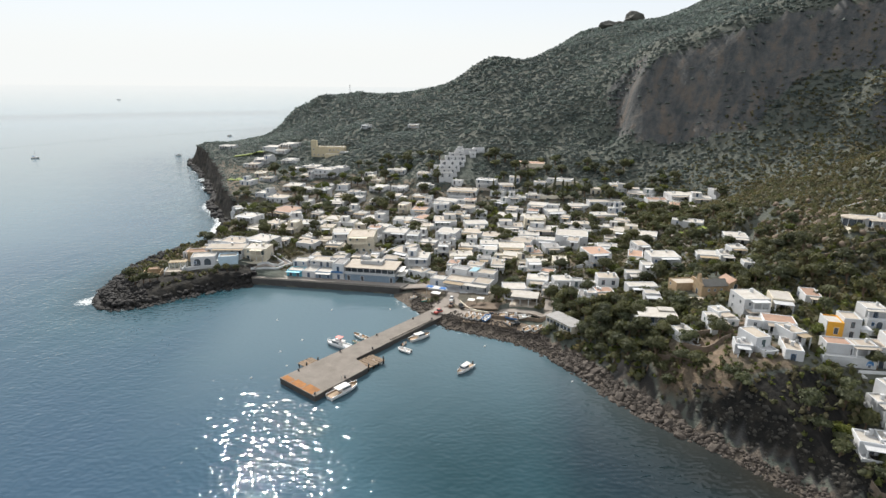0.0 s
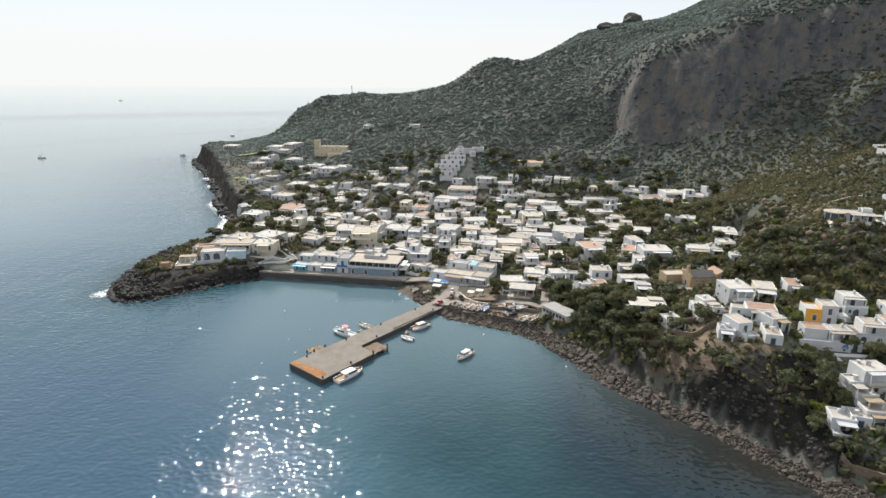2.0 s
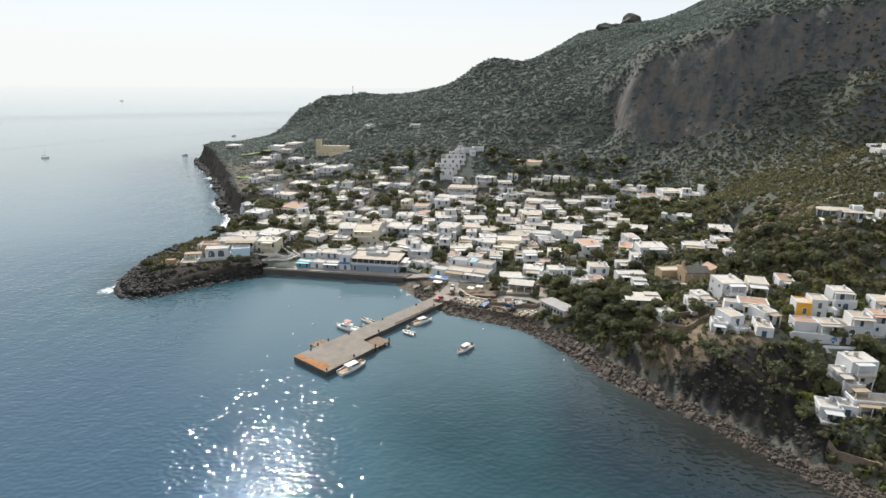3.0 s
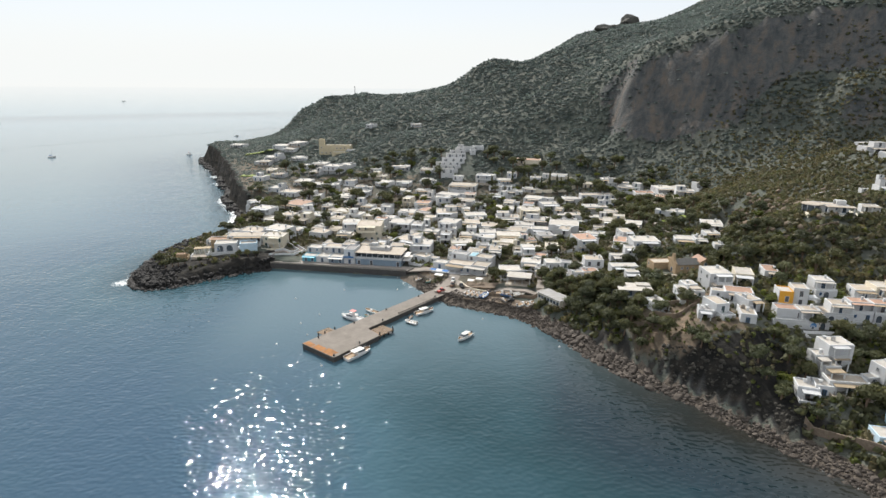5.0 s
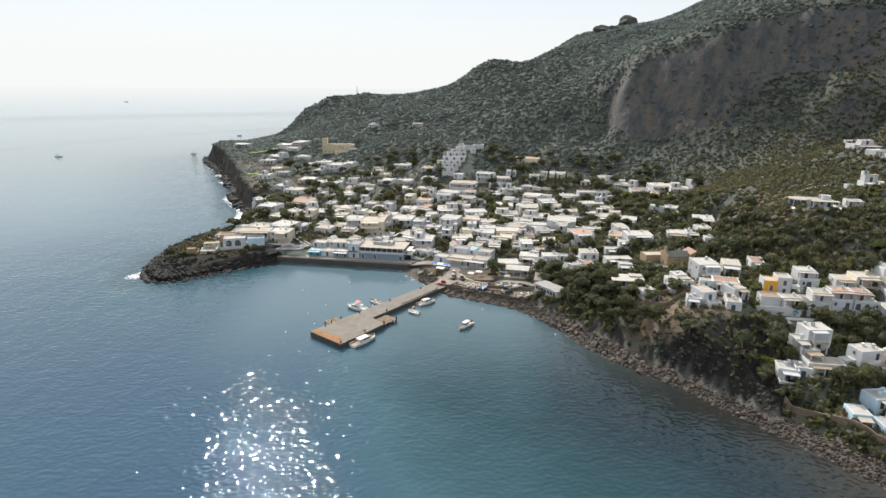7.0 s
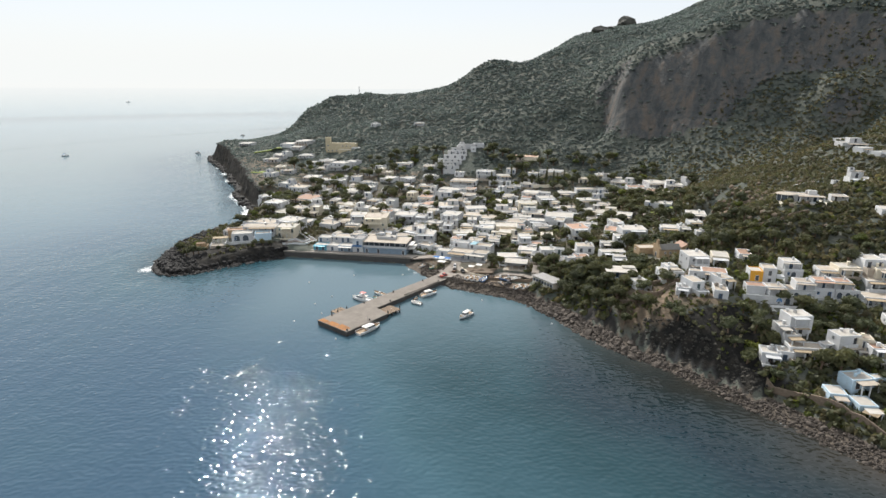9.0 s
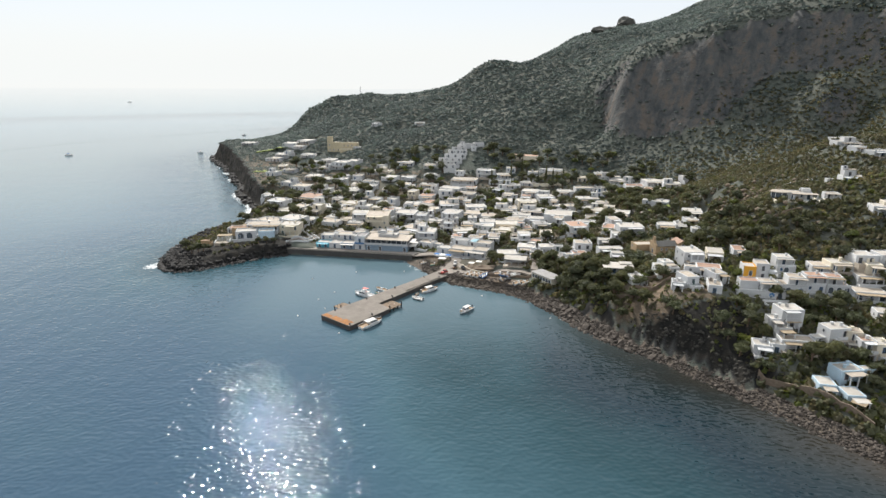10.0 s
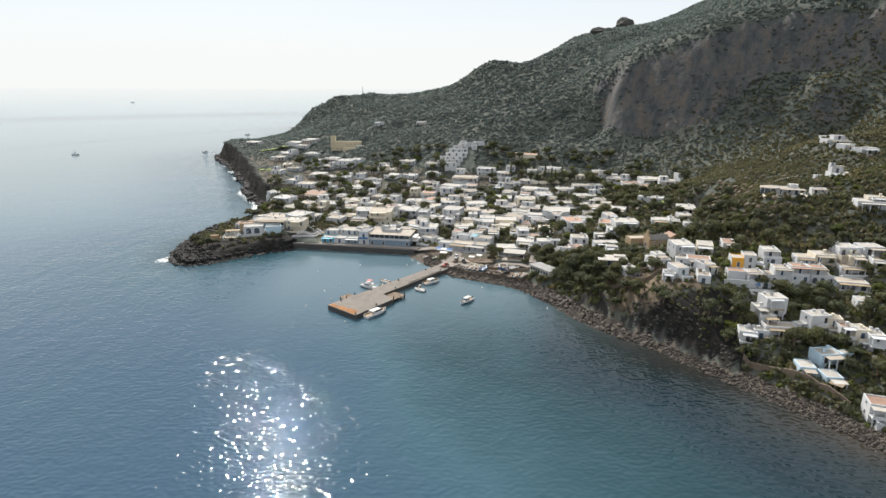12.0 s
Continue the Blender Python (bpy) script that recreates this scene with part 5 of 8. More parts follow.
def bay_restaurant():
    """White complex above the beach with roof terraces, a pool-blue roof panel and blue awnings."""
    q = special("bay_restaurant", "white waterfront restaurant with stepped roof terraces and blue awnings", -5.5, 224.0, 3.6, -22.5, 30, 17, 13.5, 7.5, "restaurant")
    volume(q, 3.0, 3.0, 6.0, 5.0, 0, 2.9, WHITEWASH, ROOF_WHITE, "blue", 0.25, down=2)
    volume(q, 12.0, 4.8, 11.6, 8.0, 0, 3.2, WHITEWASH, ROOF_CREAM, "blue", 0.3, down=2)
    volume(q, 21.6, 4.8, 7.4, 8.0, 0, 3.6, WHITEWASH, ROOF_CREAM, "white", 0.3, down=2)
    volume(q, 9.0, 11.6, 8.0, 5.2, 0, 5.4, WHITEWASH, ROOF_GREY, "white", 0.4, 2)
    volume(q, 19.0, 12.2, 11.0, 6.4, 0, 5.0, WHITEWASH, ROOF_CREAM, "white", 0.4, 2)
    slab(q, "pool_panel", 13.9, 9.3, 4.9, 16.9, 14.8, 5.12, POOL, "bright blue roof pool")
    slab(q, "terrace_roof", 6.8, -2.4, 2.55, 15.0, 0.7, 2.7, CANE, "cane roof over the terrace")
    slab(q, "terrace_roof", 15.4, -2.2, 2.75, 24.6, 0.7, 2.9, ROOF_WHITE, "pale slab over the terrace")
    for k in range(8):
        post(q, 7.1 + k * 2.45, -2.1, -2.2, 2.55, 0.14)
    slab(q, "terrace", 1.0, -3.6, -2.4, 25.5, 0.78, 0.05, WHITEWASH, "raised white terrace")
    for x0, m in ((1.2, CANVAS_BLUE), (4.0, CANVAS_WHITE), (6.9, CANVAS_BLUE)):
        slab(q, "awning", x0, -6.0, 1.3, x0 + 2.6, -3.7, 1.4, m, "sun awning")
        post(q, x0 + 0.15, -5.8, -2.4, 1.3, 0.06, STEEL, "awning_pole")
        post(q, x0 + 2.4, -5.8, -2.4, 1.3, 0.06, STEEL, "awning_pole")
    return q


def headland_villa():
    """White house with round arches over the rocks, a pale blue annexe, and stone terraces towards the tip."""
    z = 6.3
    q = special("headland_villa", "white villa with arches and blue annexe on the rocky headland", -108.0, 237.3, z, 13, 20, 10, 8.5, 4, "villa")
    volume(q, 4.2, 3.4, 8.4, 6.4, 0, 3.7, WHITEWASH, ROOF_WHITE, "blue", 0.35, doors=False, down=3)
    for x in (2.1, 5.6):
        link("arched_opening", ARCH_WIDE, q, pose(x, 0.197, 0.25))
    slab(q, "terrace", -3.2, -2.4, -1.5, 8.6, 0.19, 0.05, WHITEWASH, "bright white curved-edge terrace", 0.2)
    slab(q, "terrace_wall", -3.2, -2.5, 0.05, 8.6, -2.25, 0.75, WHITEWASH)
    volume(q, 12.6, 2.6, 6.6, 5.4, -0.6, 4.0, BLUEWALL, ROOF_WHITE, "blue", 0.5, doors=False, down=3)
    slab(q, "stair_flight", 8.5, 0.5, -0.5, 9.2, 4.5, 1.6, WHITEWASH)
    volume(q, 9.6, 8.2, 7.0, 4.4, 0.6, 3.0, WHITEWASH, ROOF_CREAM, "white", 0.3, doors=False, down=3)
    volume(q, 1.6, 9.0, 7.4, 4.0, 0.4, 3.4, STONEWALL, ROOF_TILE, "white", 0.3, doors=False, down=3)
    q.matrix_basis = q.matrix_basis @ Matrix.Diagonal((1.2, 1.15, 1.1, 1))
    pt = special("headland_terrace", "pale stone terrace with pergola and walled court near the rocky tip", -116.5, 231.8, 5.2, 12, 14, 8, 2, 1, "terrace")
    slab(pt, "paving", 0.2, -2.2, -2.5, 7.0, 3.4, 0.9, ROOF_CREAM, "pale paved court", 0.05)
    slab(pt, "court_wall", -0.1, -2.5, -2.5, 0.2, 3.4, 1.7, WHITEWASH)
    slab(pt, "court_wall", 7.0, -2.5, -2.5, 7.3, 3.4, 2.2, WHITEWASH)
    slab(pt, "court_wall", 0.2, -2.5, -2.5, 7.0, -2.2, 1.3, ROOF_CREAM)
    slab(pt, "pergola_roof", 0.4, 3.6, 3.2, 7.6, 7.2, 3.36, CANE, "cane pergola roof")
    for k in range(4):
        post(pt, 0.7 + k * 2.2, 3.8, -1, 3.2, 0.16)
        post(pt, 0.7 + k * 2.2, 7.0, -1, 3.2, 0.16)
    for x0, y0, x1, y1 in ((-8.4, -2.6, -8.1, 2.0), (-1.6, -2.6, -1.3, 2.0), (-8.1, 1.7, -1.6, 2.0), (-8.1, -2.6, -5.4, -2.3)):
        slab(pt, "court_wall", x0, y0, -2.5, x1, y1, 1.5, STONEWALL)
    slab(pt, "court_floor", -8.1, -2.3, -2.5, -1.6, 1.7, 0.2, STONEWALL, "brown stone court")
    volume(pt, -4.6, 0.3, 4.0, 2.6, 0.2, 2.3, STONEWALL, ROOF_TILE, "white", 0.2, doors=False)
    return q


def gable_roof(home, x0, x1, y0, y1, z, rise, material, over=0.3, along="x", label=""):
    """A pitched roof of two slabs with thickness."""
    bm = bmesh.new()
    t = 0.18
    if along == "x":
        ym = (y0 + y1) / 2
        prof = [(y0 - over, z - over * rise / (ym - y0)), (ym, z + rise), (y1 + over, z - over * rise / (ym - y0))]
        ends = (x0 - over, x1 + over)
        rows = [[bm.verts.new((x, py, pz + dz)) for py, pz in prof] for x in ends for dz in (0, t)]
    else:
        xm = (x0 + x1) / 2
        prof = [(x0 - over, z - over * rise / (xm - x0)), (xm, z + rise), (x1 + over, z - over * rise / (xm - x0))]
        ends = (y0 - over, y1 + over)
        rows = [[bm.verts.new((px, y, pz + dz)) for px, pz in prof] for y in ends for dz in (0, t)]
    a, a2, b, b2 = rows
    for k in range(2):
        bm.faces.new((a2[k], a2[k + 1], b2[k + 1], b2[k]))
        bm.faces.new((a[k], b[k], b[k + 1], a[k + 1]))
        bm.faces.new((a[k], a[k + 1], a2[k + 1], a2[k]))
        bm.faces.new((b[k + 1], b[k], b2[k], b2[k + 1]))
    bm.faces.new((a[0], a2[0], b2[0], b[0]))
    bm.faces.new((a[2], b[2], b2[2], a2[2]))
    bmesh.ops.recalc_face_normals(bm, faces=bm.faces)
    return part("roof", bm, material, home, label)


def gable_wall(home, x0, x1, y, t, z0, z, rise, material, name="gable_wall", top=0.0):
    bm = bmesh.new()
    xm = (x0 + x1) / 2
    pts = [(x0, z0), (x1, z0), (x1, z), (xm + top, z + rise), (xm - top, z + rise), (x0, z)]
    f = [bm.verts.new((x, y, zz)) for x, zz in pts]
    b = [bm.verts.new((x, y + t, zz)) for x, zz in pts]
    bm.faces.new(f)
    bm.faces.new(b[::-1])
    for k in range(6):
        bm.faces.new((f[k], b[k], b[(k + 1) % 6], f[(k + 1) % 6]))
    bmesh.ops.recalc_face_normals(bm, faces=bm.faces)
    return part(name, bm, material, home)


def stone_church():
    """Ochre stone church: a nave with a dark pitched roof, a bell gable, a side wing and a gabled tower."""
    z = plot_z(84, 176) - 0.3
    q = special("stone_church", "ochre stone church with a dark pitched roof and bell gable", 83.0, 174.6, z, 6, 18, 12, 3, 4, "church")
    q.scale = (0.8, 0.8, 0.78)
    slab(q, "nave_wall", 0, 0, -2, 10.6, 6.6, 4.4, STONEWALL, "ochre stone nave walls")
    gable_roof(q, 0.4, 10.6, 0, 6.6, 4.42, 1.9, ROOF_SLATE, 0.25, "x", "dark grey pitched roof")
    bm = bmesh.new()
    face = [(-0.1, -2), (6.7, -2), (6.7, 4.9), (5.2, 5.6), (4.3, 6.9), (4.0, 8.6), (3.3, 9.2), (2.6, 8.6), (2.3, 6.9), (1.4, 5.6), (-0.1, 4.9)]
    ends = [[bm.verts.new((x, y, z)) for y, z in face] for x in (-0.5, 0.395)]
    bm.faces.new(ends[0])
    bm.faces.new(ends[1][::-1])
    for k in range(len(face)):
        j = (k + 1) % len(face)
        bm.faces.new((ends[0][j], ends[0][k], ends[1][k], ends[1][j]))
    bmesh.ops.recalc_face_normals(bm, faces=bm.faces)
    part("front_wall", bm, STONEWALL, q, "curved ochre bell gable")
    link("arched_window", ARCH_SMALL, q, pose(-0.503, 3.3, 0.2, 0, 0, -90), "dark church door")
    for x in (2.6, 5.2, 7.8):
        link("window", WINDOWS["white"], q, pose(x, -0.003, 2.2))
    # gabled tower block
    slab(q, "tower_wall", 10.6, -0.6, -2, 15.8, 6.8, 5.6, STONEWALL)
    gable_roof(q, 10.6, 15.8, -0.6, 6.8, 5.62, 1.5, ROOF_TILE, 0.2, "y", "clay tile roof")
    gable_wall(q, 10.6, 15.8, -0.62, 0.3, 5.6, 5.62, 1.45, STONEWALL)
    link("arched_window", ARCH_SMALL, q, pose(13.2, -0.64, 3.0))
    link("window", WINDOWS["white"], q, pose(13.2, -0.603, 0.9))
    # side wing behind the front
    wing = (STONEWALL, ROOF_CREAM)
    volume(q, -2.2, 11.0, 9.6, 6.8, 0, 3.3, *wing, "white", 0.35, 1, doors=False, down=2)
    volume(q, 5.4, 11.2, 5.0, 6.0, 0, 4.0, *wing, "white", 0.35, 1, doors=False, down=2)
    slab(q, "forecourt", -5.5, -3.4, -2.5, 2.5, -0.1, 0.05, ROOF_CREAM, "pale paved forecourt", 0.05)
    return q


def hill_church():
    """Pale yellow church on the slope with a square bell tower at one end."""
    z = plot_z(-90, 456) - 1.0
    q = special("hill_church", "pale yellow church with a square bell tower on the slope", -104.0, 459, z, -3, 28, 13, 14, 5, "church")
    volume(q, 15, 5, 22, 9.5, 0, 7.6, YELLOWWALL, ROOF_WHITE, "white", 0.2, 2, doors=False, down=4)
    volume(q, 2.0, 3.6, 4.2, 4.2, 0, 12.6, YELLOWWALL, ROOF_CREAM, "white", 0.5, 3, doors=False, down=4, name="bell_tower")
    slab(q, "parapet", 5, 0.0, 7.6, 25.8, 0.2, 8.2, YELLOWWALL)
    volume(q, 20, -5, 14, 6.5, -1, 4.4, YELLOWWALL, ROOF_WHITE, "white", 0.3, 1, doors=False, down=4)
    volume(q, 27, -3, 6, 6, -1, 6, WHITEWASH, ROOF_WHITE, "white", 0.3, 2, doors=False, down=4)
    return q


def terraced_hotel():
    """White hotel stepping up the hillside like a pyramid of terraces."""
    q = special("terraced_hotel", "white terraced hotel stepping up the dark hillside", 1.0, 382, plot_z(6, 384), 4, 20, 42, 9, 18, "hotel")
    PADS.pop()
    g = plot_z(6, 384)
    steps = [(0.5, 0, 9, 5), (2.5, 5.2, 11, 5), (3.5, 10.4, 14, 5), (6, 15.6, 16, 5), (8.5, 20.8, 14, 4.8), (10, 25.5, 11, 4.5), (12.5, 29.8, 7, 4.5), (13, 33.8, 5, 4), (13.5, 36.9, 3.6, 3.4)]
    a = radians(4)
    for k, (x, y, w, d) in enumerate(steps):
        wx, wy = 1.0 + x * math.cos(a) - y * math.sin(a), 382 + x * math.sin(a) + y * math.cos(a)
        zz = plot_z(wx, wy) - g
        zz = max(zz, k * 1.55)
        volume(q, x, y, w, d, zz, 3.0, WHITEWASH, ROOF_CREAM, "white", 0.5, 1, doors=False, down=5)
        slab(q, "terrace_wall", x - w / 2, y - d / 2 - 2.2, zz - 4.0, x + w / 2, y - d / 2 - 2.0, zz + 0.5, WHITEWASH)
        slab(q, "terrace_floor", x - w / 2, y - d / 2 - 2.0, zz - 4.0, x + w / 2, y - d / 2 - 0.01, zz - 0.05, ROOF_CREAM)
        n = int(w / 4.5)
        for j in range(n):
            link("arched_window", ARCH_SMALL, q, pose(x - w / 2 + w * (j + 0.5) / n, y - d / 2 - 0.01, zz + 0.2))
    for x, y, w, d in ((-6, 8, 6, 5), (-4, 14, 5, 5), (19, 30, 8, 5), (26, 32, 8, 5), (21, 24, 4, 4)):
        wx, wy = 1.0 + x * math.cos(a) - y * math.sin(a), 382 + x * math.sin(a) + y * math.cos(a)
        volume(q, x, y, w, d, plot_z(wx, wy) - g, 3.2, WHITEWASH, ROOF_CREAM, "white", 0.5, 1, doors=False, down=4)
    return q


def ochre_house():
    """White corner house with one bright ochre wall, a small terrace house below it with round arches."""
    z = plot_z(102, 140)
    q = special("ochre_house", "white house with one bright ochre front wall and brown door", 100.6, 140.4, z, -14, 10, 9, 4.4, 3.5, "house")
    bm = bmesh.new()
    wall_block(bm, 4.6, 6.4, -3, 5.2, 0.35, cx=2.3, cy=3.2)
    part("ochre_block", bm, OCHREWALL, q, "bright ochre plastered block")
    slab(q, "side_wall", -0.25, 0.02, -3, -0.004, 6.4, 5.5, WHITEWASH)
    bm = bmesh.new()
    roof_slab(bm, 4.6, 6.4, 4.9, cx=2.3, cy=3.2)
    part("roof", bm, ROOF_WHITE, q)
    link("glazed_door", DOORS["white"], q, pose(2.6, -0.003, 1.3), "brown door in a white surround")
    volume(q, 7.2, 4.4, 5.0, 6.6, 0, 6.4, WHITEWASH, ROOF_CREAM, "white", 0.4, 2, down=3)
    slab(q, "balcony", 9.6, 0.2, 2.6, 12.4, 3.4, 3.6, WHITEWASH)
    q.matrix_basis = q.matrix_basis @ Matrix.Scale(0.84, 4)
    t = special("terrace_house", "white terraced house with blue arched window on the cliff edge", 97.5, 131.8, plot_z(98, 133) - 0.6, -12, 12, 9, 4, 3, "house")
    volume(t, 2.2, 3.4, 8.2, 5.2, 1.6, 3.2, WHITEWASH, ROOF_TILE, "white", 0.3, down=4)
    slab(t, "terrace", -3.4, -2.2, -3.5, 6.8, 0.78, 1.6, WHITEWASH, "white terrace over the cliff", 0.1)
    slab(t, "terrace_wall", -3.4, -2.2, 1.6, 6.8, -2.0, 2.3, WHITEWASH)
    volume(t, 8.4, 0.4, 4.0, 5.4, -1.4, 3.6, WHITEWASH, ROOF_WHITE, "white", 0.3, doors=False, down=3)
    link("arched_window", ARCH_BLUE, t, pose(8.4, -2.31, 0.3), "blue half-round window")
    t.matrix_basis = t.matrix_basis @ Matrix.Scale(0.88, 4)
    return q


def walls_and_sheds():
    """The long grey-roofed shed by the slope and the restaurant shelter above the boats."""
    q = special("boat_shed", "long low shed with a grey flat roof by the slope", 40.5, 178.5, plot_z(40, 178), 123, 12, 6, 0, 0, "shed")
    volume(q, 0, 0, 12.0, 5.4, 0, 3.0, CREAMWALL, ROOF_GREY, "white", 0.12, down=2)
    slab(q, "roof_plate", -6.3, -3.2, 3.02, 6.3, 3.1, 3.2, ROOF_GREY, "grey flat roof")
    for s in (-1, 1):
        # dark glass strip stands in for the shaded openings between the pillars
        slab(q, "shade_band", -5.6, min(s * 2.702, s * 2.73), 1.1, 5.6, max(s * 2.702, s * 2.73), 2.3, GLASS, "dark band for the shade between the pillars")
        for k in range(8):
            slab(q, "pillar", -5.75 + 1.6 * k, min(s * 2.702, s * 2.86), -1.0, -5.45 + 1.6 * k, max(s * 2.702, s * 2.86), 3.0, WHITEWASH)
    r = special("beach_restaurant", "open beach restaurant under a broad pale flat roof", 30.5, 201.0, plot_z(30, 201), -14, 11, 8, 0, 0, "restaurant")
    slab(r, "roof_plate", -4.9, -3.6, 2.9, 4.9, 3.4, 3.1, ROOF_WHITE, "broad pale roof", 0.04)
    slab(r, "back_wall", -4.6, 2.8, -1, 4.6, 3.1, 2.9, WHITEWASH)
    slab(r, "side_wall", -4.6, 0.5, -1, -4.35, 2.8, 2.9, WHITEWASH)
    for k in range(4):
        post(r, -4.5 + 3.0 * k, -3.2, -1.5, 2.9, 0.13)
    slab(r, "terrace", -5.2, -4.6, -2.5, 5.2, 3.4, 0.1, ROOF_CREAM, "pale terrace floor")
    return q


def shore_house():
    """White two-storey house by the boulder beach with a deep porch and an outside stair."""
    q = special("shore_house", "white two-storey beach house with a deep porch and outside stair", 106.4, 72.2, 0.9, -18, 11, 8, 5, 3.5, "house")
    volume(q, 5.4, 4.6, 10.4, 5.6, 0, 5.2, WHITEWASH, ROOF_TILE, "white", 0.3, 2, down=2.5)
    slab(q, "porch_roof", 0.2, -0.6, 4.6, 10.6, 1.79, 4.75, ROOF_WHITE, "pale porch roof")
    slab(q, "porch_floor", 0.2, -0.8, 2.2, 10.6, 1.79, 2.4, WHITEWASH)
    slab(q, "porch_rail", 0.2, -0.8, 2.4, 10.6, -0.68, 3.1, WHITEWASH)
    for k in range(5):
        post(q, 0.5 + 2.45 * k, -0.5, -2.2, 4.6, 0.17)
    for k in range(9):
        slab(q, "step", 1.0 + 0.62 * k, -2.0, -2.4, 1.6 + 0.62 * k, -0.82, 2.2 - 0.3 * k, WHITEWASH)
    slab(q, "stair_wall", 1.0, -2.3, -2.4, 6.6, -2.02, 0.6, WHITEWASH)
    return q


ARCH_DOOR = arch_mesh("arched_opening", 1.5, 2.25)


def seafront_house(x, y, z, turn, w, d, label, arches=0, upper=True, roof=ROOF_CREAM, stair=0, kinds="blue"):
    """One house of the row on the bluff: arched ground floor, a walled terrace over it and a set-back upper floor behind a pillared loggia."""
    q = special("seafront_house", label, x, y, z, turn, w + 1.0, d + 4.0, 0, -1.0, "house")
    q["group"] = "houses along the bluff"
    rnd = _house_rnd
    f = -d / 2
    volume(q, 0, 0, w, d, 0, 2.75, WHITEWASH, roof, kinds, 0.12, doors=arches == 0, down=4.5, name="ground_floor")
    for k in range(arches):
        link("arched_opening", ARCH_DOOR, q, pose(-w / 2 + w * (k + 0.5) / arches, f - 0.004, 0.08))
    slab(q, "terrace", -w / 2 - 0.3, f - 2.3, -5.0, w / 2 + 0.3, f - 0.012, 0.0, WHITEWASH, "white walled terrace", 0.04)
    slab(q, "terrace_wall", -w / 2 - 0.3, f - 2.3, 0.0, w / 2 + 0.3, f - 2.12, 0.7, WHITEWASH)
    if upper:
        uw, back = w * rnd.uniform(0.72, 0.92), 1.7
        ux = rnd.choice((-1, 1)) * (w - uw) / 2
        slab(q, "roof_rail", -w / 2 + 0.05, f + 0.05, 2.62, w / 2 - 0.05, f + 0.2, 3.3, WHITEWASH)
        volume(q, ux, back / 2, uw, d - back - 0.1, 2.63, 2.75, WHITEWASH, roof, kinds, 0.2, down=0.1, name="upper_floor")
        slab(q, "loggia_roof", ux - uw / 2 - 0.1, f + 0.3, 4.9, ux + uw / 2 + 0.1, f + back - 0.02, 5.08, rnd.choice((roof, CANE, WHITEWASH)), "flat loggia roof", 0.03)
        n = max(3, int(uw / 2.2) + 1)
        for k in range(n):
            x0 = ux - uw / 2 + (uw - 0.3) * k / (n - 1)
            slab(q, "pillar", x0, f + 0.35, 2.63, x0 + 0.3, f + 0.65, 4.9, WHITEWASH)
        slab(q, "chimney", ux + uw * 0.2, 1.2, 5.1, ux + uw * 0.2 + 0.6, 1.8, 6.2, WHITEWASH, "", 0.05)
    else:
        slab(q, "porch_roof", -w / 2 + 0.2, f - 2.1, 2.25, w / 2 - 0.2, f - 0.012, 2.42, CANE, "cane porch roof")
        for k in range(4):
            post(q, -w / 2 + 0.5 + (w - 1.0) * k / 3, f - 1.9, 0.0, 2.25, 0.15)
    for k in range(9 * abs(stair)):
        side = 1 if stair > 0 else -1
        slab(q, "step", side * (-w / 2 + 0.2 + 0.42 * k) - 0.21, f - 3.5, -5.0, side * (-w / 2 + 0.2 + 0.42 * k) + 0.21, f - 2.32, -0.28 * k, WHITEWASH)
    return q


def bluff_row():
    """The row of white houses shoulder to shoulder along the brow of the bluff."""
    seafront_house(105.6, 132.0, 16.9, -6, 7.6, 6.2, "white two-storey house with outside stair on the bluff", 2, True, ROOF_CREAM, 1)
    seafront_house(114.8, 136.0, 17.3, -12, 7.4, 7.0, "white bluff house with arches and a flat cream roof", 2, True, ROOF_CREAM, 0)
    seafront_house(122.6, 138.0, 17.2, -8, 6.6, 6.6, "white bluff house with blue doors under a pillared loggia", 0, True, ROOF_TILE, 0)
    seafront_house(129.6, 136.4, 17.2, -10, 7.2, 6.6, "white arcaded bluff house with a clay-coloured roof", 3, True, ROOF_TILE, 0, "white")
    seafront_house(137.6, 131.8, 16.6, -14, 9.6, 6.0, "low white bluff house with arched windows", 3, False, ROOF_CREAM, 0)
    seafront_house(118.2, 148.2, 20.4, -10, 6.0, 7.2, "tall narrow white house above the bluff row", 1, True, ROOF_WHITE, 0)
    seafront_house(130.0, 147.6, 20.6, -12, 5.6, 6.0, "small white house with a porch above the bluff", 0, False, ROOF_CREAM, 0)
    seafront_house(141.6, 139.6, 19.6, -8, 7.4, 6.0, "low white house with a cane porch above the bluff", 0, False, ROOF_CREAM, 0, "white")


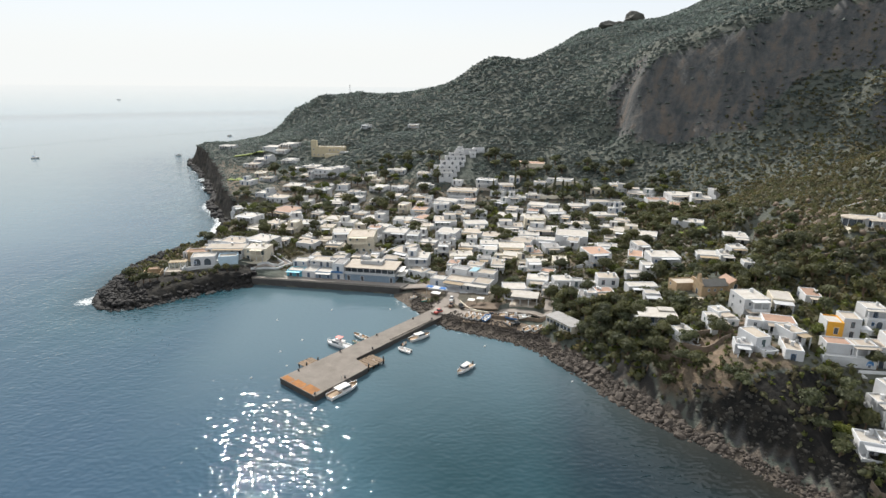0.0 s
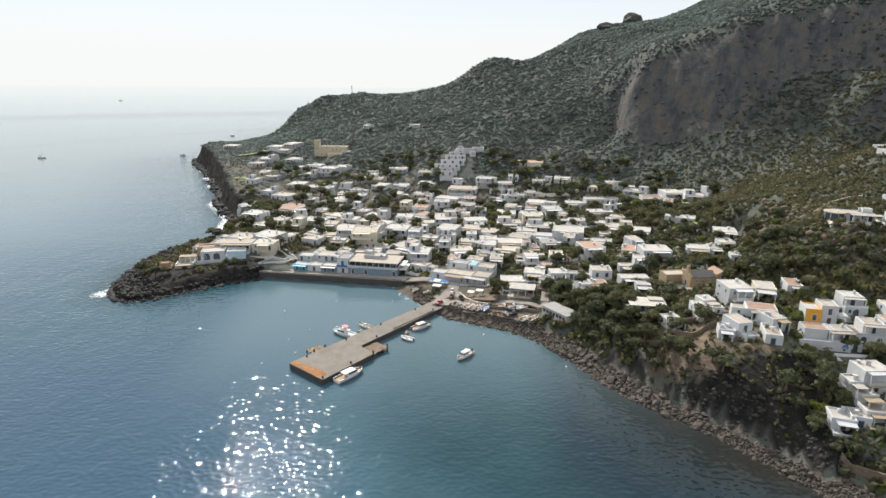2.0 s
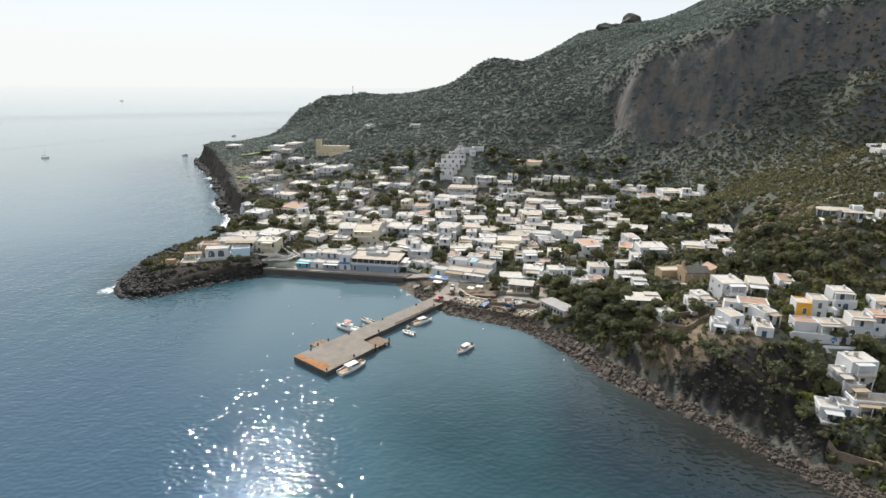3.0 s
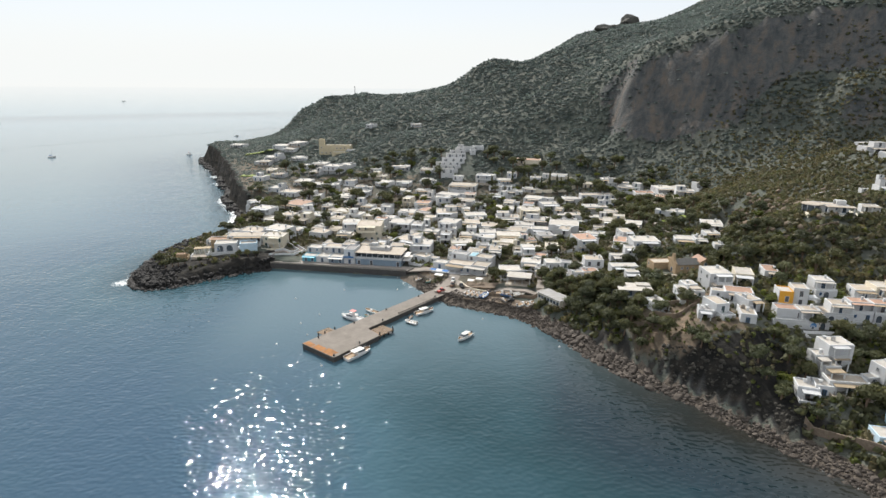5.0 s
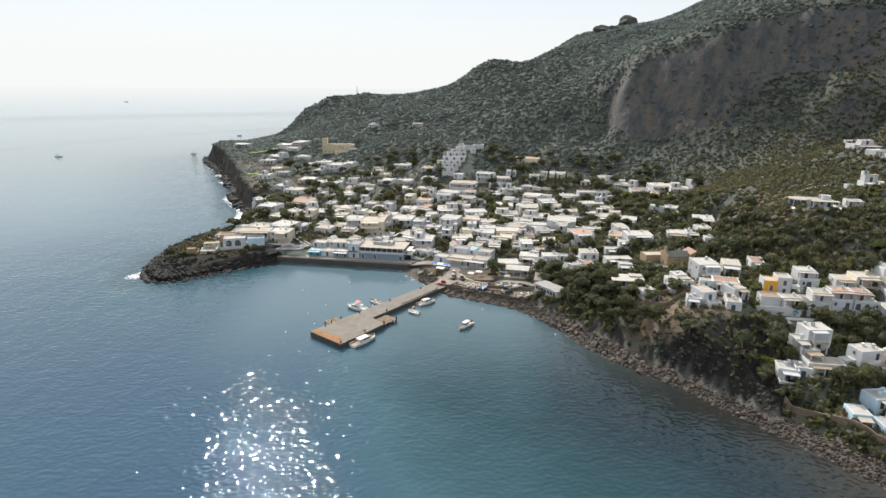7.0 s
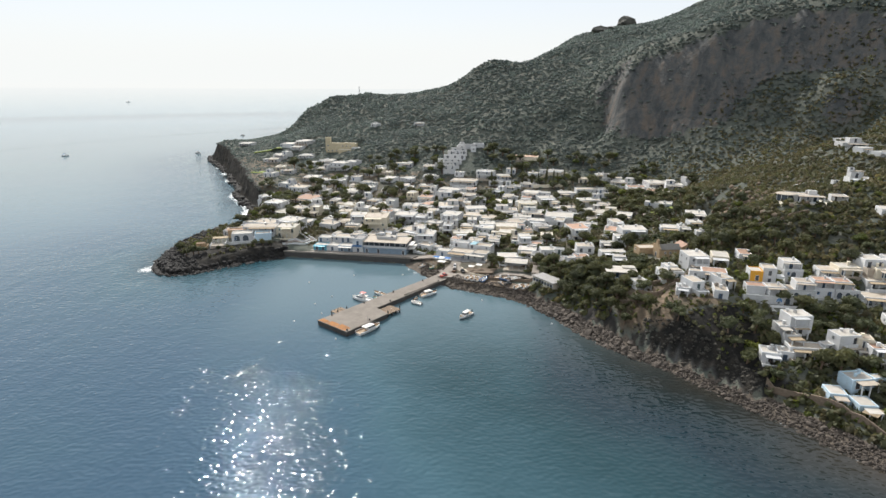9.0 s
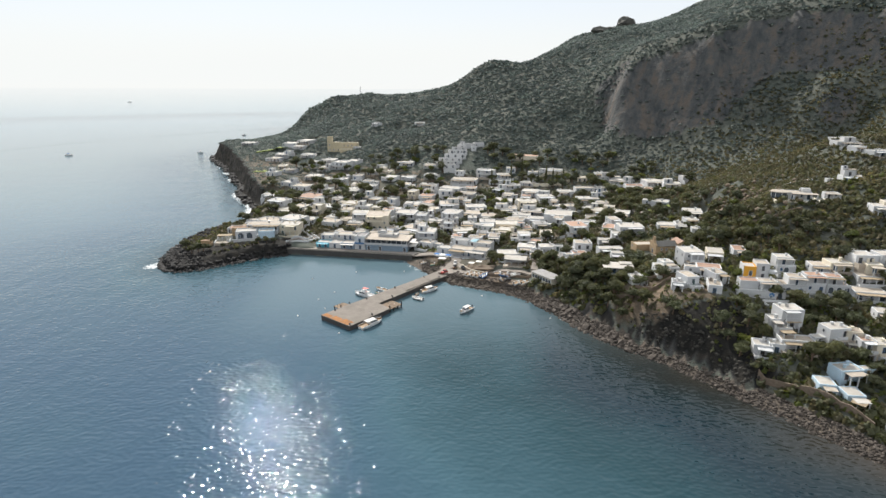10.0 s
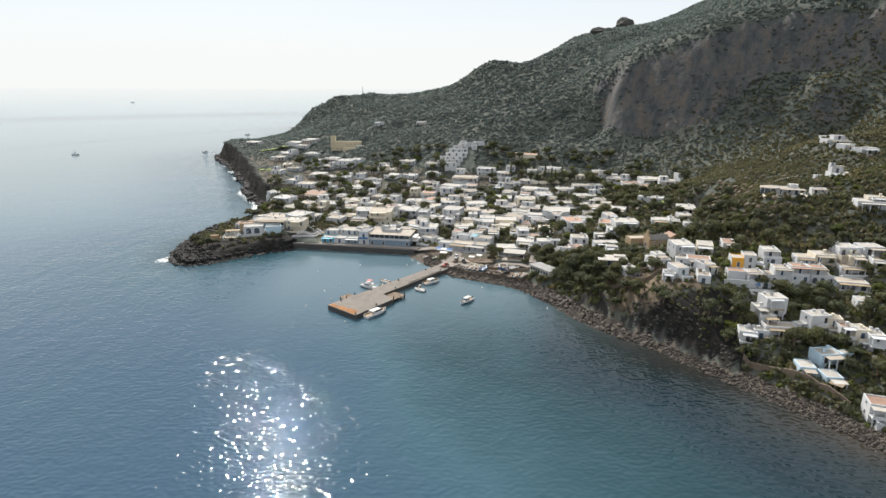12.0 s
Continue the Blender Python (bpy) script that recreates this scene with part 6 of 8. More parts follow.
def wood_villa():
    """White villa among the trees: a broad overhanging flat roof over a shaded veranda on a plastered base."""
    q = special("wood_villa", "white villa with a broad flat roof and shaded veranda among trees", 65.2, 164.4, 14.1, -8, 14, 10, 0, 0, "villa")
    slab(q, "veranda_floor", -6.0, -4.4, -3.4, 6.0, 3.6, 0.0, WHITEWASH, "plastered white base", 0.05)
    volume(q, 0.6, 0.8, 8.8, 5.2, 0, 2.7, WHITEWASH, ROOF_WHITE, "blue", 0.1)
    slab(q, "roof_plate", -5.9, -4.2, 2.72, 5.6, 3.7, 2.98, ROOF_WHITE, "broad pale overhanging roof", 0.05)
    slab(q, "upper_roof", 0.6, 0.2, 3.0, 5.2, 3.4, 3.45, ROOF_WHITE, "raised pale roof", 0.05)
    slab(q, "veranda_rail", -5.9, -4.35, 0.0, 5.9, -4.22, 0.75, WHITEWASH)
    for k in range(5):
        slab(q, "pillar", -5.7 + 2.7 * k, -4.0, 0.0, -5.4 + 2.7 * k, -3.7, 2.72, WHITEWASH)
    return q


def hill_villa():
    """Broad white villa on the hillside: deep porch on pillars, overhanging flat roof, and a rounded lounge at one end."""
    q = special("hill_villa", "broad white hillside villa with pillared porch and cream roof", 139.5, 184.5, 38.6, -16, 16, 11, 3.5, 4, "villa")
    slab(q, "terrace", -6.6, -2.6, -3.2, 10.8, 8.2, 0.0, CREAMWALL, "raised plastered terrace", 0.05)
    volume(q, 1.8, 4.6, 11.4, 5.6, 0, 2.9, WHITEWASH, ROOF_CREAM, "blue", 0.2)
    slab(q, "porch_roof", -0.4, -1.5, 2.55, 8.9, 1.79, 2.78, ROOF_CREAM, "flat cream porch roof", 0.04)
    for k in range(5):
        slab(q, "pillar", -0.2 + 2.1 * k, -1.3, 0.0, 0.2 + 2.1 * k, -0.95, 2.55, WHITEWASH)
    slab(q, "porch_rail", -0.3, -1.42, 0.0, 8.7, -1.32, 0.7, WHITEWASH)
    bm = bmesh.new()
    bmesh.ops.create_cone(bm, cap_ends=True, segments=20, radius1=3.1, radius2=3.0, depth=2.6, matrix=Matrix.Translation((-4.1, 3.4, 1.3)))
    part("round_lounge", bm, GLASS, q, "dark glazed round lounge")
    bm = bmesh.new()
    bmesh.ops.create_cone(bm, cap_ends=True, segments=24, radius1=3.7, radius2=3.6, depth=0.3, matrix=Matrix.Translation((-4.1, 3.4, 2.75)))
    part("round_roof", bm, ROOF_CREAM, q, "overhanging round cream roof")
    for k in range(7):
        a = radians(150 + 40 * k)
        post(q, -4.1 + 3.25 * math.cos(a), 3.4 + 3.25 * math.sin(a), 0.0, 2.6, 0.14)
    slab(q, "chimney", 3.4, 5.6, 2.7, 4.0, 6.2, 4.1, WHITEWASH, "", 0.05)
    volume(q, 5.6, 5.4, 3.0, 2.6, 2.7, 1.5, WHITEWASH, ROOF_WHITE, "white", 0.15, doors=False, name="roof_house")
    g = special("guest_house", "small white guest house with an open porch on the hillside", 153.2, 184.8, 38.9, -14, 7, 6, 2.6, 2.4, "house")
    volume(g, 2.6, 3.4, 5.6, 3.4, 0, 2.4, WHITEWASH, ROOF_CREAM, "white", 0.15, down=2)
    slab(g, "porch_roof", -0.2, -0.6, 2.1, 5.4, 1.69, 2.25, ROOF_CREAM, "flat cream porch roof")
    for k in range(3):
        slab(g, "pillar", 0.0 + 2.4 * k, -0.4, -2.0, 0.32 + 2.4 * k, -0.1, 2.1, WHITEWASH)
    slab(g, "terrace", -0.4, -0.9, -2.4, 5.8, 1.69, 0.0, CREAMWALL)
    return q


def stepped_villa():
    """White villa of stacked blocks with a small tower and wide terraces."""
    q = special("stepped_villa", "white stepped hillside villa with small tower and wide terraces", 172.5, 203.4, 42.2, -10, 14, 9, 4, 4, "villa")
    slab(q, "terrace", -3.0, -2.0, -3.0, 9.2, 1.5, 0.3, WHITEWASH, "white terrace", 0.05)
    volume(q, 4.0, 4.4, 9.0, 5.6, 0, 2.9, WHITEWASH, ROOF_CREAM, "blue", 0.3, down=2)
    slab(q, "porch_roof", 0.0, -1.2, 2.4, 8.4, 1.59, 2.58, WHITEWASH, "white porch slab", 0.04)
    for k in range(4):
        post(q, 0.4 + 2.5 * k, -0.9, 0.3, 2.4, 0.17)
    volume(q, 2.6, 5.2, 4.6, 3.8, 2.6, 2.6, WHITEWASH, ROOF_WHITE, "white", 0.3, name="upper_room")
    volume(q, 1.2, 6.0, 2.0, 2.0, 5.0, 1.8, WHITEWASH, ROOF_WHITE, "white", 0.15, doors=False, name="tower")
    slab(q, "roof_canopy", 1.2, 3.6, 5.5, 5.6, 6.6, 5.62, ROOF_CREAM, "flat canopy over the roof terrace")
    for x, y in ((5.3, 3.8), (5.3, 6.4), (3.4, 3.8)):
        post(q, x, y, 2.6, 5.5, 0.1)
    volume(q, -5.2, 3.0, 2.8, 2.8, -0.4, 2.0, WHITEWASH, ROOF_WHITE, "white", 0.2, doors=False, down=2, name="cistern")
    return q


shore_house()
bluff_row()
wood_villa()
hill_villa()
stepped_villa()
harbour_hotel()
bay_restaurant()
headland_villa()
house(-97.5, 252.5, 2, 17.0, 8.0, 1, "cream", "large_house", "large low white house with wide cream roofs on the headland", True, False, 11.4)
house(-83.0, 251.5, -6, 10.0, 8.5, 2, "white", "large_house", "two-storey white house with a balcony above the harbour lane", True, False, 11.6)
stone_church()
hill_church()
terraced_hotel()
ochre_house()
walls_and_sheds()


# ---- ground ----
xs = spread_lines(-420, 900, -150, 170, 2.2, 1.025)
ys = spread_lines(-180, 1300, 60, 330, 2.2, 1.012)
X, Y = np.meshgrid(xs, ys)
Z = height(X.ravel(), Y.ravel()).reshape(X.shape)
gy, gx = np.gradient(Z, ys, xs)
slope = np.hypot(gx, gy)
nat = natural_height(X.ravel(), Y.ravel()).reshape(X.shape)
by, bx = np.gradient(nat, ys, xs)
slope = np.minimum(slope, np.hypot(bx, by) + 0.3)
S = inland(X.ravel(), Y.ravel()).reshape(X.shape)
R = rolling_cache(X.ravel(), Y.ravel()).reshape(X.shape)
rocky = np.clip((slope - np.where(Y > 270, 0.95, 0.55)) / 0.9, 0, 1) * 0.9
lava_and_shade = np.where((S < np.where(Y > 290, 9, 10)) & (S > -4) & (X < -80), 1.0, 0.0)
lava_and_shade = np.maximum(lava_and_shade, ((X < -84) & (Y < 236) & (S > -4)) * 0.9)
# near cliff blackened here too, its shade put into the rock colour
lava_and_shade = np.maximum(lava_and_shade, ((X > 44) & (X < 98) & (Y > 96) & (Y < 152) & (slope > 0.7) & (Z > 2.2)) * 0.8)
lava_and_shade = np.maximum(lava_and_shade, ((X > 64) & (X < 94) & (Y > 98) & (Y < 134) & (Z > 1.9) & (S < 24)) * 1.0)
rocky = np.maximum(rocky, lava_and_shade * 0.95)
rocky = np.where(on_crag(X, Y), 0.72, rocky)
pebbly = np.where((X > 20) & (Y < 200), smooth((8.5 - S) / 4), 0) * (S > -6) * (Z < 2.6)
pebbly = np.where((X > 60) & (Y > 98) & (Y < 138) & (S > 3.0), 0, pebbly)
pebbly = np.maximum(pebbly, ((X > -24) & (X <= 27) & (Y < 222) & (S < 10)) * 0.9)
town = smooth((24 - R) / 8) * ((Y > 195) | (X > 20)) * (S > 8) * 0.52 * (Y > 200) * ~((X < -86) & (Y < 246))
terraced = smooth((S - 5) / 3) * smooth((X - 56) / 4) * smooth((90 - X) / 4) * smooth((Y - 124) / 4) * smooth((158 - Y) / 5)
town = np.maximum(town, 0.62 * terraced)
rocky = rocky * (1 - 0.7 * terraced)
cover = np.stack([rocky, pebbly, town, 1 - lava_and_shade], 2)
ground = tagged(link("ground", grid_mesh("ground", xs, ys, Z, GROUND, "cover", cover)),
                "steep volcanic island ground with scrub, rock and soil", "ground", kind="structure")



# ---- rocks ----
def clear_of_houses(x, y, gap=0.6):
    """True where no house stands."""
    ok = np.ones(np.shape(x), bool)
    for hx, hy, a, hw, hd in FOOTPRINTS:
        c, s = math.cos(a), math.sin(a)
        u, v = (x - hx) * c + (y - hy) * s, -(x - hx) * s + (y - hy) * c
        ok &= (np.abs(u) > hw + gap) | (np.abs(v) > hd + gap)
    return ok


def rock_shape(seed, fine=False):
    bm = bmesh.new()
    bmesh.ops.create_icosphere(bm, subdivisions=2 if fine else 1, radius=1.0)
    r = random.Random(seed)
    off = Vector((r.uniform(0, 99), r.uniform(0, 99), r.uniform(0, 99)))
    cuts = [(Vector((r.gauss(0, 1), r.gauss(0, 1), r.gauss(0, 1))).normalized(), r.uniform(0.5, 0.8)) for _ in range(6)]
    for v in bm.verts:
        for d, far in cuts:                    # broken faces
            over = v.co.dot(d) - far
            if over > 0:
                v.co -= d * over
        k = 1.15 + 0.45 * noise.noise(v.co * 1.3 + off) + 0.2 * noise.noise(v.co * 3.1 + off)
        v.co = Vector((v.co.x * k, v.co.y * k * 0.85, v.co.z * k * 0.7))
    return bm


def rock_arrays(count, seed):
    out = []
    for k in range(count):
        bm = rock_shape(seed + k)
        bm.verts.ensure_lookup_table()
        v = np.array([tuple(p.co) for p in bm.verts])
        f = [tuple(q.index for q in face.verts) for face in bm.faces]
        bm.free()
        out.append((v, f))
    return out


def joined_rocks(name, label, xs, ys, sizes, material, seed, sink=0.25, floor=-0.4):
    """A field of loose stones in one mesh."""
    r = np.random.default_rng(seed)
    shapes = rock_arrays(7, seed)
    zs = np.maximum(height(xs, ys), floor)
    allv, allf, n = [], [], 0
    for x, y, z, s, k, t in zip(xs, ys, zs, sizes, r.integers(0, 7, len(xs)), r.uniform(0, 6.283, len(xs))):
        v, f = shapes[k]
        c, sn = math.cos(t), math.sin(t)
        w = np.stack([(v[:, 0] * c - v[:, 1] * sn) * s + x, (v[:, 0] * sn + v[:, 1] * c) * s + y, v[:, 2] * s + z + s * (0.5 - sink)], 1)
        allv.append(w)
        allf.append(np.array(f) + n)
        n += len(v)
    allv, allf = np.concatenate(allv), np.concatenate(allf)
    me = bpy.data.meshes.new(name)
    me.vertices.add(len(allv))
    me.vertices.foreach_set("co", allv.ravel())
    me.loops.add(allf.size)
    me.loops.foreach_set("vertex_index", allf.ravel().astype(np.int32))
    me.polygons.add(len(allf))
    me.polygons.foreach_set("loop_start", np.arange(0, allf.size, 3, dtype=np.int32))
    me.update(calc_edges=True)
    me.materials.append(material)
    return tagged(link(name, me), label, "rocks", kind="stuff")


def shore_points(n, x0, x1, y0, y1, lo, hi, seed):
    r = np.random.default_rng(seed)
    x, y = r.uniform(x0, x1, n), r.uniform(y0, y1, n)
    s = inland(x, y)
    k = (s > lo) & (s < hi)
    return x[k], y[k], s[k], r


x, y, s, r = shore_points(120000, 24, 125, 40, 186, -1.4, 6.2, 31)
k = (s < np.where((x > 58) & (y > 98) & (y < 136), 2.8, 6.2)) & (natural_height(x, y) < 2.4)
x, y, s = x[k][:8500], y[k][:8500], s[k][:8500]
joined_rocks("shore_stones", "brown volcanic stones along the shore", x, y, (0.11 + 0.5 * r.uniform(0, 1, len(x)) ** 3) * np.where((y > 118) & (y < 165), 1.5, 1.0), BOULDER, 3)
x, y, s, r = shore_points(9000, -12, 26, 178, 224, -0.8, 9.0, 32)
k = ~((np.abs((x + 1) - (y - 200) * 0.8) < 5.5) & (y > 196)) & (natural_height(x, y) < 2.6)
x, y = x[k][:2600], y[k][:2600]
joined_rocks("beach_stones", "dark pebbles and stones on the beach", x, y, 0.12 + 0.4 * r.uniform(0, 1, len(x)) ** 2.5, BOULDER, 4)
x, y, s, r = shore_points(40000, -146, -80, 198, 262, -3.5, 13.0, 33)
k = (s < np.where(x < -116, 12.0, 1.8)) & (r.uniform(0, 1, len(x)) < np.where(s > 4, 0.35, 1.0))
x, y = x[k][:3400], y[k][:3400]
joined_rocks("lava_rocks", "black lava rocks round the headland", x, y, (0.22 + 1.25 * r.uniform(0, 1, len(x)) ** 2.8), BLACKROCK, 5, 0.4)
x, y, s, r = shore_points(60000, -275, -112, 290, 660, -3.5, 1.6, 34)
x, y = x[:700], y[:700]
joined_rocks("cliff_rocks", "black rocks under the far cliffs", x, y, (0.5 + 3.0 * r.uniform(0, 1, len(x)) ** 2.2), BLACKROCK, 6, 0.4)
# broken faces of the near cliff, grey rock darkened for its shade
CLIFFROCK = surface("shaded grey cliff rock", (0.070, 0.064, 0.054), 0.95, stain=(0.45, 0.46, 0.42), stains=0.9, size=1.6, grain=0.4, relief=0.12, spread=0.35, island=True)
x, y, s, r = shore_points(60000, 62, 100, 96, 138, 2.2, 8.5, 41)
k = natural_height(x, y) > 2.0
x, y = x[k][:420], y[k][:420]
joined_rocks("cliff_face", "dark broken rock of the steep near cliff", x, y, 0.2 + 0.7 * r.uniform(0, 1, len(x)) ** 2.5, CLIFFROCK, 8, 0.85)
# outcrops on the near hillside
HILLROCK = surface("reddish hill rock", (0.20, 0.152, 0.108), 0.9, stain=(0.5, 0.5, 0.5), stains=0.8, size=1.2, grain=0.3, relief=0.08, spread=0.3, island=True)
r = np.random.default_rng(37)
x, y = r.normal(136, 13, 420), r.normal(210, 17, 420)
k = (inland(x, y) > 30) & (height(x, y) > 22) & clear_of_houses(x, y, 1.0)
joined_rocks("hill_outcrops", "reddish rock outcrops among the scrub", x[k], y[k], 0.3 + 1.5 * r.uniform(0, 1, k.sum()) ** 2.2, HILLROCK, 7, 0.25)
PEAKROCK = surface("lichened grey rock", (0.13, 0.125, 0.11), 0.95, stain=(0.6, 0.62, 0.6), stains=0.8, size=2.5, grain=0.5, relief=0.15)
for k, (x, y, size, tall) in enumerate(((232, 758, 11.5, 0.95), (223, 757, 5.5, 0.8), (170, 642, 10.5, 0.55), (178, 645, 6.5, 0.6))):
    tagged(link("summit_rock", from_bm("summit_rock", rock_shape(90 + k, True), PEAKROCK), None, pose(x, y, ground_z(x, y) + size * tall * 0.15, 0, 0, 50 * k) @ Matrix.Diagonal((size, size, size * tall, 1))),
           "bare rock knob on the mountain skyline", "rock", "summit rocks")
# the larger boulders one by one
_shapes = [from_bm("boulder", rock_shape(60 + k, True), BOULDER) for k in range(6)]
x, y, s, r = shore_points(30000, 27, 112, 60, 180, -1.0, 6.0, 35)
placed_rocks = []
for bx, by in zip(x, y):
    if len(placed_rocks) >= 150:
        break
    if natural_height(bx, by)[0] < 2.3 and all((bx - a) ** 2 + (by - b) ** 2 > 2.4 for a, b in placed_rocks):
        placed_rocks.append((bx, by))
        size = float(r.uniform(0.45, 1.15)) * (1.4 if 118 < by < 165 else 0.75)
        tagged(link("boulder", _shapes[int(r.integers(0, 6))], None, pose(float(bx), float(by), max(ground_z(bx, by), -0.3) + 0.2 * size, 0, 0, float(r.uniform(0, 360))) @ Matrix.Scale(size, 4)),
               "large weathered brown boulder on the shore", "boulder", "boulders along the shore")


# ---- roads, paths and walls ----
def strip(name, label, points, width, material, lift=0.06, thick=0.5, kind="structure", category="road"):
    """A paved way laid over the ground."""
    pts = []
    for (ax, ay), (bx, by) in zip(points, points[1:]):
        n = max(1, int(math.hypot(bx - ax, by - ay) / 1.5))
        pts += [(ax + (bx - ax) * k / n, ay + (by - ay) * k / n) for k in range(n)]
    pts.append(points[-1])
    bm = bmesh.new()
    rows = []
    for i, (x, y) in enumerate(pts):
        (ax, ay), (bx, by) = pts[max(i - 1, 0)], pts[min(i + 1, len(pts) - 1)]
        d = Vector((bx - ax, by - ay)).normalized()
        z = max(ground_z(x, y), ground_z(x - d.y * width / 2, y + d.x * width / 2), ground_z(x + d.y * width / 2, y - d.x * width / 2)) + lift
        rows.append([bm.verts.new((x - d.y * s * width / 2, y + d.x * s * width / 2, z - dz)) for s, dz in ((-1, thick), (-1, 0), (1, 0), (1, thick))])
    for a, b in zip(rows, rows[1:]):
        for k in range(3):
            bm.faces.new((a[k], a[k + 1], b[k + 1], b[k]))
    bmesh.ops.recalc_face_normals(bm, faces=bm.faces)
    return tagged(link(name, from_bm(name, bm, material)), label, category, kind=kind)


def garden_wall(label, points, h, material=WHITEWASH, t=0.35):
    """A wall following the ground."""
    bm = bmesh.new()
    pts = []
    for (ax, ay), (bx, by) in zip(points, points[1:]):
        n = max(1, int(math.hypot(bx - ax, by - ay) / 2.0))
        pts += [(ax + (bx - ax) * k / n, ay + (by - ay) * k / n) for k in range(n)]
    pts.append(points[-1])
    rows = []
    for i, (x, y) in enumerate(pts):
        (ax, ay), (bx, by) = pts[max(i - 1, 0)], pts[min(i + 1, len(pts) - 1)]
        d = Vector((bx - ax, by - ay)).normalized()
        z = ground_z(x, y)
        rows.append([bm.verts.new((x - d.y * s * t / 2, y + d.x * s * t / 2, zz)) for s, zz in ((-1, z - 1.5), (-1, z + h), (1, z + h), (1, z - 1.5))])
    for a, b in zip(rows, rows[1:]):
        for k in range(3):
            bm.faces.new((a[k], a[k + 1], b[k + 1], b[k]))
    bm.faces.new(rows[0])
    bm.faces.new(rows[-1][::-1])
    bmesh.ops.recalc_face_normals(bm, faces=bm.faces)
    return tagged(link("garden_wall", from_bm("garden_wall", bm, material)), label, "wall", "garden walls")


SQUARE = surface("pale gravel paving", (0.30, 0.265, 0.23), 0.9, stains=0.7, size=2.5)
EARTH = surface("trodden brown earth", (0.19, 0.145, 0.105), 0.95, stain=(0.6, 0.58, 0.55), stains=0.9, size=2.0, grain=0.2, relief=0.03)
strip("road", "pale paved road from the pier to the village", [(-2.5, 203.0), (0.8, 207.5), (3.6, 212), (4.5, 217), (0, 221.5), (-8, 223.5), (-18, 226)], 5.0, SQUARE)
strip("road", "pale paved square by the pier", [(-3.5, 200.5), (4, 198.5), (10, 195.5), (15, 194.8)], 6.0, SQUARE, 0.05)
strip("road", "trodden brown strand where the boats lie", [(8, 192.5), (13, 191), (19, 188.5), (25, 186), (30, 183), (33.5, 180.5)], 6.0, EARTH, 0.03)
strip("road", "brown earth plot before the restaurants", [(8.2, 206), (12, 203), (17.5, 200.5), (21, 199.5)], 6.5, EARTH, 0.03)
strip("road", "pale lane up to the restaurants", [(4.0, 211), (8, 203), (14, 197.5), (22, 196), (31, 193), (37, 190), (38.5, 196), (40, 204)], 3.0, SQUARE, 0.08)
strip("road", "white-walled lane climbing behind the quay", [(-82, 240), (-74, 243.5), (-70, 249), (-76, 254), (-84, 257)], 2.6, SQUARE, 0.08)
strip("path", "pale footpath through the gardens", [(101, 262), (101.5, 250), (101, 240), (102, 230), (97, 222)], 1.8, SQUARE, 0.08, category="path")
strip("path", "pale village lane between houses", [(-16, 236), (-14, 246), (-8, 256), (-2, 270), (2, 290), (5, 315)], 2.2, SQUARE, 0.08, category="path")
for label, pts, h, m in (
        ("whitewashed wall along the harbour lane", [(-81, 241.6), (-73, 245.2), (-71.5, 249), (-77, 252.6), (-84, 255)], 1.1, WHITEWASH),
        ("whitewashed outer wall of the harbour lane", [(-83, 238.6), (-72.5, 242), (-68, 249), (-75, 256), (-84, 259)], 0.9, WHITEWASH),
        ("pale wall round the boat yard", [(19.5, 194.2), (17.5, 192.2), (21, 191.2), (30, 190), (36, 187.5)], 1.2, DRYSTONE),
        ("pale kerb wall beside the square", [(6.6, 208.2), (9.2, 201.5), (12.5, 198.2), (18.4, 195.6)], 0.7, CREAMWALL),
        ("dry stone terrace wall on the slope", [(70, 152), (75, 148.5), (80, 147)], 1.6, DRYSTONE),
        ("dry stone terrace wall on the slope", [(66, 146), (71, 143), (77, 142.5)], 1.5, DRYSTONE),
        ("dry stone terrace wall on the slope", [(60, 147.5), (66, 142), (70, 139)], 1.2, DRYSTONE),
        ("dry stone wall above the beach", [(96, 94), (99, 90), (103, 84), (106, 79)], 2.2, DRYSTONE),
        ("dry stone wall above the beach", [(88, 101), (92.5, 97), (96, 94)], 2.0, DRYSTONE),
        ("white garden wall on the hillside", [(150, 216), (158, 219), (168, 219)], 1.0, WHITEWASH),
        ("dry stone terrace wall below the villa", [(118, 182), (128, 178), (140, 178)], 1.2, DRYSTONE),
        ("white garden wall in the village", [(40, 232), (52, 228), (60, 220)], 1.2, WHITEWASH),
        ("white garden wall in the village", [(58, 246), (70, 243), (84, 246)], 1.2, WHITEWASH),
        ("white garden wall in the village", [(-34, 252), (-22, 249), (-18, 242)], 1.3, WHITEWASH),
        ("cemetery wall of pale plaster", [(48, 352), (60, 346), (76, 343), (84, 348)], 2.2, CREAMWALL),
        ("cemetery wall of pale plaster", [(52, 366), (66, 362), (84, 360)], 2.4, CREAMWALL)):
    garden_wall(label, pts, h, m)
LAWN = surface("sunlit lawn", (0.16, 0.20, 0.035), 0.9, stain=(0.7, 0.75, 0.6), stains=0.7, size=2.5, grain=0.3, relief=0.05)
for pts, w in (([(-176, 492), (-162, 494), (-150, 492)], 9), ([(-150, 404), (-140, 403), (-130, 402)], 9), ([(88, 262), (98, 262)], 8), ([(104, 246), (114, 246)], 7), ([(-14, 238), (-9, 235), (-6, 229)], 6), ([(166, 205), (184, 207)], 6)):
    strip("lawn", "bright green lawn among the gardens", pts, w, LAWN, 0.12, 0.6, category="lawn")


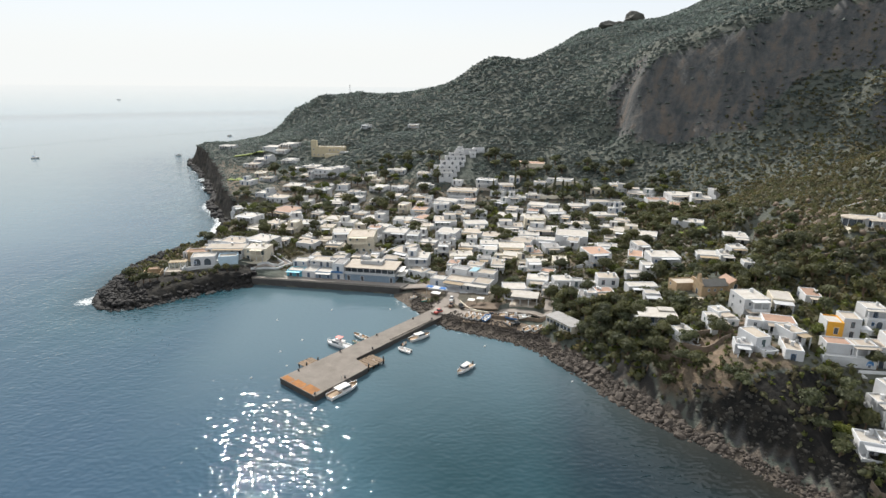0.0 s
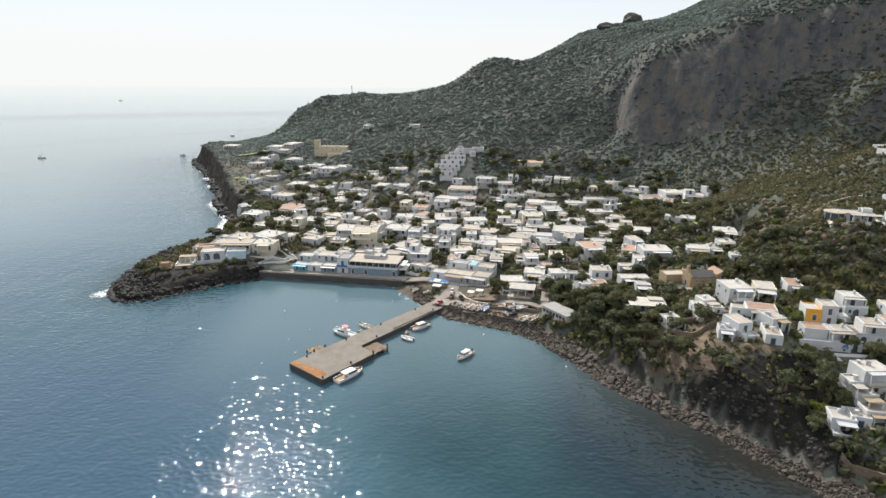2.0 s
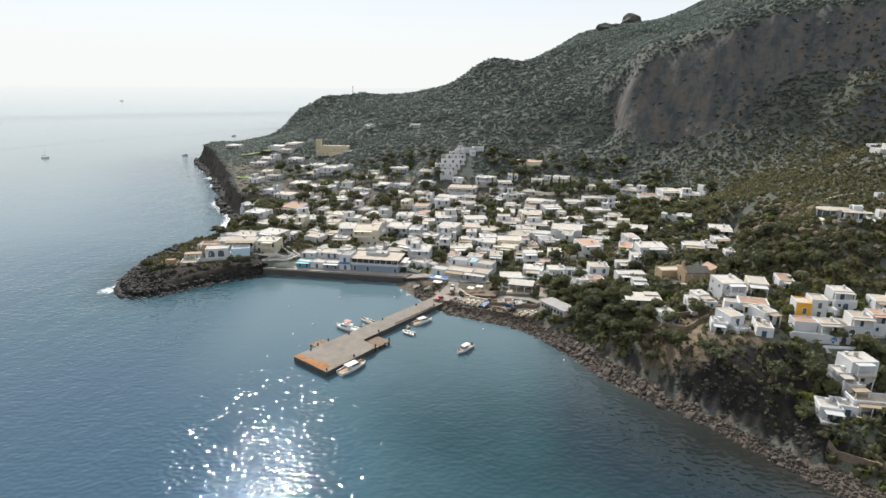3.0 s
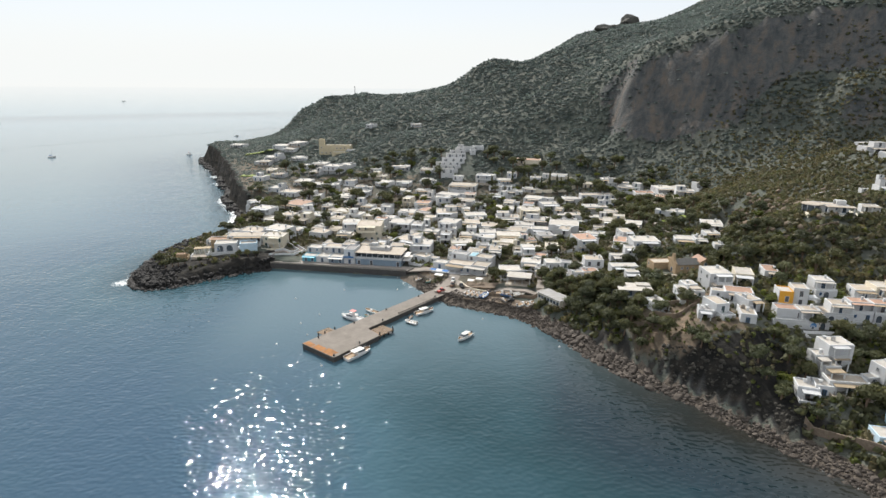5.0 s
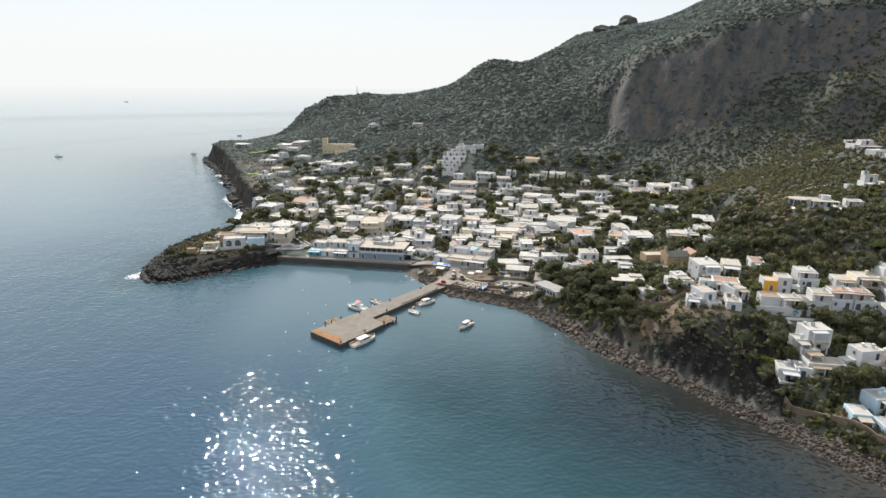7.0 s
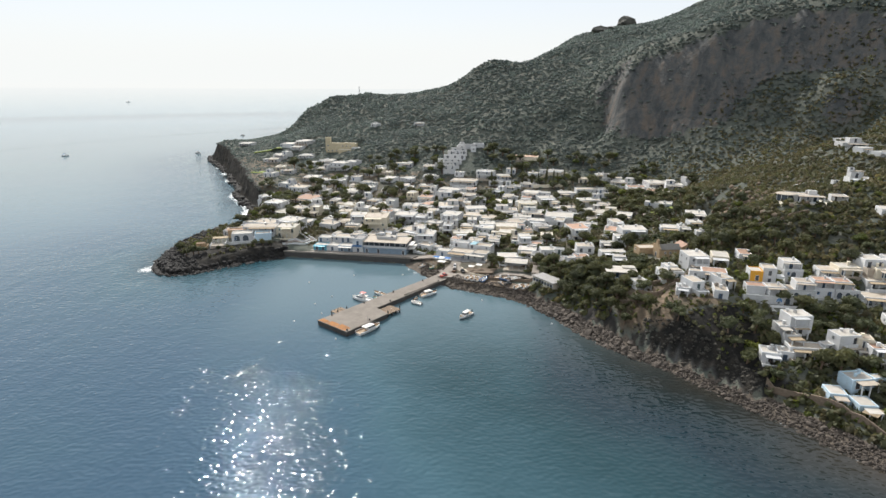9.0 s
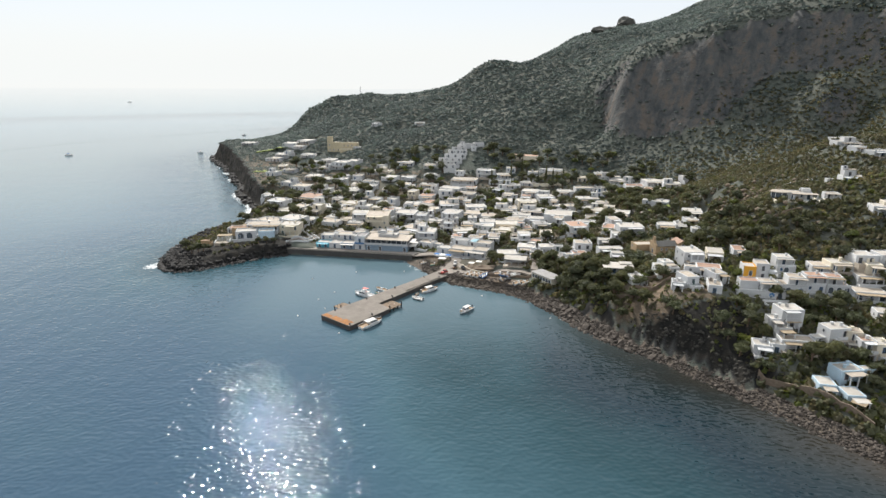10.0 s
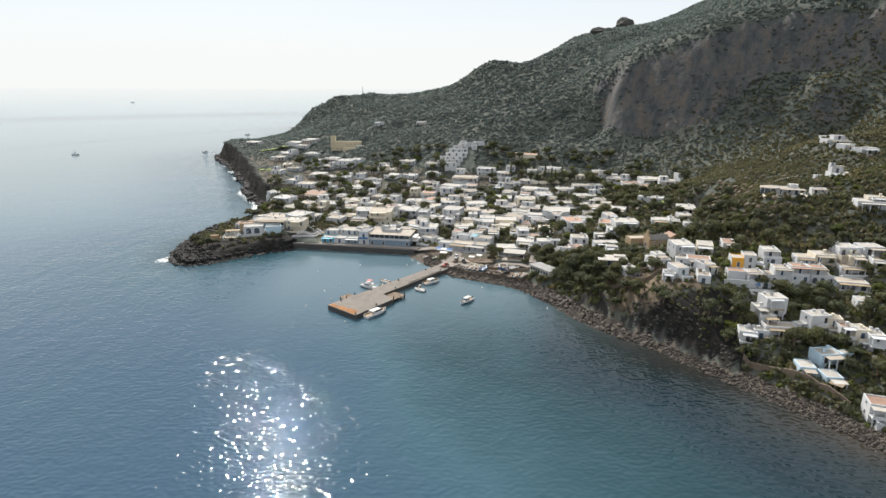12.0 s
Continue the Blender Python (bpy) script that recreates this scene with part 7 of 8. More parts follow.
# ---- boats ----
def hull_mesh(L, B, H, material, inside, transom=0.9, sheer=0.25):
    """A planing hull with flared bow, gunwale and sunken deck, in one piece."""
    bm = bmesh.new()
    stations = [(-0.5, transom, 0.0), (-0.3, 0.97, 0.0), (-0.05, 1.0, 0.03), (0.18, 0.92, 0.1), (0.34, 0.68, 0.2), (0.44, 0.36, 0.32), (0.5, 0.03, 0.42)]
    rows = []
    for u, k, rise in stations:
        x, hb = u * L, B / 2 * k
        top = H * (1 + sheer * rise * 2.2)
        keel = -0.35 * H + H * rise * 1.1
        row = [(x, 0, keel), (x, hb * 0.72, keel + 0.28 * H), (x, hb * 0.98, top * 0.55), (x, hb, top), (x, hb * 0.86, top), (x, hb * 0.82, top * 0.62), (x, 0, top * 0.62)]
        rows.append([bm.verts.new(p) for p in row] + [bm.verts.new((p[0], -p[1], p[2])) for p in row[1:6]])
    order = [0, 1, 2, 3, 4, 5, 6, 11, 10, 9, 8, 7]
    for a, b in zip(rows, rows[1:]):
        for i in range(12):
            p, q = order[i], order[(i + 1) % 12]
            bm.faces.new((a[p], b[p], b[q], a[q])).material_index = 1 if i in (4, 5, 6, 7) else 0
    bm.faces.new([rows[0][i] for i in order])
    bm.faces.new([rows[-1][i] for i in order[::-1]])
    bmesh.ops.remove_doubles(bm, verts=bm.verts, dist=0.004)
    bmesh.ops.recalc_face_normals(bm, faces=bm.faces)
    return from_bm("hull", bm, [material, inside])


def taper_box(bm, x0, x1, w, z0, z1, front=0.3, top=0.85, index=0):
    lo = [(x0, -w / 2, z0), (x1, -w / 2, z0), (x1, w / 2, z0), (x0, w / 2, z0)]
    hi = [(x0 + 0.05, -w / 2 * top, z1), (x1 - front, -w / 2 * top, z1), (x1 - front, w / 2 * top, z1), (x0 + 0.05, w / 2 * top, z1)]
    a, b = [bm.verts.new(p) for p in lo], [bm.verts.new(p) for p in hi]
    bm.faces.new(a[::-1]).material_index = index
    bm.faces.new(b).material_index = index
    for i in range(4):
        bm.faces.new((a[i], a[(i + 1) % 4], b[(i + 1) % 4], b[i])).material_index = index


def boat(label, x, y, z, turn, L, style, hull=HULLWHITE, group="boats by the pier", heel=0.0):
    B = L * (0.34 if L > 5.5 else 0.4)
    H = 0.34 + 0.075 * L
    ob = tagged(empty("boat", x, y, z, turn), label, "boat", group)
    if heel:
        ob.matrix_basis = pose(x, y, z, heel, 0, turn)
    link("hull", hull_mesh(L, B, H, hull, DECKTEAK if style in ("cabin", "open") else HULLWHITE), ob)
    if style in ("cabin", "fly"):
        bm = bmesh.new()
        taper_box(bm, -0.12 * L, 0.22 * L, B * 0.68, H * 0.62, H + 0.95, 0.5)
        cabin = part("cabin", bm, HULLWHITE, ob)
        bm = bmesh.new()
        taper_box(bm, -0.11 * L, 0.205 * L, B * 0.695, H + 0.34, H + 0.74, 0.2, 0.93)
        part("cabin_window", bm, GLASS, cabin, "dark cabin glazing")
        bm = bmesh.new()
        box(bm, -0.26 * L, -B * 0.34, H + 0.96, 0.14 * L, B * 0.34, H + 1.06, 0, 0.03)
        part("cabin_roof", bm, CANVAS_WHITE, cabin)
        for s in (-1, 1):
            bm = bmesh.new()
            tube(bm, [(-0.24 * L, s * B * 0.32, H * 0.6), (-0.24 * L, s * B * 0.32, H + 0.97)], 0.04, 5)
            part("post", bm, STEEL, ob)
        for s in (-1, 1):
            bm = bmesh.new()
            tube(bm, [(0.2 * L, s * B * 0.42, H * 1.05), (0.2 * L, s * B * 0.42, H * 1.05 + 0.6), (0.4 * L, s * B * 0.24, H * 1.15 + 0.6), (0.47 * L, 0, H * 1.2 + 0.6)], 0.025, 5)
            part("bow_rail", bm, STEEL, ob)
    if style == "fly":
        bm = bmesh.new()
        taper_box(bm, -0.1 * L, 0.08 * L, B * 0.5, H + 1.06, H + 1.6, 0.3)
        part("flybridge", bm, HULLWHITE, ob)
        bm = bmesh.new()
        box(bm, -0.2 * L, -B * 0.28, H + 2.3, 0.05 * L, B * 0.28, H + 2.36)
        shade = part("sun_canopy", bm, CANVAS_WHITE if L > 9.5 else REDPAINT, ob)
        for sx in (-0.19, 0.04):
            for s in (-1, 1):
                bm = bmesh.new()
                tube(bm, [(sx * L, s * B * 0.27, H + 1.0), (sx * L, s * B * 0.27, H + 2.3)], 0.03, 5)
                part("canopy_pole", bm, STEEL, shade)
    if style == "mast" or L > 9.8:
        bm = bmesh.new()
        tube(bm, [(-0.05 * L, 0, H), (-0.05 * L, 0, H + 4.6)], 0.06, 6, 0, 0.6)
        part("mast", bm, STEEL, ob)
    if style in ("rib", "open"):
        if style == "rib":
            for s in (-1, 1):
                bm = bmesh.new()
                tube(bm, [(-0.5 * L, s * B * 0.5, H * 0.85), (0.1 * L, s * B * 0.52, H * 0.9), (0.34 * L, s * B * 0.36, H * 1.05), (0.49 * L, 0, H * 1.2)], B * 0.12, 7)
                part("air_tube", bm, CANVAS_WHITE if hull is HULLWHITE else hull, ob)
        bm = bmesh.new()
        taper_box(bm, -0.08 * L, 0.08 * L, B * 0.3, H * 0.62, H + 0.5, 0.15)
        part("console", bm, HULLWHITE, ob)
        for sx in (-0.28, 0.22):
            bm = bmesh.new()
            box(bm, sx * L - 0.14, -B * 0.36, H * 0.66, sx * L + 0.14, B * 0.36, H * 0.8)
            part("thwart", bm, DECKTEAK, ob)
    if style != "mast" and L < 9:
        bm = bmesh.new()
        taper_box(bm, -0.5 * L - 0.42, -0.5 * L - 0.03, 0.34, H * 0.7, H + 0.45, 0.1)
        box(bm, -0.5 * L - 0.3, -0.06, -0.3, -0.5 * L - 0.14, 0.06, H * 0.7)
        part("outboard_motor", bm, BLACKRUBBER, ob, "black outboard motor")
    return ob


boat("white fishing boat with cabin and mast moored at the pier head", -27.6, 145.2, 0.1, 50, 10.2, "cabin")
boat("white motor cruiser with flybridge lying stern to the pier", -34.2, 174.4, 0.1, 150, 9.4, "fly")
boat("open white launch with outboard beside the pier", -27.8, 181.0, 0.05, 142, 6.4, "open")
boat("small pale green dinghy beside the pier", -28.6, 176.8, 0.0, 150, 3.4, "open", surface("pale green paint", (0.25, 0.5, 0.45), 0.5))
boat("small turquoise dinghy beside the pier", -21.6, 181.6, 0.0, 165, 3.2, "open", surface("turquoise gel coat", (0.12, 0.42, 0.46), 0.4))
boat("white cabin boat moored on the bay side of the pier", -7.6, 180.6, 0.1, 38, 8.2, "cabin")
boat("white inflatable boat with outboard near the pier", -12.2, 171.0, 0.0, 148, 4.8, "rib")
boat("little grey dinghy near the pier", -12.6, 175.8, 0.0, 60, 2.8, "open", ROOF_GREY)
boat("white inflatable boat beside the landing stage", -21.0, 163.0, 0.0, 168, 5.2, "rib")
boat("white inflatable boat tied to the landing stage", -24.6, 158.8, 0.0, 15, 4.6, "rib")
boat("white motor cruiser moored alone in the bay", 6.9, 158.4, 0.1, 232, 7.6, "cabin", group="moored boats")
# drawn up on the beach
for bx, by, turn, L, st, hm, text in (
        (9.4, 193.4, 60, 5.2, "open", HULLWHITE, "white open boat drawn up on the beach"),
        (11.5, 192.6, 63, 5.6, "open", HULLWHITE, "white open boat drawn up on the beach"),
        (13.5, 191.8, 60, 5.4, "open", HULLWHITE, "white open boat drawn up on the beach"),
        (15.6, 190.4, 62, 5.0, "rib", HULLBLUE, "blue inflatable boat drawn up on the beach"),
        (22.8, 193.2, 15, 5.4, "open", HULLWHITE, "white boat stored in the boat yard"),
        (26.2, 192.8, 25, 5.8, "open", HULLWHITE, "white boat stored in the boat yard"),
        (29.2, 191.2, 20, 5.2, "rib", HULLWHITE, "white inflatable boat stored in the boat yard"),
        (24.2, 190.0, 160, 4.6, "open", HULLBLUE, "blue wooden boat stored in the boat yard"),
        (29.6, 182.0, 40, 5.4, "open", HULLWHITE, "white open boat lying on the shore"),
        (32.2, 181.4, 48, 5.0, "open", HULLWHITE, "white open boat lying on the shore"),
        (22.4, 185.6, 120, 4.2, "open", ROOF_GREY, "dark covered boat lying on the shore"),
        (-6.2, 211.2, 20, 4.2, "open", surface("sea-green paint", (0.10, 0.32, 0.28), 0.5), "sea-green wooden boat on the beach"),
        (-11.5, 214.6, 35, 3.6, "open", HULLWHITE, "small white boat on the beach")):
    boat(text, bx, by, ground_z(bx, by) + 0.5, turn, L, st, hm, "boats on the beach", 6)


def buoy(x, y, r=0.35):
    bm = bmesh.new()
    bmesh.ops.create_uvsphere(bm, u_segments=10, v_segments=7, radius=r)
    for v in bm.verts:
        v.co.z *= 0.8
    tube(bm, [(0, 0, r * 0.7), (0, 0, r * 1.5)], r * 0.15, 6)
    tagged(link("buoy", from_bm("buoy", bm, HULLWHITE), None, pose(x, y, 0.08)), "small white mooring buoy on the water", "buoy", "mooring buoys")


for bx, by in ((-47, 178.5), (-47.5, 160.5), (-56, 153), (-38, 138), (-52, 170), (14, 175), (-60, 195), (-42, 205), (-20, 206), (38, 152)):
    buoy(bx, by)


# ---- far out at sea ----
def yacht(x, y, turn, L, label):
    ob = tagged(empty("sailing_yacht", x, y, 0.1, turn), label, "yacht", "boats out at sea")
    link("hull", hull_mesh(L, L * 0.28, 1.2, HULLWHITE, DECKTEAK), ob)
    bm = bmesh.new()
    taper_box(bm, -0.15 * L, 0.15 * L, L * 0.15, 0.8, 1.7, 0.6)
    part("cabin", bm, HULLWHITE, ob)
    bm = bmesh.new()
    tube(bm, [(0.05 * L, 0, 1), (0.05 * L, 0, 1.35 * L)], 0.12, 6, 0, 0.6)
    part("mast", bm, STEEL, ob)
    bm = bmesh.new()
    tube(bm, [(0.05 * L, 0, 2.4), (-0.36 * L, 0, 2.5)], 0.28, 6)
    part("boom", bm, CANVAS_BLUE, ob, "furled sail on the boom")


yacht(-430, 614, 20, 7.5, "white sailing yacht at anchor on the open sea")
boat("white motor boat crossing the open sea", -292, 644, 0.1, 15, 6.0, "fly", group="boats out at sea")
boat("white motor boat near the far cape", -315, 868, 0.1, 30, 6.5, "cabin", group="boats out at sea")
boat("distant white passenger boat on the horizon", -1160, 2140, 0.2, 10, 15, "fly", group="boats out at sea")

WAKE, _n, _l, _b = node_material("smooth wake water")
_b.inputs["Base Color"].default_value = (0.026, 0.056, 0.085, 1)
_b.inputs["Roughness"].default_value = 0.12
_b.inputs["IOR"].default_value = 1.333
bumped(_n, _l, _b, noise_at(_n, _l, 3.0), 0.5, 0.3)
bm = bmesh.new()
row = None
for k in range(80):
    u = k / 79
    x = -540 + 80 * u + 175 * u * u
    y = 655 + 330 * u + 30 * u * u + 5 * math.sin(k * 0.5)
    w = 5 + 2 * math.sin(k * 0.9) + 1.2 * math.sin(k * 2.3)
    now = [bm.verts.new((x, y - w / 2, 0.05)), bm.verts.new((x, y + w / 2, 0.05))]
    if row:
        bm.faces.new((row[0], now[0], now[1], row[1]))
    row = now
tagged(link("water_wake", from_bm("water_wake", bm, WAKE)), "long smooth boat wake on the open sea", "wake", kind="structure")


# ---- vehicles, parasols and masts ----
def car(x, y, turn, paint, label, L=3.4):
    z = ground_z(x, y) + 0.16
    ob = tagged(empty("small_van", x, y, z, turn), label, "vehicle", "vehicles on the square")
    bm = bmesh.new()
    taper_box(bm, -L / 2, L / 2, 1.4, 0.28, 0.9, 0.1, 0.96)
    part("body", bm, paint, ob)
    bm = bmesh.new()
    taper_box(bm, -L * 0.1, L * 0.38, 1.3, 0.9, 1.6, 0.45, 0.85)
    cab = part("cab", bm, GLASS, ob, "glazed cab")
    bm = bmesh.new()
    box(bm, -L * 0.08, -0.54, 1.6, L * 0.24, 0.54, 1.66)
    part("cab_roof", bm, paint, cab)
    for sx in (-0.3, 0.32):
        for s in (-1, 1):
            bm = bmesh.new()
            bmesh.ops.create_cone(bm, cap_ends=True, segments=12, radius1=0.29, radius2=0.29, depth=0.18, matrix=Matrix.Translation((sx * L, s * 0.66, 0.29)) @ Matrix.Rotation(radians(90), 4, 'X'))
            part("wheel", bm, BLACKRUBBER, ob)


car(3.2, 203.2, 75, BROWNPAINT, "dark three-box van parked on the square")
car(7.0, 201.8, 105, BLACKRUBBER, "dark small van parked beside the kerb")
car(-1.5, 198.0, 40, REDPAINT, "small red vehicle near the pier root")
car(17.2, 193.6, 10, BROWNPAINT, "brown small van by the boat yard wall")
car(25.2, 186.0, 20, BLACKRUBBER, "dark small van by the boats")
car(3.5, 209.0, 80, HULLWHITE, "white small van on the harbour road")


def canopy(x, y, turn, w, d, material, label):
    """A flat sun shade on four poles."""
    z = ground_z(x, y)
    ob = tagged(empty("sun_shade", x, y, z, turn), label, "sun shade", "sun shades")
    bm = bmesh.new()
    box(bm, -w / 2, -d / 2, 2.3, w / 2, d / 2, 2.42, 0, 0.03)
    part("shade", bm, material, ob)
    for sx in (-1, 1):
        for sy in (-1, 1):
            bm = bmesh.new()
            tube(bm, [(sx * (w / 2 - 0.15), sy * (d / 2 - 0.15), -0.3), (sx * (w / 2 - 0.15), sy * (d / 2 - 0.15), 2.3)], 0.06, 5)
            part("pole", bm, TIMBER, ob)


canopy(-2.6, 212.6, -20, 3.6, 2.6, CANVAS_WHITE, "white canvas sun shade by the beach")
canopy(10.8, 204.6, -15, 2.6, 2.4, CANVAS_WHITE, "white canvas sun shade on the terrace")
canopy(14.2, 203.8, -15, 2.8, 2.4, CANVAS_WHITE, "white canvas sun shade on the terrace")
canopy(19.0, 206.5, -20, 3.4, 2.6, ROOF_CREAM, "cream canvas sun shade on the terrace")
canopy(106.5, 85.5, 40, 5.0, 3.4, CANE, "cane-roofed shelter on a stone terrace")

z = ground_z(-95.6, 613)
mast = tagged(empty("antenna_mast", -95.6, 613, z - 0.5), "thin steel antenna mast on the far ridge", "mast")
for k in range(3):
    v = 2.094 * k
    bm = bmesh.new()
    tube(bm, [(0.8 * math.cos(v), 0.8 * math.sin(v), 0), (0.25 * math.cos(v), 0.25 * math.sin(v), 9)], 0.12, 5)
    part("leg", bm, STEEL, mast)
for zz in (2, 4, 6, 8.6):
    bm = bmesh.new()
    bmesh.ops.create_cone(bm, cap_ends=True, segments=8, radius1=0.9 if zz > 8 else 0.75 - zz * 0.05, radius2=0.9 if zz > 8 else 0.7 - zz * 0.05, depth=0.25, matrix=Matrix.Translation((0, 0, zz)))
    part("platform", bm, STEEL, mast)


# ---- plants ----
def clump_cloud(rnd, blobs, per, size, low=False, core=15):
    """Foliage made of small tilted leaf sprays over uneven lobes. blobs: (centre, radius x, y, z)."""
    verts, faces = [], []
    for (cx, cy, cz), rx, ry, rz in blobs:
        # a knotted core so that the crown is not see-through
        k = len(verts)
        ico = [(0, 0, 1), (0.89, 0, 0.45), (0.28, 0.85, 0.45), (-0.72, 0.53, 0.45), (-0.72, -0.53, 0.45), (0.28, -0.85, 0.45),
               (0.72, 0.53, -0.45), (-0.28, 0.85, -0.45), (-0.89, 0, -0.45), (-0.28, -0.85, -0.45), (0.72, -0.53, -0.45), (0, 0, -1)]
        tri = [(0, 1, 2), (0, 2, 3), (0, 3, 4), (0, 4, 5), (0, 5, 1), (1, 6, 2), (2, 7, 3), (3, 8, 4), (4, 9, 5), (5, 10, 1),
               (6, 7, 2), (7, 8, 3), (8, 9, 4), (9, 10, 5), (10, 6, 1), (11, 7, 6), (11, 8, 7), (11, 9, 8), (11, 10, 9), (11, 6, 10)]
        for p in ico:
            j = rnd.uniform(0.62, 0.88)
            verts.append((cx + p[0] * rx * j, cy + p[1] * ry * j, cz + p[2] * rz * j))
        faces += [(k + a, k + b, k + c) for a, b, c in (tri[:core] if low else tri)]
        for _ in range(per):
            u, v = rnd.uniform(-0.35, 1), rnd.uniform(0, 6.283)
            q = math.sqrt(max(0, 1 - u * u))
            d = Vector((q * math.cos(v), q * math.sin(v), u))
            j = rnd.uniform(0.78, 1.12)
            p = Vector((cx + d.x * rx * j, cy + d.y * ry * j, cz + d.z * rz * j))
            nrm = (d + Vector((rnd.gauss(0, 0.5), rnd.gauss(0, 0.5), rnd.gauss(0, 0.5)))).normalized()
            a = nrm.orthogonal().normalized()
            b = nrm.cross(a)
            t = rnd.uniform(0, 6.283)
            a, b = a * math.cos(t) + b * math.sin(t), b * math.cos(t) - a * math.sin(t)
            s = size * rnd.uniform(0.6, 1.35)
            k = len(verts)
            for su, sv in (((-1, -0.5), (0.3, -0.8), (1, 0.3), (-0.4, 0.8)) if low else ((-1, -0.5), (0.1, -0.75), (1, 0.1), (0.2, 0.8), (-0.8, 0.6))):
                verts.append(tuple(p + a * su * s + b * sv * s * 0.8 + nrm * rnd.uniform(-0.15, 0.15) * s))
            faces.append(tuple(range(k, k + (4 if low else 5))))
    return verts, faces


def tree_meshes(rnd, height_m, spread, lobes, per, leaf, squash=0.8, crown_from=0.35):
    bm = bmesh.new()
    lean = Vector((rnd.uniform(-0.15, 0.15), rnd.uniform(-0.15, 0.15), 0)) * height_m
    th = height_m * 0.62
    tube(bm, [(0, 0, -0.6), tuple(lean * 0.3 + Vector((0, 0, th * 0.4))), tuple(lean * 0.7 + Vector((0, 0, th)))], 0.06 * height_m ** 0.8 + 0.05, 7, 0, 0.55)
    blobs = []
    for k in range(lobes):
        v = 6.283 * k / lobes + rnd.uniform(-0.5, 0.5)
        r = spread * rnd.uniform(0.25, 0.62) if k else 0
        z = height_m * (crown_from + (1 - crown_from) * rnd.uniform(0.2, 0.72))
        if k == 0:
            z = height_m * 0.78
        c = Vector((math.cos(v) * r, math.sin(v) * r, z)) + lean * 0.6
        br = spread * rnd.uniform(0.36, 0.58)
        blobs.append((tuple(c), br, br * rnd.uniform(0.85, 1.15), br * squash * rnd.uniform(0.8, 1.1)))
        if k % 2:
            tube(bm, [tuple(lean * 0.3 + Vector((0, 0, th * 0.45))), tuple(c * 0.55 + Vector((0, 0, z * 0.38))), tuple(c)], 0.035 * height_m ** 0.8 + 0.02, 5, 0, 0.4)
    v, f = clump_cloud(rnd, blobs, per, leaf)
    return from_bm("trunk", bm, BARK), v, f


_tree_rnd = random.Random(11)
TREES = []
for hgt, spr, lob, per, leaf, mat_, text in (
        (5.5, 2.9, 8, 42, 0.34, LEAF_OLIVE, "spreading grey-green olive tree in a garden"),
        (4.6, 2.5, 7, 42, 0.32, LEAF_OLIVE, "small grey-green olive tree in a garden"),
        (7.0, 3.3, 9, 46, 0.38, LEAF_PINE, "dense dark green garden tree"),
        (6.0, 3.0, 8, 44, 0.36, LEAF_PINE, "broad dark green carob tree"),
        (4.2, 2.4, 7, 40, 0.30, LEAF_BRIGHT, "leafy bright green citrus tree"),
        (3.2, 2.0, 6, 36, 0.28, LEAF_BRIGHT, "low bright green garden shrub tree")):
    trunk, v, f = tree_meshes(_tree_rnd, hgt, spr, lob, per, leaf)
    TREES.append((trunk, mesh_of("crown", v, f, mat_), text, spr))


def tree(kind, x, y, size=1.0, turn=0.0):
    trunk, crown, text, spr = TREES[kind]
    m = pose(x, y, ground_z(x, y) - 0.05, 0, 0, turn) @ Matrix.Diagonal((size, size, size * (0.9 + 0.2 * math.sin(x * 7 + y)), 1))
    name = ("olive_tree", "olive_tree", "evergreen_tree", "carob_tree", "citrus_tree", "citrus_tree")[kind]
    ob = tagged(empty(name, x, y, 0), text, "tree", "trees of the village")
    ob.matrix_basis = m
    link("trunk", trunk, ob)
    link("crown", crown, ob)
    return ob


def in_sight(x, y):
    return (np.abs(x) < 0.80 * (y + 62) + 12) & (y > 55)


def open_places(x, y):
    """Beach, roads and squares, where nothing grows."""
    ok = np.zeros(np.shape(x), bool)
    for x0, y0, x1, y1, r in OPEN:
        dx, dy = x1 - x0, y1 - y0
        k = np.clip(((x - x0) * dx + (y - y0) * dy) / (dx * dx + dy * dy + 1e-9), 0, 1)
        ok |= np.hypot(x - x0 - k * dx, y - y0 - k * dy) < r
    return ok


OPEN = [(-1, 196, 15, 215, 9), (10, 200, 33, 186, 7), (-18, 226, 6, 214, 5), (-80, 236, -20, 226, 7), (-82, 236, -62, 262, 3), (-128, 212, -112, 230, 6),
        (-112, 238, -84, 246, 8), (33, 186, 40, 196, 3), (92, 190, 118, 206, 1.5), (150, 245, 122, 226, 1.5)]

rng = np.random.default_rng(5)
# garden trees of the village
px, py = rng.uniform(-160, 175, 14000), rng.uniform(100, 470, 14000)
s_, r_ = inland(px, py), rolling_cache(px, py)
keep = (s_ > 8) & (r_ < 31) & in_sight(px, py) & clear_of_houses(px, py, 0.25) & ~open_places(px, py) & ((py > 200) | (px > 30)) & (py - 0.25 * px < 440)
keep &= value_noise(px, py, 22, 9) > -0.35
px, py = px[keep], py[keep]
placed = []
for x, y in zip(px, py):
    if len(placed) >= 470:
        break
    gap = 3.4 if y < 300 else 4.4
    if all((x - a) ** 2 + (y - b) ** 2 > gap * gap for a, b in placed):
        placed.append((x, y))
        k = int(rng.choice(6, p=(0.2, 0.2, 0.2, 0.17, 0.13, 0.10)))
        tree(k, float(x), float(y), float(rng.uniform(0.7, 1.1)) * (1.3 if y > 300 else 1.0), float(rng.uniform(0, 360)))

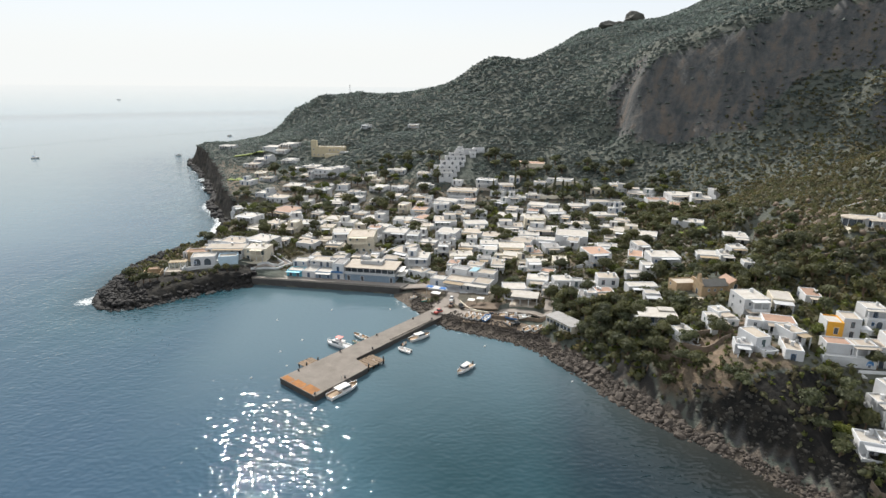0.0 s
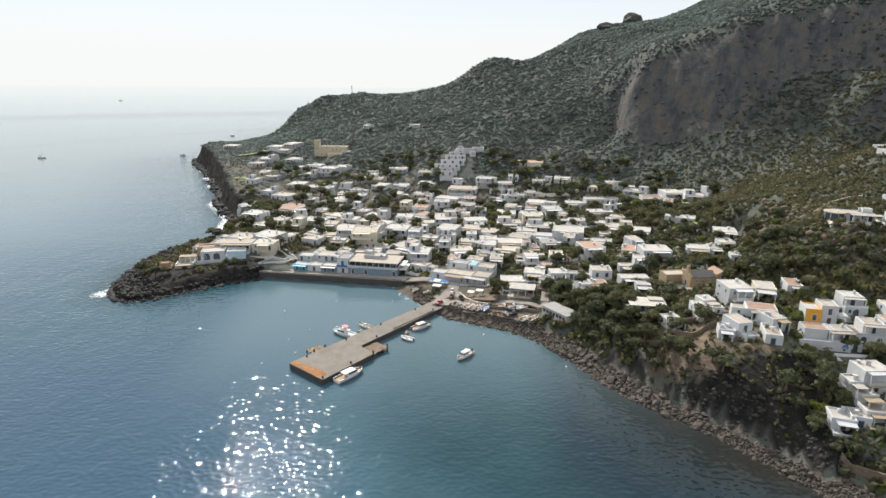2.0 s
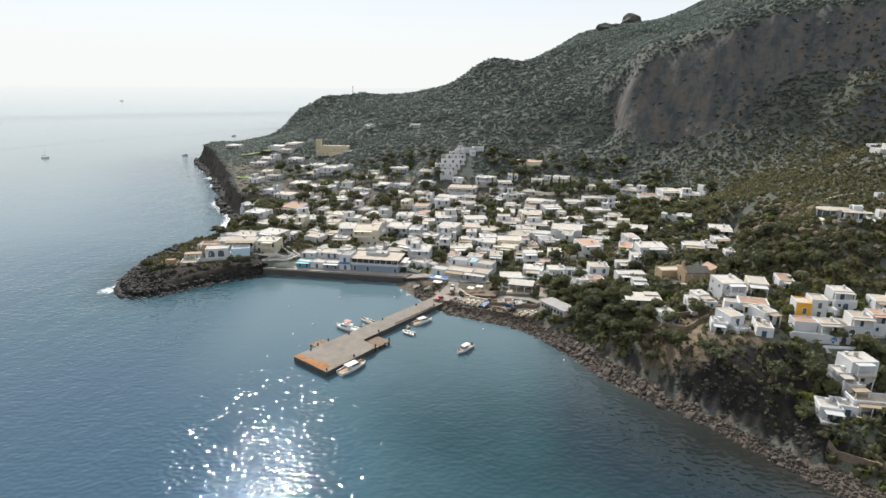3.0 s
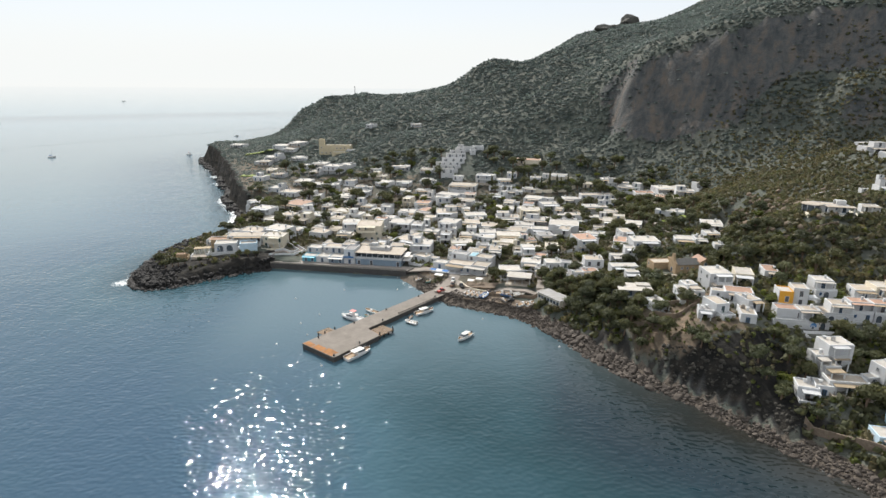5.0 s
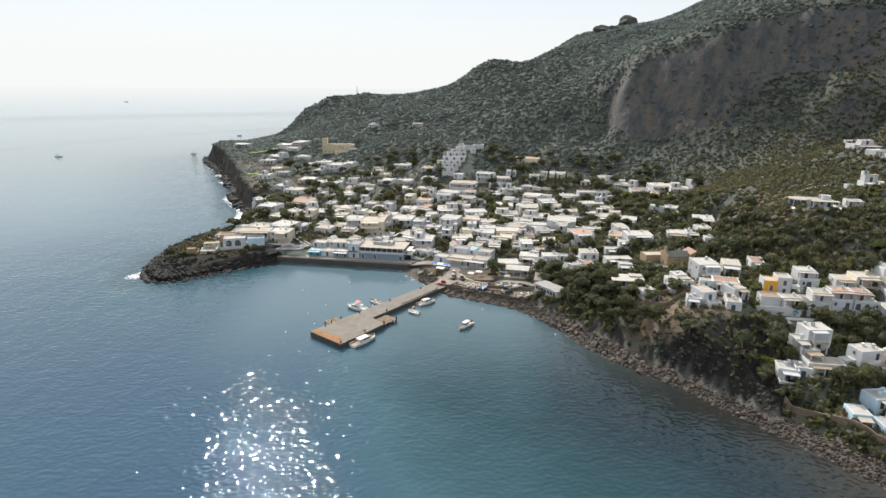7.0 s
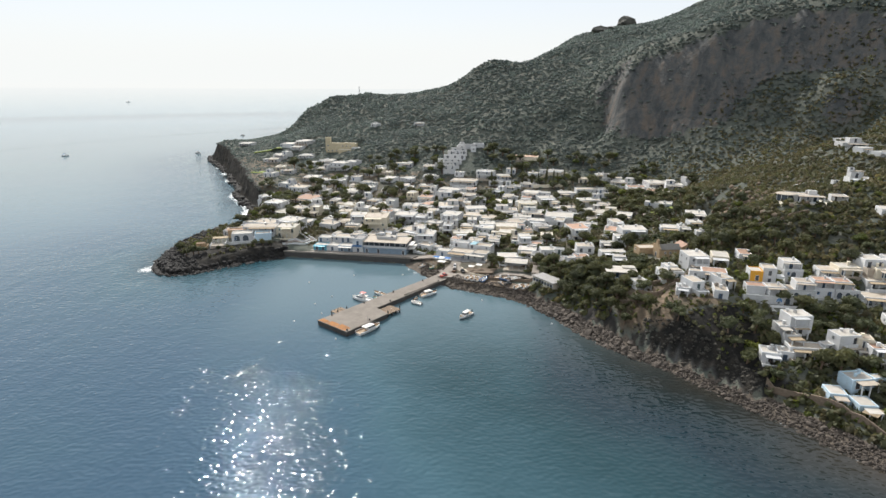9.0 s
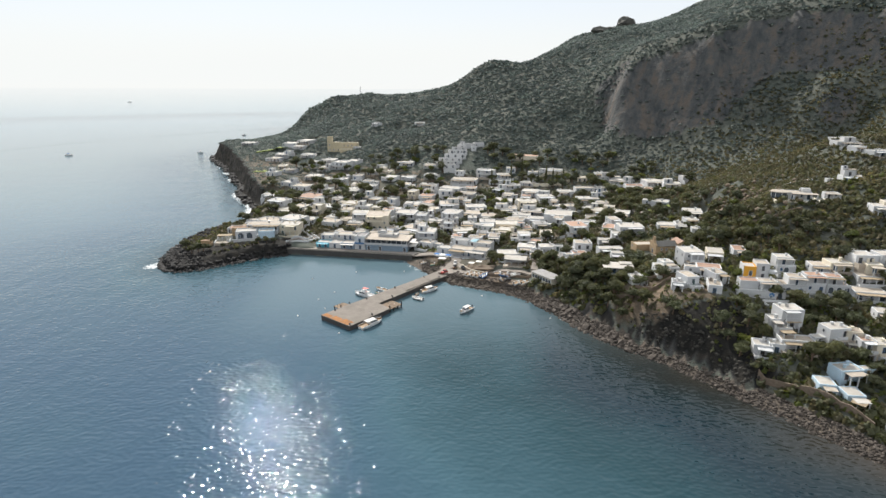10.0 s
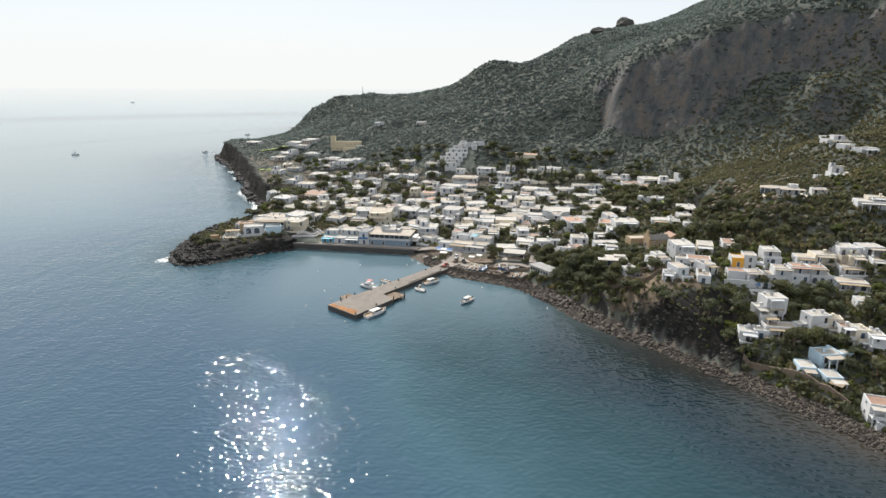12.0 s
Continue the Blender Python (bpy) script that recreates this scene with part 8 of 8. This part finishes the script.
# larger trees over the bluff and the cliff
_spots_rnd = random.Random(21)
for x, y, s in ((71.5, 128.5, 0.7), (92, 125.5, 0.95), (95, 121.5, 1.1), (88, 111, 0.9), (86, 108, 0.8), (106, 128, 1.0), (110, 126, 1.1),
                (114, 125, 1.2), (118, 124, 1.1), (122, 123, 1.0), (112, 105, 0.9), (106, 104, 0.9), (118, 97, 1.0), (114, 92, 0.9), (120, 90, 1.1), (58, 158, 1.1), (54, 163, 1.2), (51, 169, 1.1), (56, 169, 1.2),
                (61, 167, 1.1), (48, 175, 1.0), (53, 176, 1.2), (58, 175, 1.1), (64, 173, 1.2), (69, 170, 1.1), (66, 153, 0.9), (60, 152, 0.9), (50, 182, 0.9), (73, 168, 1.1), (76, 152, 0.8), (46, 192, 1.0), (52, 196, 1.0),
                (100, 176, 1.2), (105, 172, 1.3), (109, 177, 1.2), (114, 170, 1.3), (118, 176, 1.2), (104, 182, 1.2), (112, 183, 1.2), (122, 166, 1.2), (98, 184, 1.1), (120, 186, 1.1), (94, 190, 1.1), (126, 174, 1.1)):
    tree(_spots_rnd.choice((2, 3, 3, 0)), x, y, s * 0.85, _spots_rnd.uniform(0, 360))
# the wood that hangs over the shore, and the tops of the headland
wood = []
for x, y in zip(rng.uniform(40, 108, 4000), rng.uniform(118, 200, 4000)):
    if len(wood) >= 85:
        break
    s = float(inland(x, y)[0])
    if not (8 < s < 30) or not bool(clear_of_houses(x, y, 1.4)) or bool(open_places(x, y)) or (x > 60 and y < 152):
        continue
    if all((x - a) ** 2 + (y - b) ** 2 > 9.5 for a, b in wood):
        wood.append((x, y))
        tree((3, 2, 0, 3)[len(wood) % 4], float(x), float(y), float(rng.uniform(0.62, 0.95)), float(rng.uniform(0, 360)))
for x, y, s in ((-124, 221, 0.75), (-121.5, 222.5, 0.85), (-119, 223, 0.8), (-116.5, 224.5, 0.6), (-111, 226.5, 0.5), (-107.5, 228.5, 0.55), (-98, 232, 0.5), (-95, 233, 0.6), (-91.5, 234.5, 0.65), (-88.5, 236, 0.6)):
    tree(3, x, y, s, x * 31)


def palm(x, y, h):
    """A date palm: ringed trunk and a head of arching fronds."""
    ob = tagged(empty("palm", x, y, ground_z(x, y)), "tall palm tree between the houses", "tree", "palms")
    rnd = random.Random(int(x * 10))
    bm = bmesh.new()
    tube(bm, [(0, 0, -0.5), (0.1, 0, h * 0.3), (0.05, 0.1, h * 0.7), (0, 0, h)], 0.24, 8, 0, 0.75)
    part("trunk", bm, BARK, ob)
    bm = bmesh.new()
    for k in range(18):
        a, up = 6.283 * k / 18 + rnd.uniform(-0.1, 0.1), rnd.uniform(0.1, 1.1)
        row = None
        for j in range(6):
            t = j / 5
            r, z = 2.3 * t, h + up * 1.4 * t - 1.9 * t * t
            wd = 0.34 * math.sin(math.pi * min(t + 0.12, 1.0)) + 0.02
            px, py = math.cos(a) * r, math.sin(a) * r
            now = [bm.verts.new((px - math.sin(a) * wd, py + math.cos(a) * wd, z - 0.18)), bm.verts.new((px, py, z)), bm.verts.new((px + math.sin(a) * wd, py - math.cos(a) * wd, z - 0.18))]
            if row:
                bm.faces.new((row[0], row[1], now[1], now[0]))
                bm.faces.new((row[1], row[2], now[2], now[1]))
            row = now
    part("crown", bm, LEAF_OLIVE, ob)


for x, y, h in ((8, 262, 6.5), (112, 158, 6.0), (-30, 262, 5.5), (36, 240, 6.0)):
    palm(x, y, h)


def bush_variants(seed, count, lobes, per, leaf, tall, core=15):
    rnd = random.Random(seed)
    out = []
    for _ in range(count):
        blobs = [((rnd.uniform(-0.5, 0.5) * (lobes > 1), rnd.uniform(-0.5, 0.5) * (lobes > 1), tall * rnd.uniform(0.3, 0.5)), rnd.uniform(0.6, 0.9), rnd.uniform(0.6, 0.9), tall * rnd.uniform(0.45, 0.65)) for _ in range(lobes)]
        v, f = clump_cloud(rnd, blobs, per, leaf, True, core)
        out.append((np.array(v), f))
    return out


def scatter(name, label, xs, ys, sizes, variants, material, seed, category="scrub"):
    """Many bushes joined into one cover."""
    r = np.random.default_rng(seed)
    zs = height(xs, ys)
    allv, loops, starts, nv, nl = [], [], [], 0, 0
    prepared = []
    for v, f in variants:
        prepared.append((v, np.concatenate([np.array(q) for q in f]), np.array([len(q) for q in f])))
    counts = []
    for x, y, z, s, k, t in zip(xs, ys, zs, sizes, r.integers(0, len(variants), len(xs)), r.uniform(0, 6.283, len(xs))):
        v, lp, ct = prepared[k]
        c, sn = math.cos(t) * s, math.sin(t) * s
        w = np.empty_like(v)
        w[:, 0], w[:, 1], w[:, 2] = v[:, 0] * c - v[:, 1] * sn + x, v[:, 0] * sn + v[:, 1] * c + y, v[:, 2] * s * (0.75 + 0.5 * ((k * 0.37 + t) % 1)) + z - 0.12 * s
        allv.append(w)
        loops.append(lp + nv)
        counts.append(ct)
        nv += len(v)
    allv, loops, counts = np.concatenate(allv), np.concatenate(loops), np.concatenate(counts)
    me = bpy.data.meshes.new(name)
    me.vertices.add(len(allv))
    me.vertices.foreach_set("co", allv.ravel())
    me.loops.add(len(loops))
    me.loops.foreach_set("vertex_index", loops.astype(np.int32))
    me.polygons.add(len(counts))
    me.polygons.foreach_set("loop_start", np.concatenate([[0], np.cumsum(counts)[:-1]]).astype(np.int32))
    me.polygons.foreach_set("use_smooth", counts == 3)
    me.update(calc_edges=True)
    me.materials.append(material)
    return tagged(link(name, me), label, category, kind="stuff")


def steepness(x, y):
    e = 1.5
    return np.hypot(height(x + e, y) - height(x - e, y), height(x, y + e) - height(x, y - e)) / (2 * e)


def bush_field(n, x0, x1, y0, y1, seed):
    r = np.random.default_rng(seed)
    x, y = r.uniform(x0, x1, n), r.uniform(y0, y1, n)
    k = in_sight(x, y)
    x, y = x[k], y[k]
    k = (inland(x, y) > 6.5) & clear_of_houses(x, y, 0.3) & ~open_places(x, y) & ((y > 203) | (x > 30))
    return x[k], y[k], r


# bluff, gardens and near hillside
x, y, r = bush_field(68000, -150, 270, 60, 370, 21)
fading = r.uniform(0, 1, len(x)) < np.clip((365 - y) / 90, 0, 1)
x, y = x[fading], y[fading]
high = rolling_cache(x, y)
built = (high < 17) & (y > 190)
face = (x > 60) & (x < 104) & (y > 94) & (y < 142)
k = ((steepness(x, y) < np.where(high > 20, 3.2, 1.6)) | (face & (r.uniform(0, 1, len(x)) < 0.7))) & ~((x > 68) & (x < 92) & (y < 133) & (inland(x, y) < 13) & (r.uniform(0, 1, len(x)) < 0.45)) & (value_noise(x, y, 9, 12) + value_noise(x, y, 30, 13) * 0.5 > -1.3) & (r.uniform(0, 1, len(x)) < np.where(built, 0.8, 1.0))
bare = (x > 57) & (x < 92) & (y > 104) & (y < 157)
k &= ~(bare & (r.uniform(0, 1, len(x)) < 0.36))
x, y, built = x[k], y[k], built[k]
size = r.uniform(0.5, 1.35, len(x)) * np.where((x > 34) & (y < 205), 1.35, 1.0) * np.where(bare[k], 0.6, 1.0)
h_ = r.uniform(0, 1, len(x)) + np.where((x > 34) & (y < 205), 0.16, 0.0) - np.where(high[k] > 24, 0.2, 0)
v1 = bush_variants(1, 9, 1, 8, 0.42, 1.15)
half = h_ < 0.45
scatter("macchia", "grey-green macchia scrub on the near slopes", x[half], y[half], size[half], v1, LEAF_SCRUB, 1)
half = (h_ >= 0.45) & (h_ < 0.9)
scatter("undergrowth", "dark green bushes on the bluff and between gardens", x[half], y[half], size[half] * 1.1, v1, LEAF_PINE, 2)
half = h_ >= 0.9
scatter("garden_shrubs", "bright green shrubs between the houses", x[half], y[half], size[half] * 0.9, v1, LEAF_BRIGHT, 3)
# far hillside and mountain
x, y, r = bush_field(104000, -270, 420, 280, 900, 22)
fading = r.uniform(0, 1, len(x)) < np.clip((y - 275) / 80, 0, 1)
x, y = x[fading], y[fading]
crest = np.interp(x, [-270, -160, -84, 24, 44, 91, 151, 228, 265, 300, 350, 420], [705, 665, 632, 602, 600, 650, 705, 825, 900, 900, 880, 700])
k = (y < crest) & (r.uniform(0, 1, len(x)) < np.where(on_crag(x, y), np.where(steepness(x, y) < 1.15, 0.8, 0.10), np.where(steepness(x, y) > 1.2, 0.8, 1.0))) & (steepness(x, y) < 2.5) & (r.uniform(0, 1, len(x)) < np.where(rolling_cache(x, y) < 16, 0.45, 1.0))
x, y = x[k], y[k]
size = r.uniform(1.6, 3.0, len(x)) * (1 + 0.0008 * (y - 300)) * np.where(rolling_cache(x, y) < 24, 0.75, 1.0)
v2 = bush_variants(2, 10, 1, 1, 0.3, 0.40, 15)
h_ = r.uniform(0, 1, len(x))
half = h_ < 0.62
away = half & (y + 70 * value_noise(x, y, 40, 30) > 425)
scatter("mountain_macchia", "dense macchia scrub on the mountain, tinted blue-grey for haze", x[away], y[away], size[away], v2, LEAF_HAZED, 4)
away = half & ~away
scatter("hillside_macchia", "dense macchia scrub on the hillside, tinted green-grey for haze", x[away], y[away], size[away], v2, LEAF_MID, 6)
scatter("hillside_wood", "evergreen bushes on the far hills, paled for haze", x[~half], y[~half], size[~half] * 1.05, v2, LEAF_FAR, 5)


# cypresses of the cemetery and single tall trees
_rnd = random.Random(4)
_cyp = []
for _k in range(2):
    blobs = [((_rnd.uniform(-0.12, 0.12), _rnd.uniform(-0.12, 0.12), 0.9 + 0.95 * j), 0.95 * (1 - 0.11 * j) + 0.1, 0.95 * (1 - 0.11 * j) + 0.1, 1.0) for j in range(8)]
    v, f = clump_cloud(_rnd, blobs, 26, 0.26)
    bm = bmesh.new()
    tube(bm, [(0, 0, -0.6), (0, 0, 2), (0, 0, 6)], 0.16, 6, 0, 0.3)
    _cyp.append((from_bm("trunk", bm, BARK), mesh_of("crown", v, f, LEAF_PINE)))
for x, y, s in ((62, 348, 1.1), (66.5, 346, 1.0), (71.5, 345, 1.25), (75, 349, 0.9), (57.5, 349, 0.9), (80, 352, 1.0), (45, 362, 1.2), (54, 371, 1.25), (31, 357, 1.1), (88, 347, 0.9), (51.5, 352, 1.0), (69, 357, 1.1)):
    trunk, crown = _cyp[int(x) % 2]
    ob = tagged(empty("cypress", x, y, 0), "tall narrow dark cypress by the cemetery", "tree", "cypresses")
    ob.matrix_basis = pose(x, y, ground_z(x, y), 0, 0, x * 40) @ Matrix.Diagonal((s, s, s * 1.05, 1))
    link("trunk", trunk, ob)
    link("crown", crown, ob)
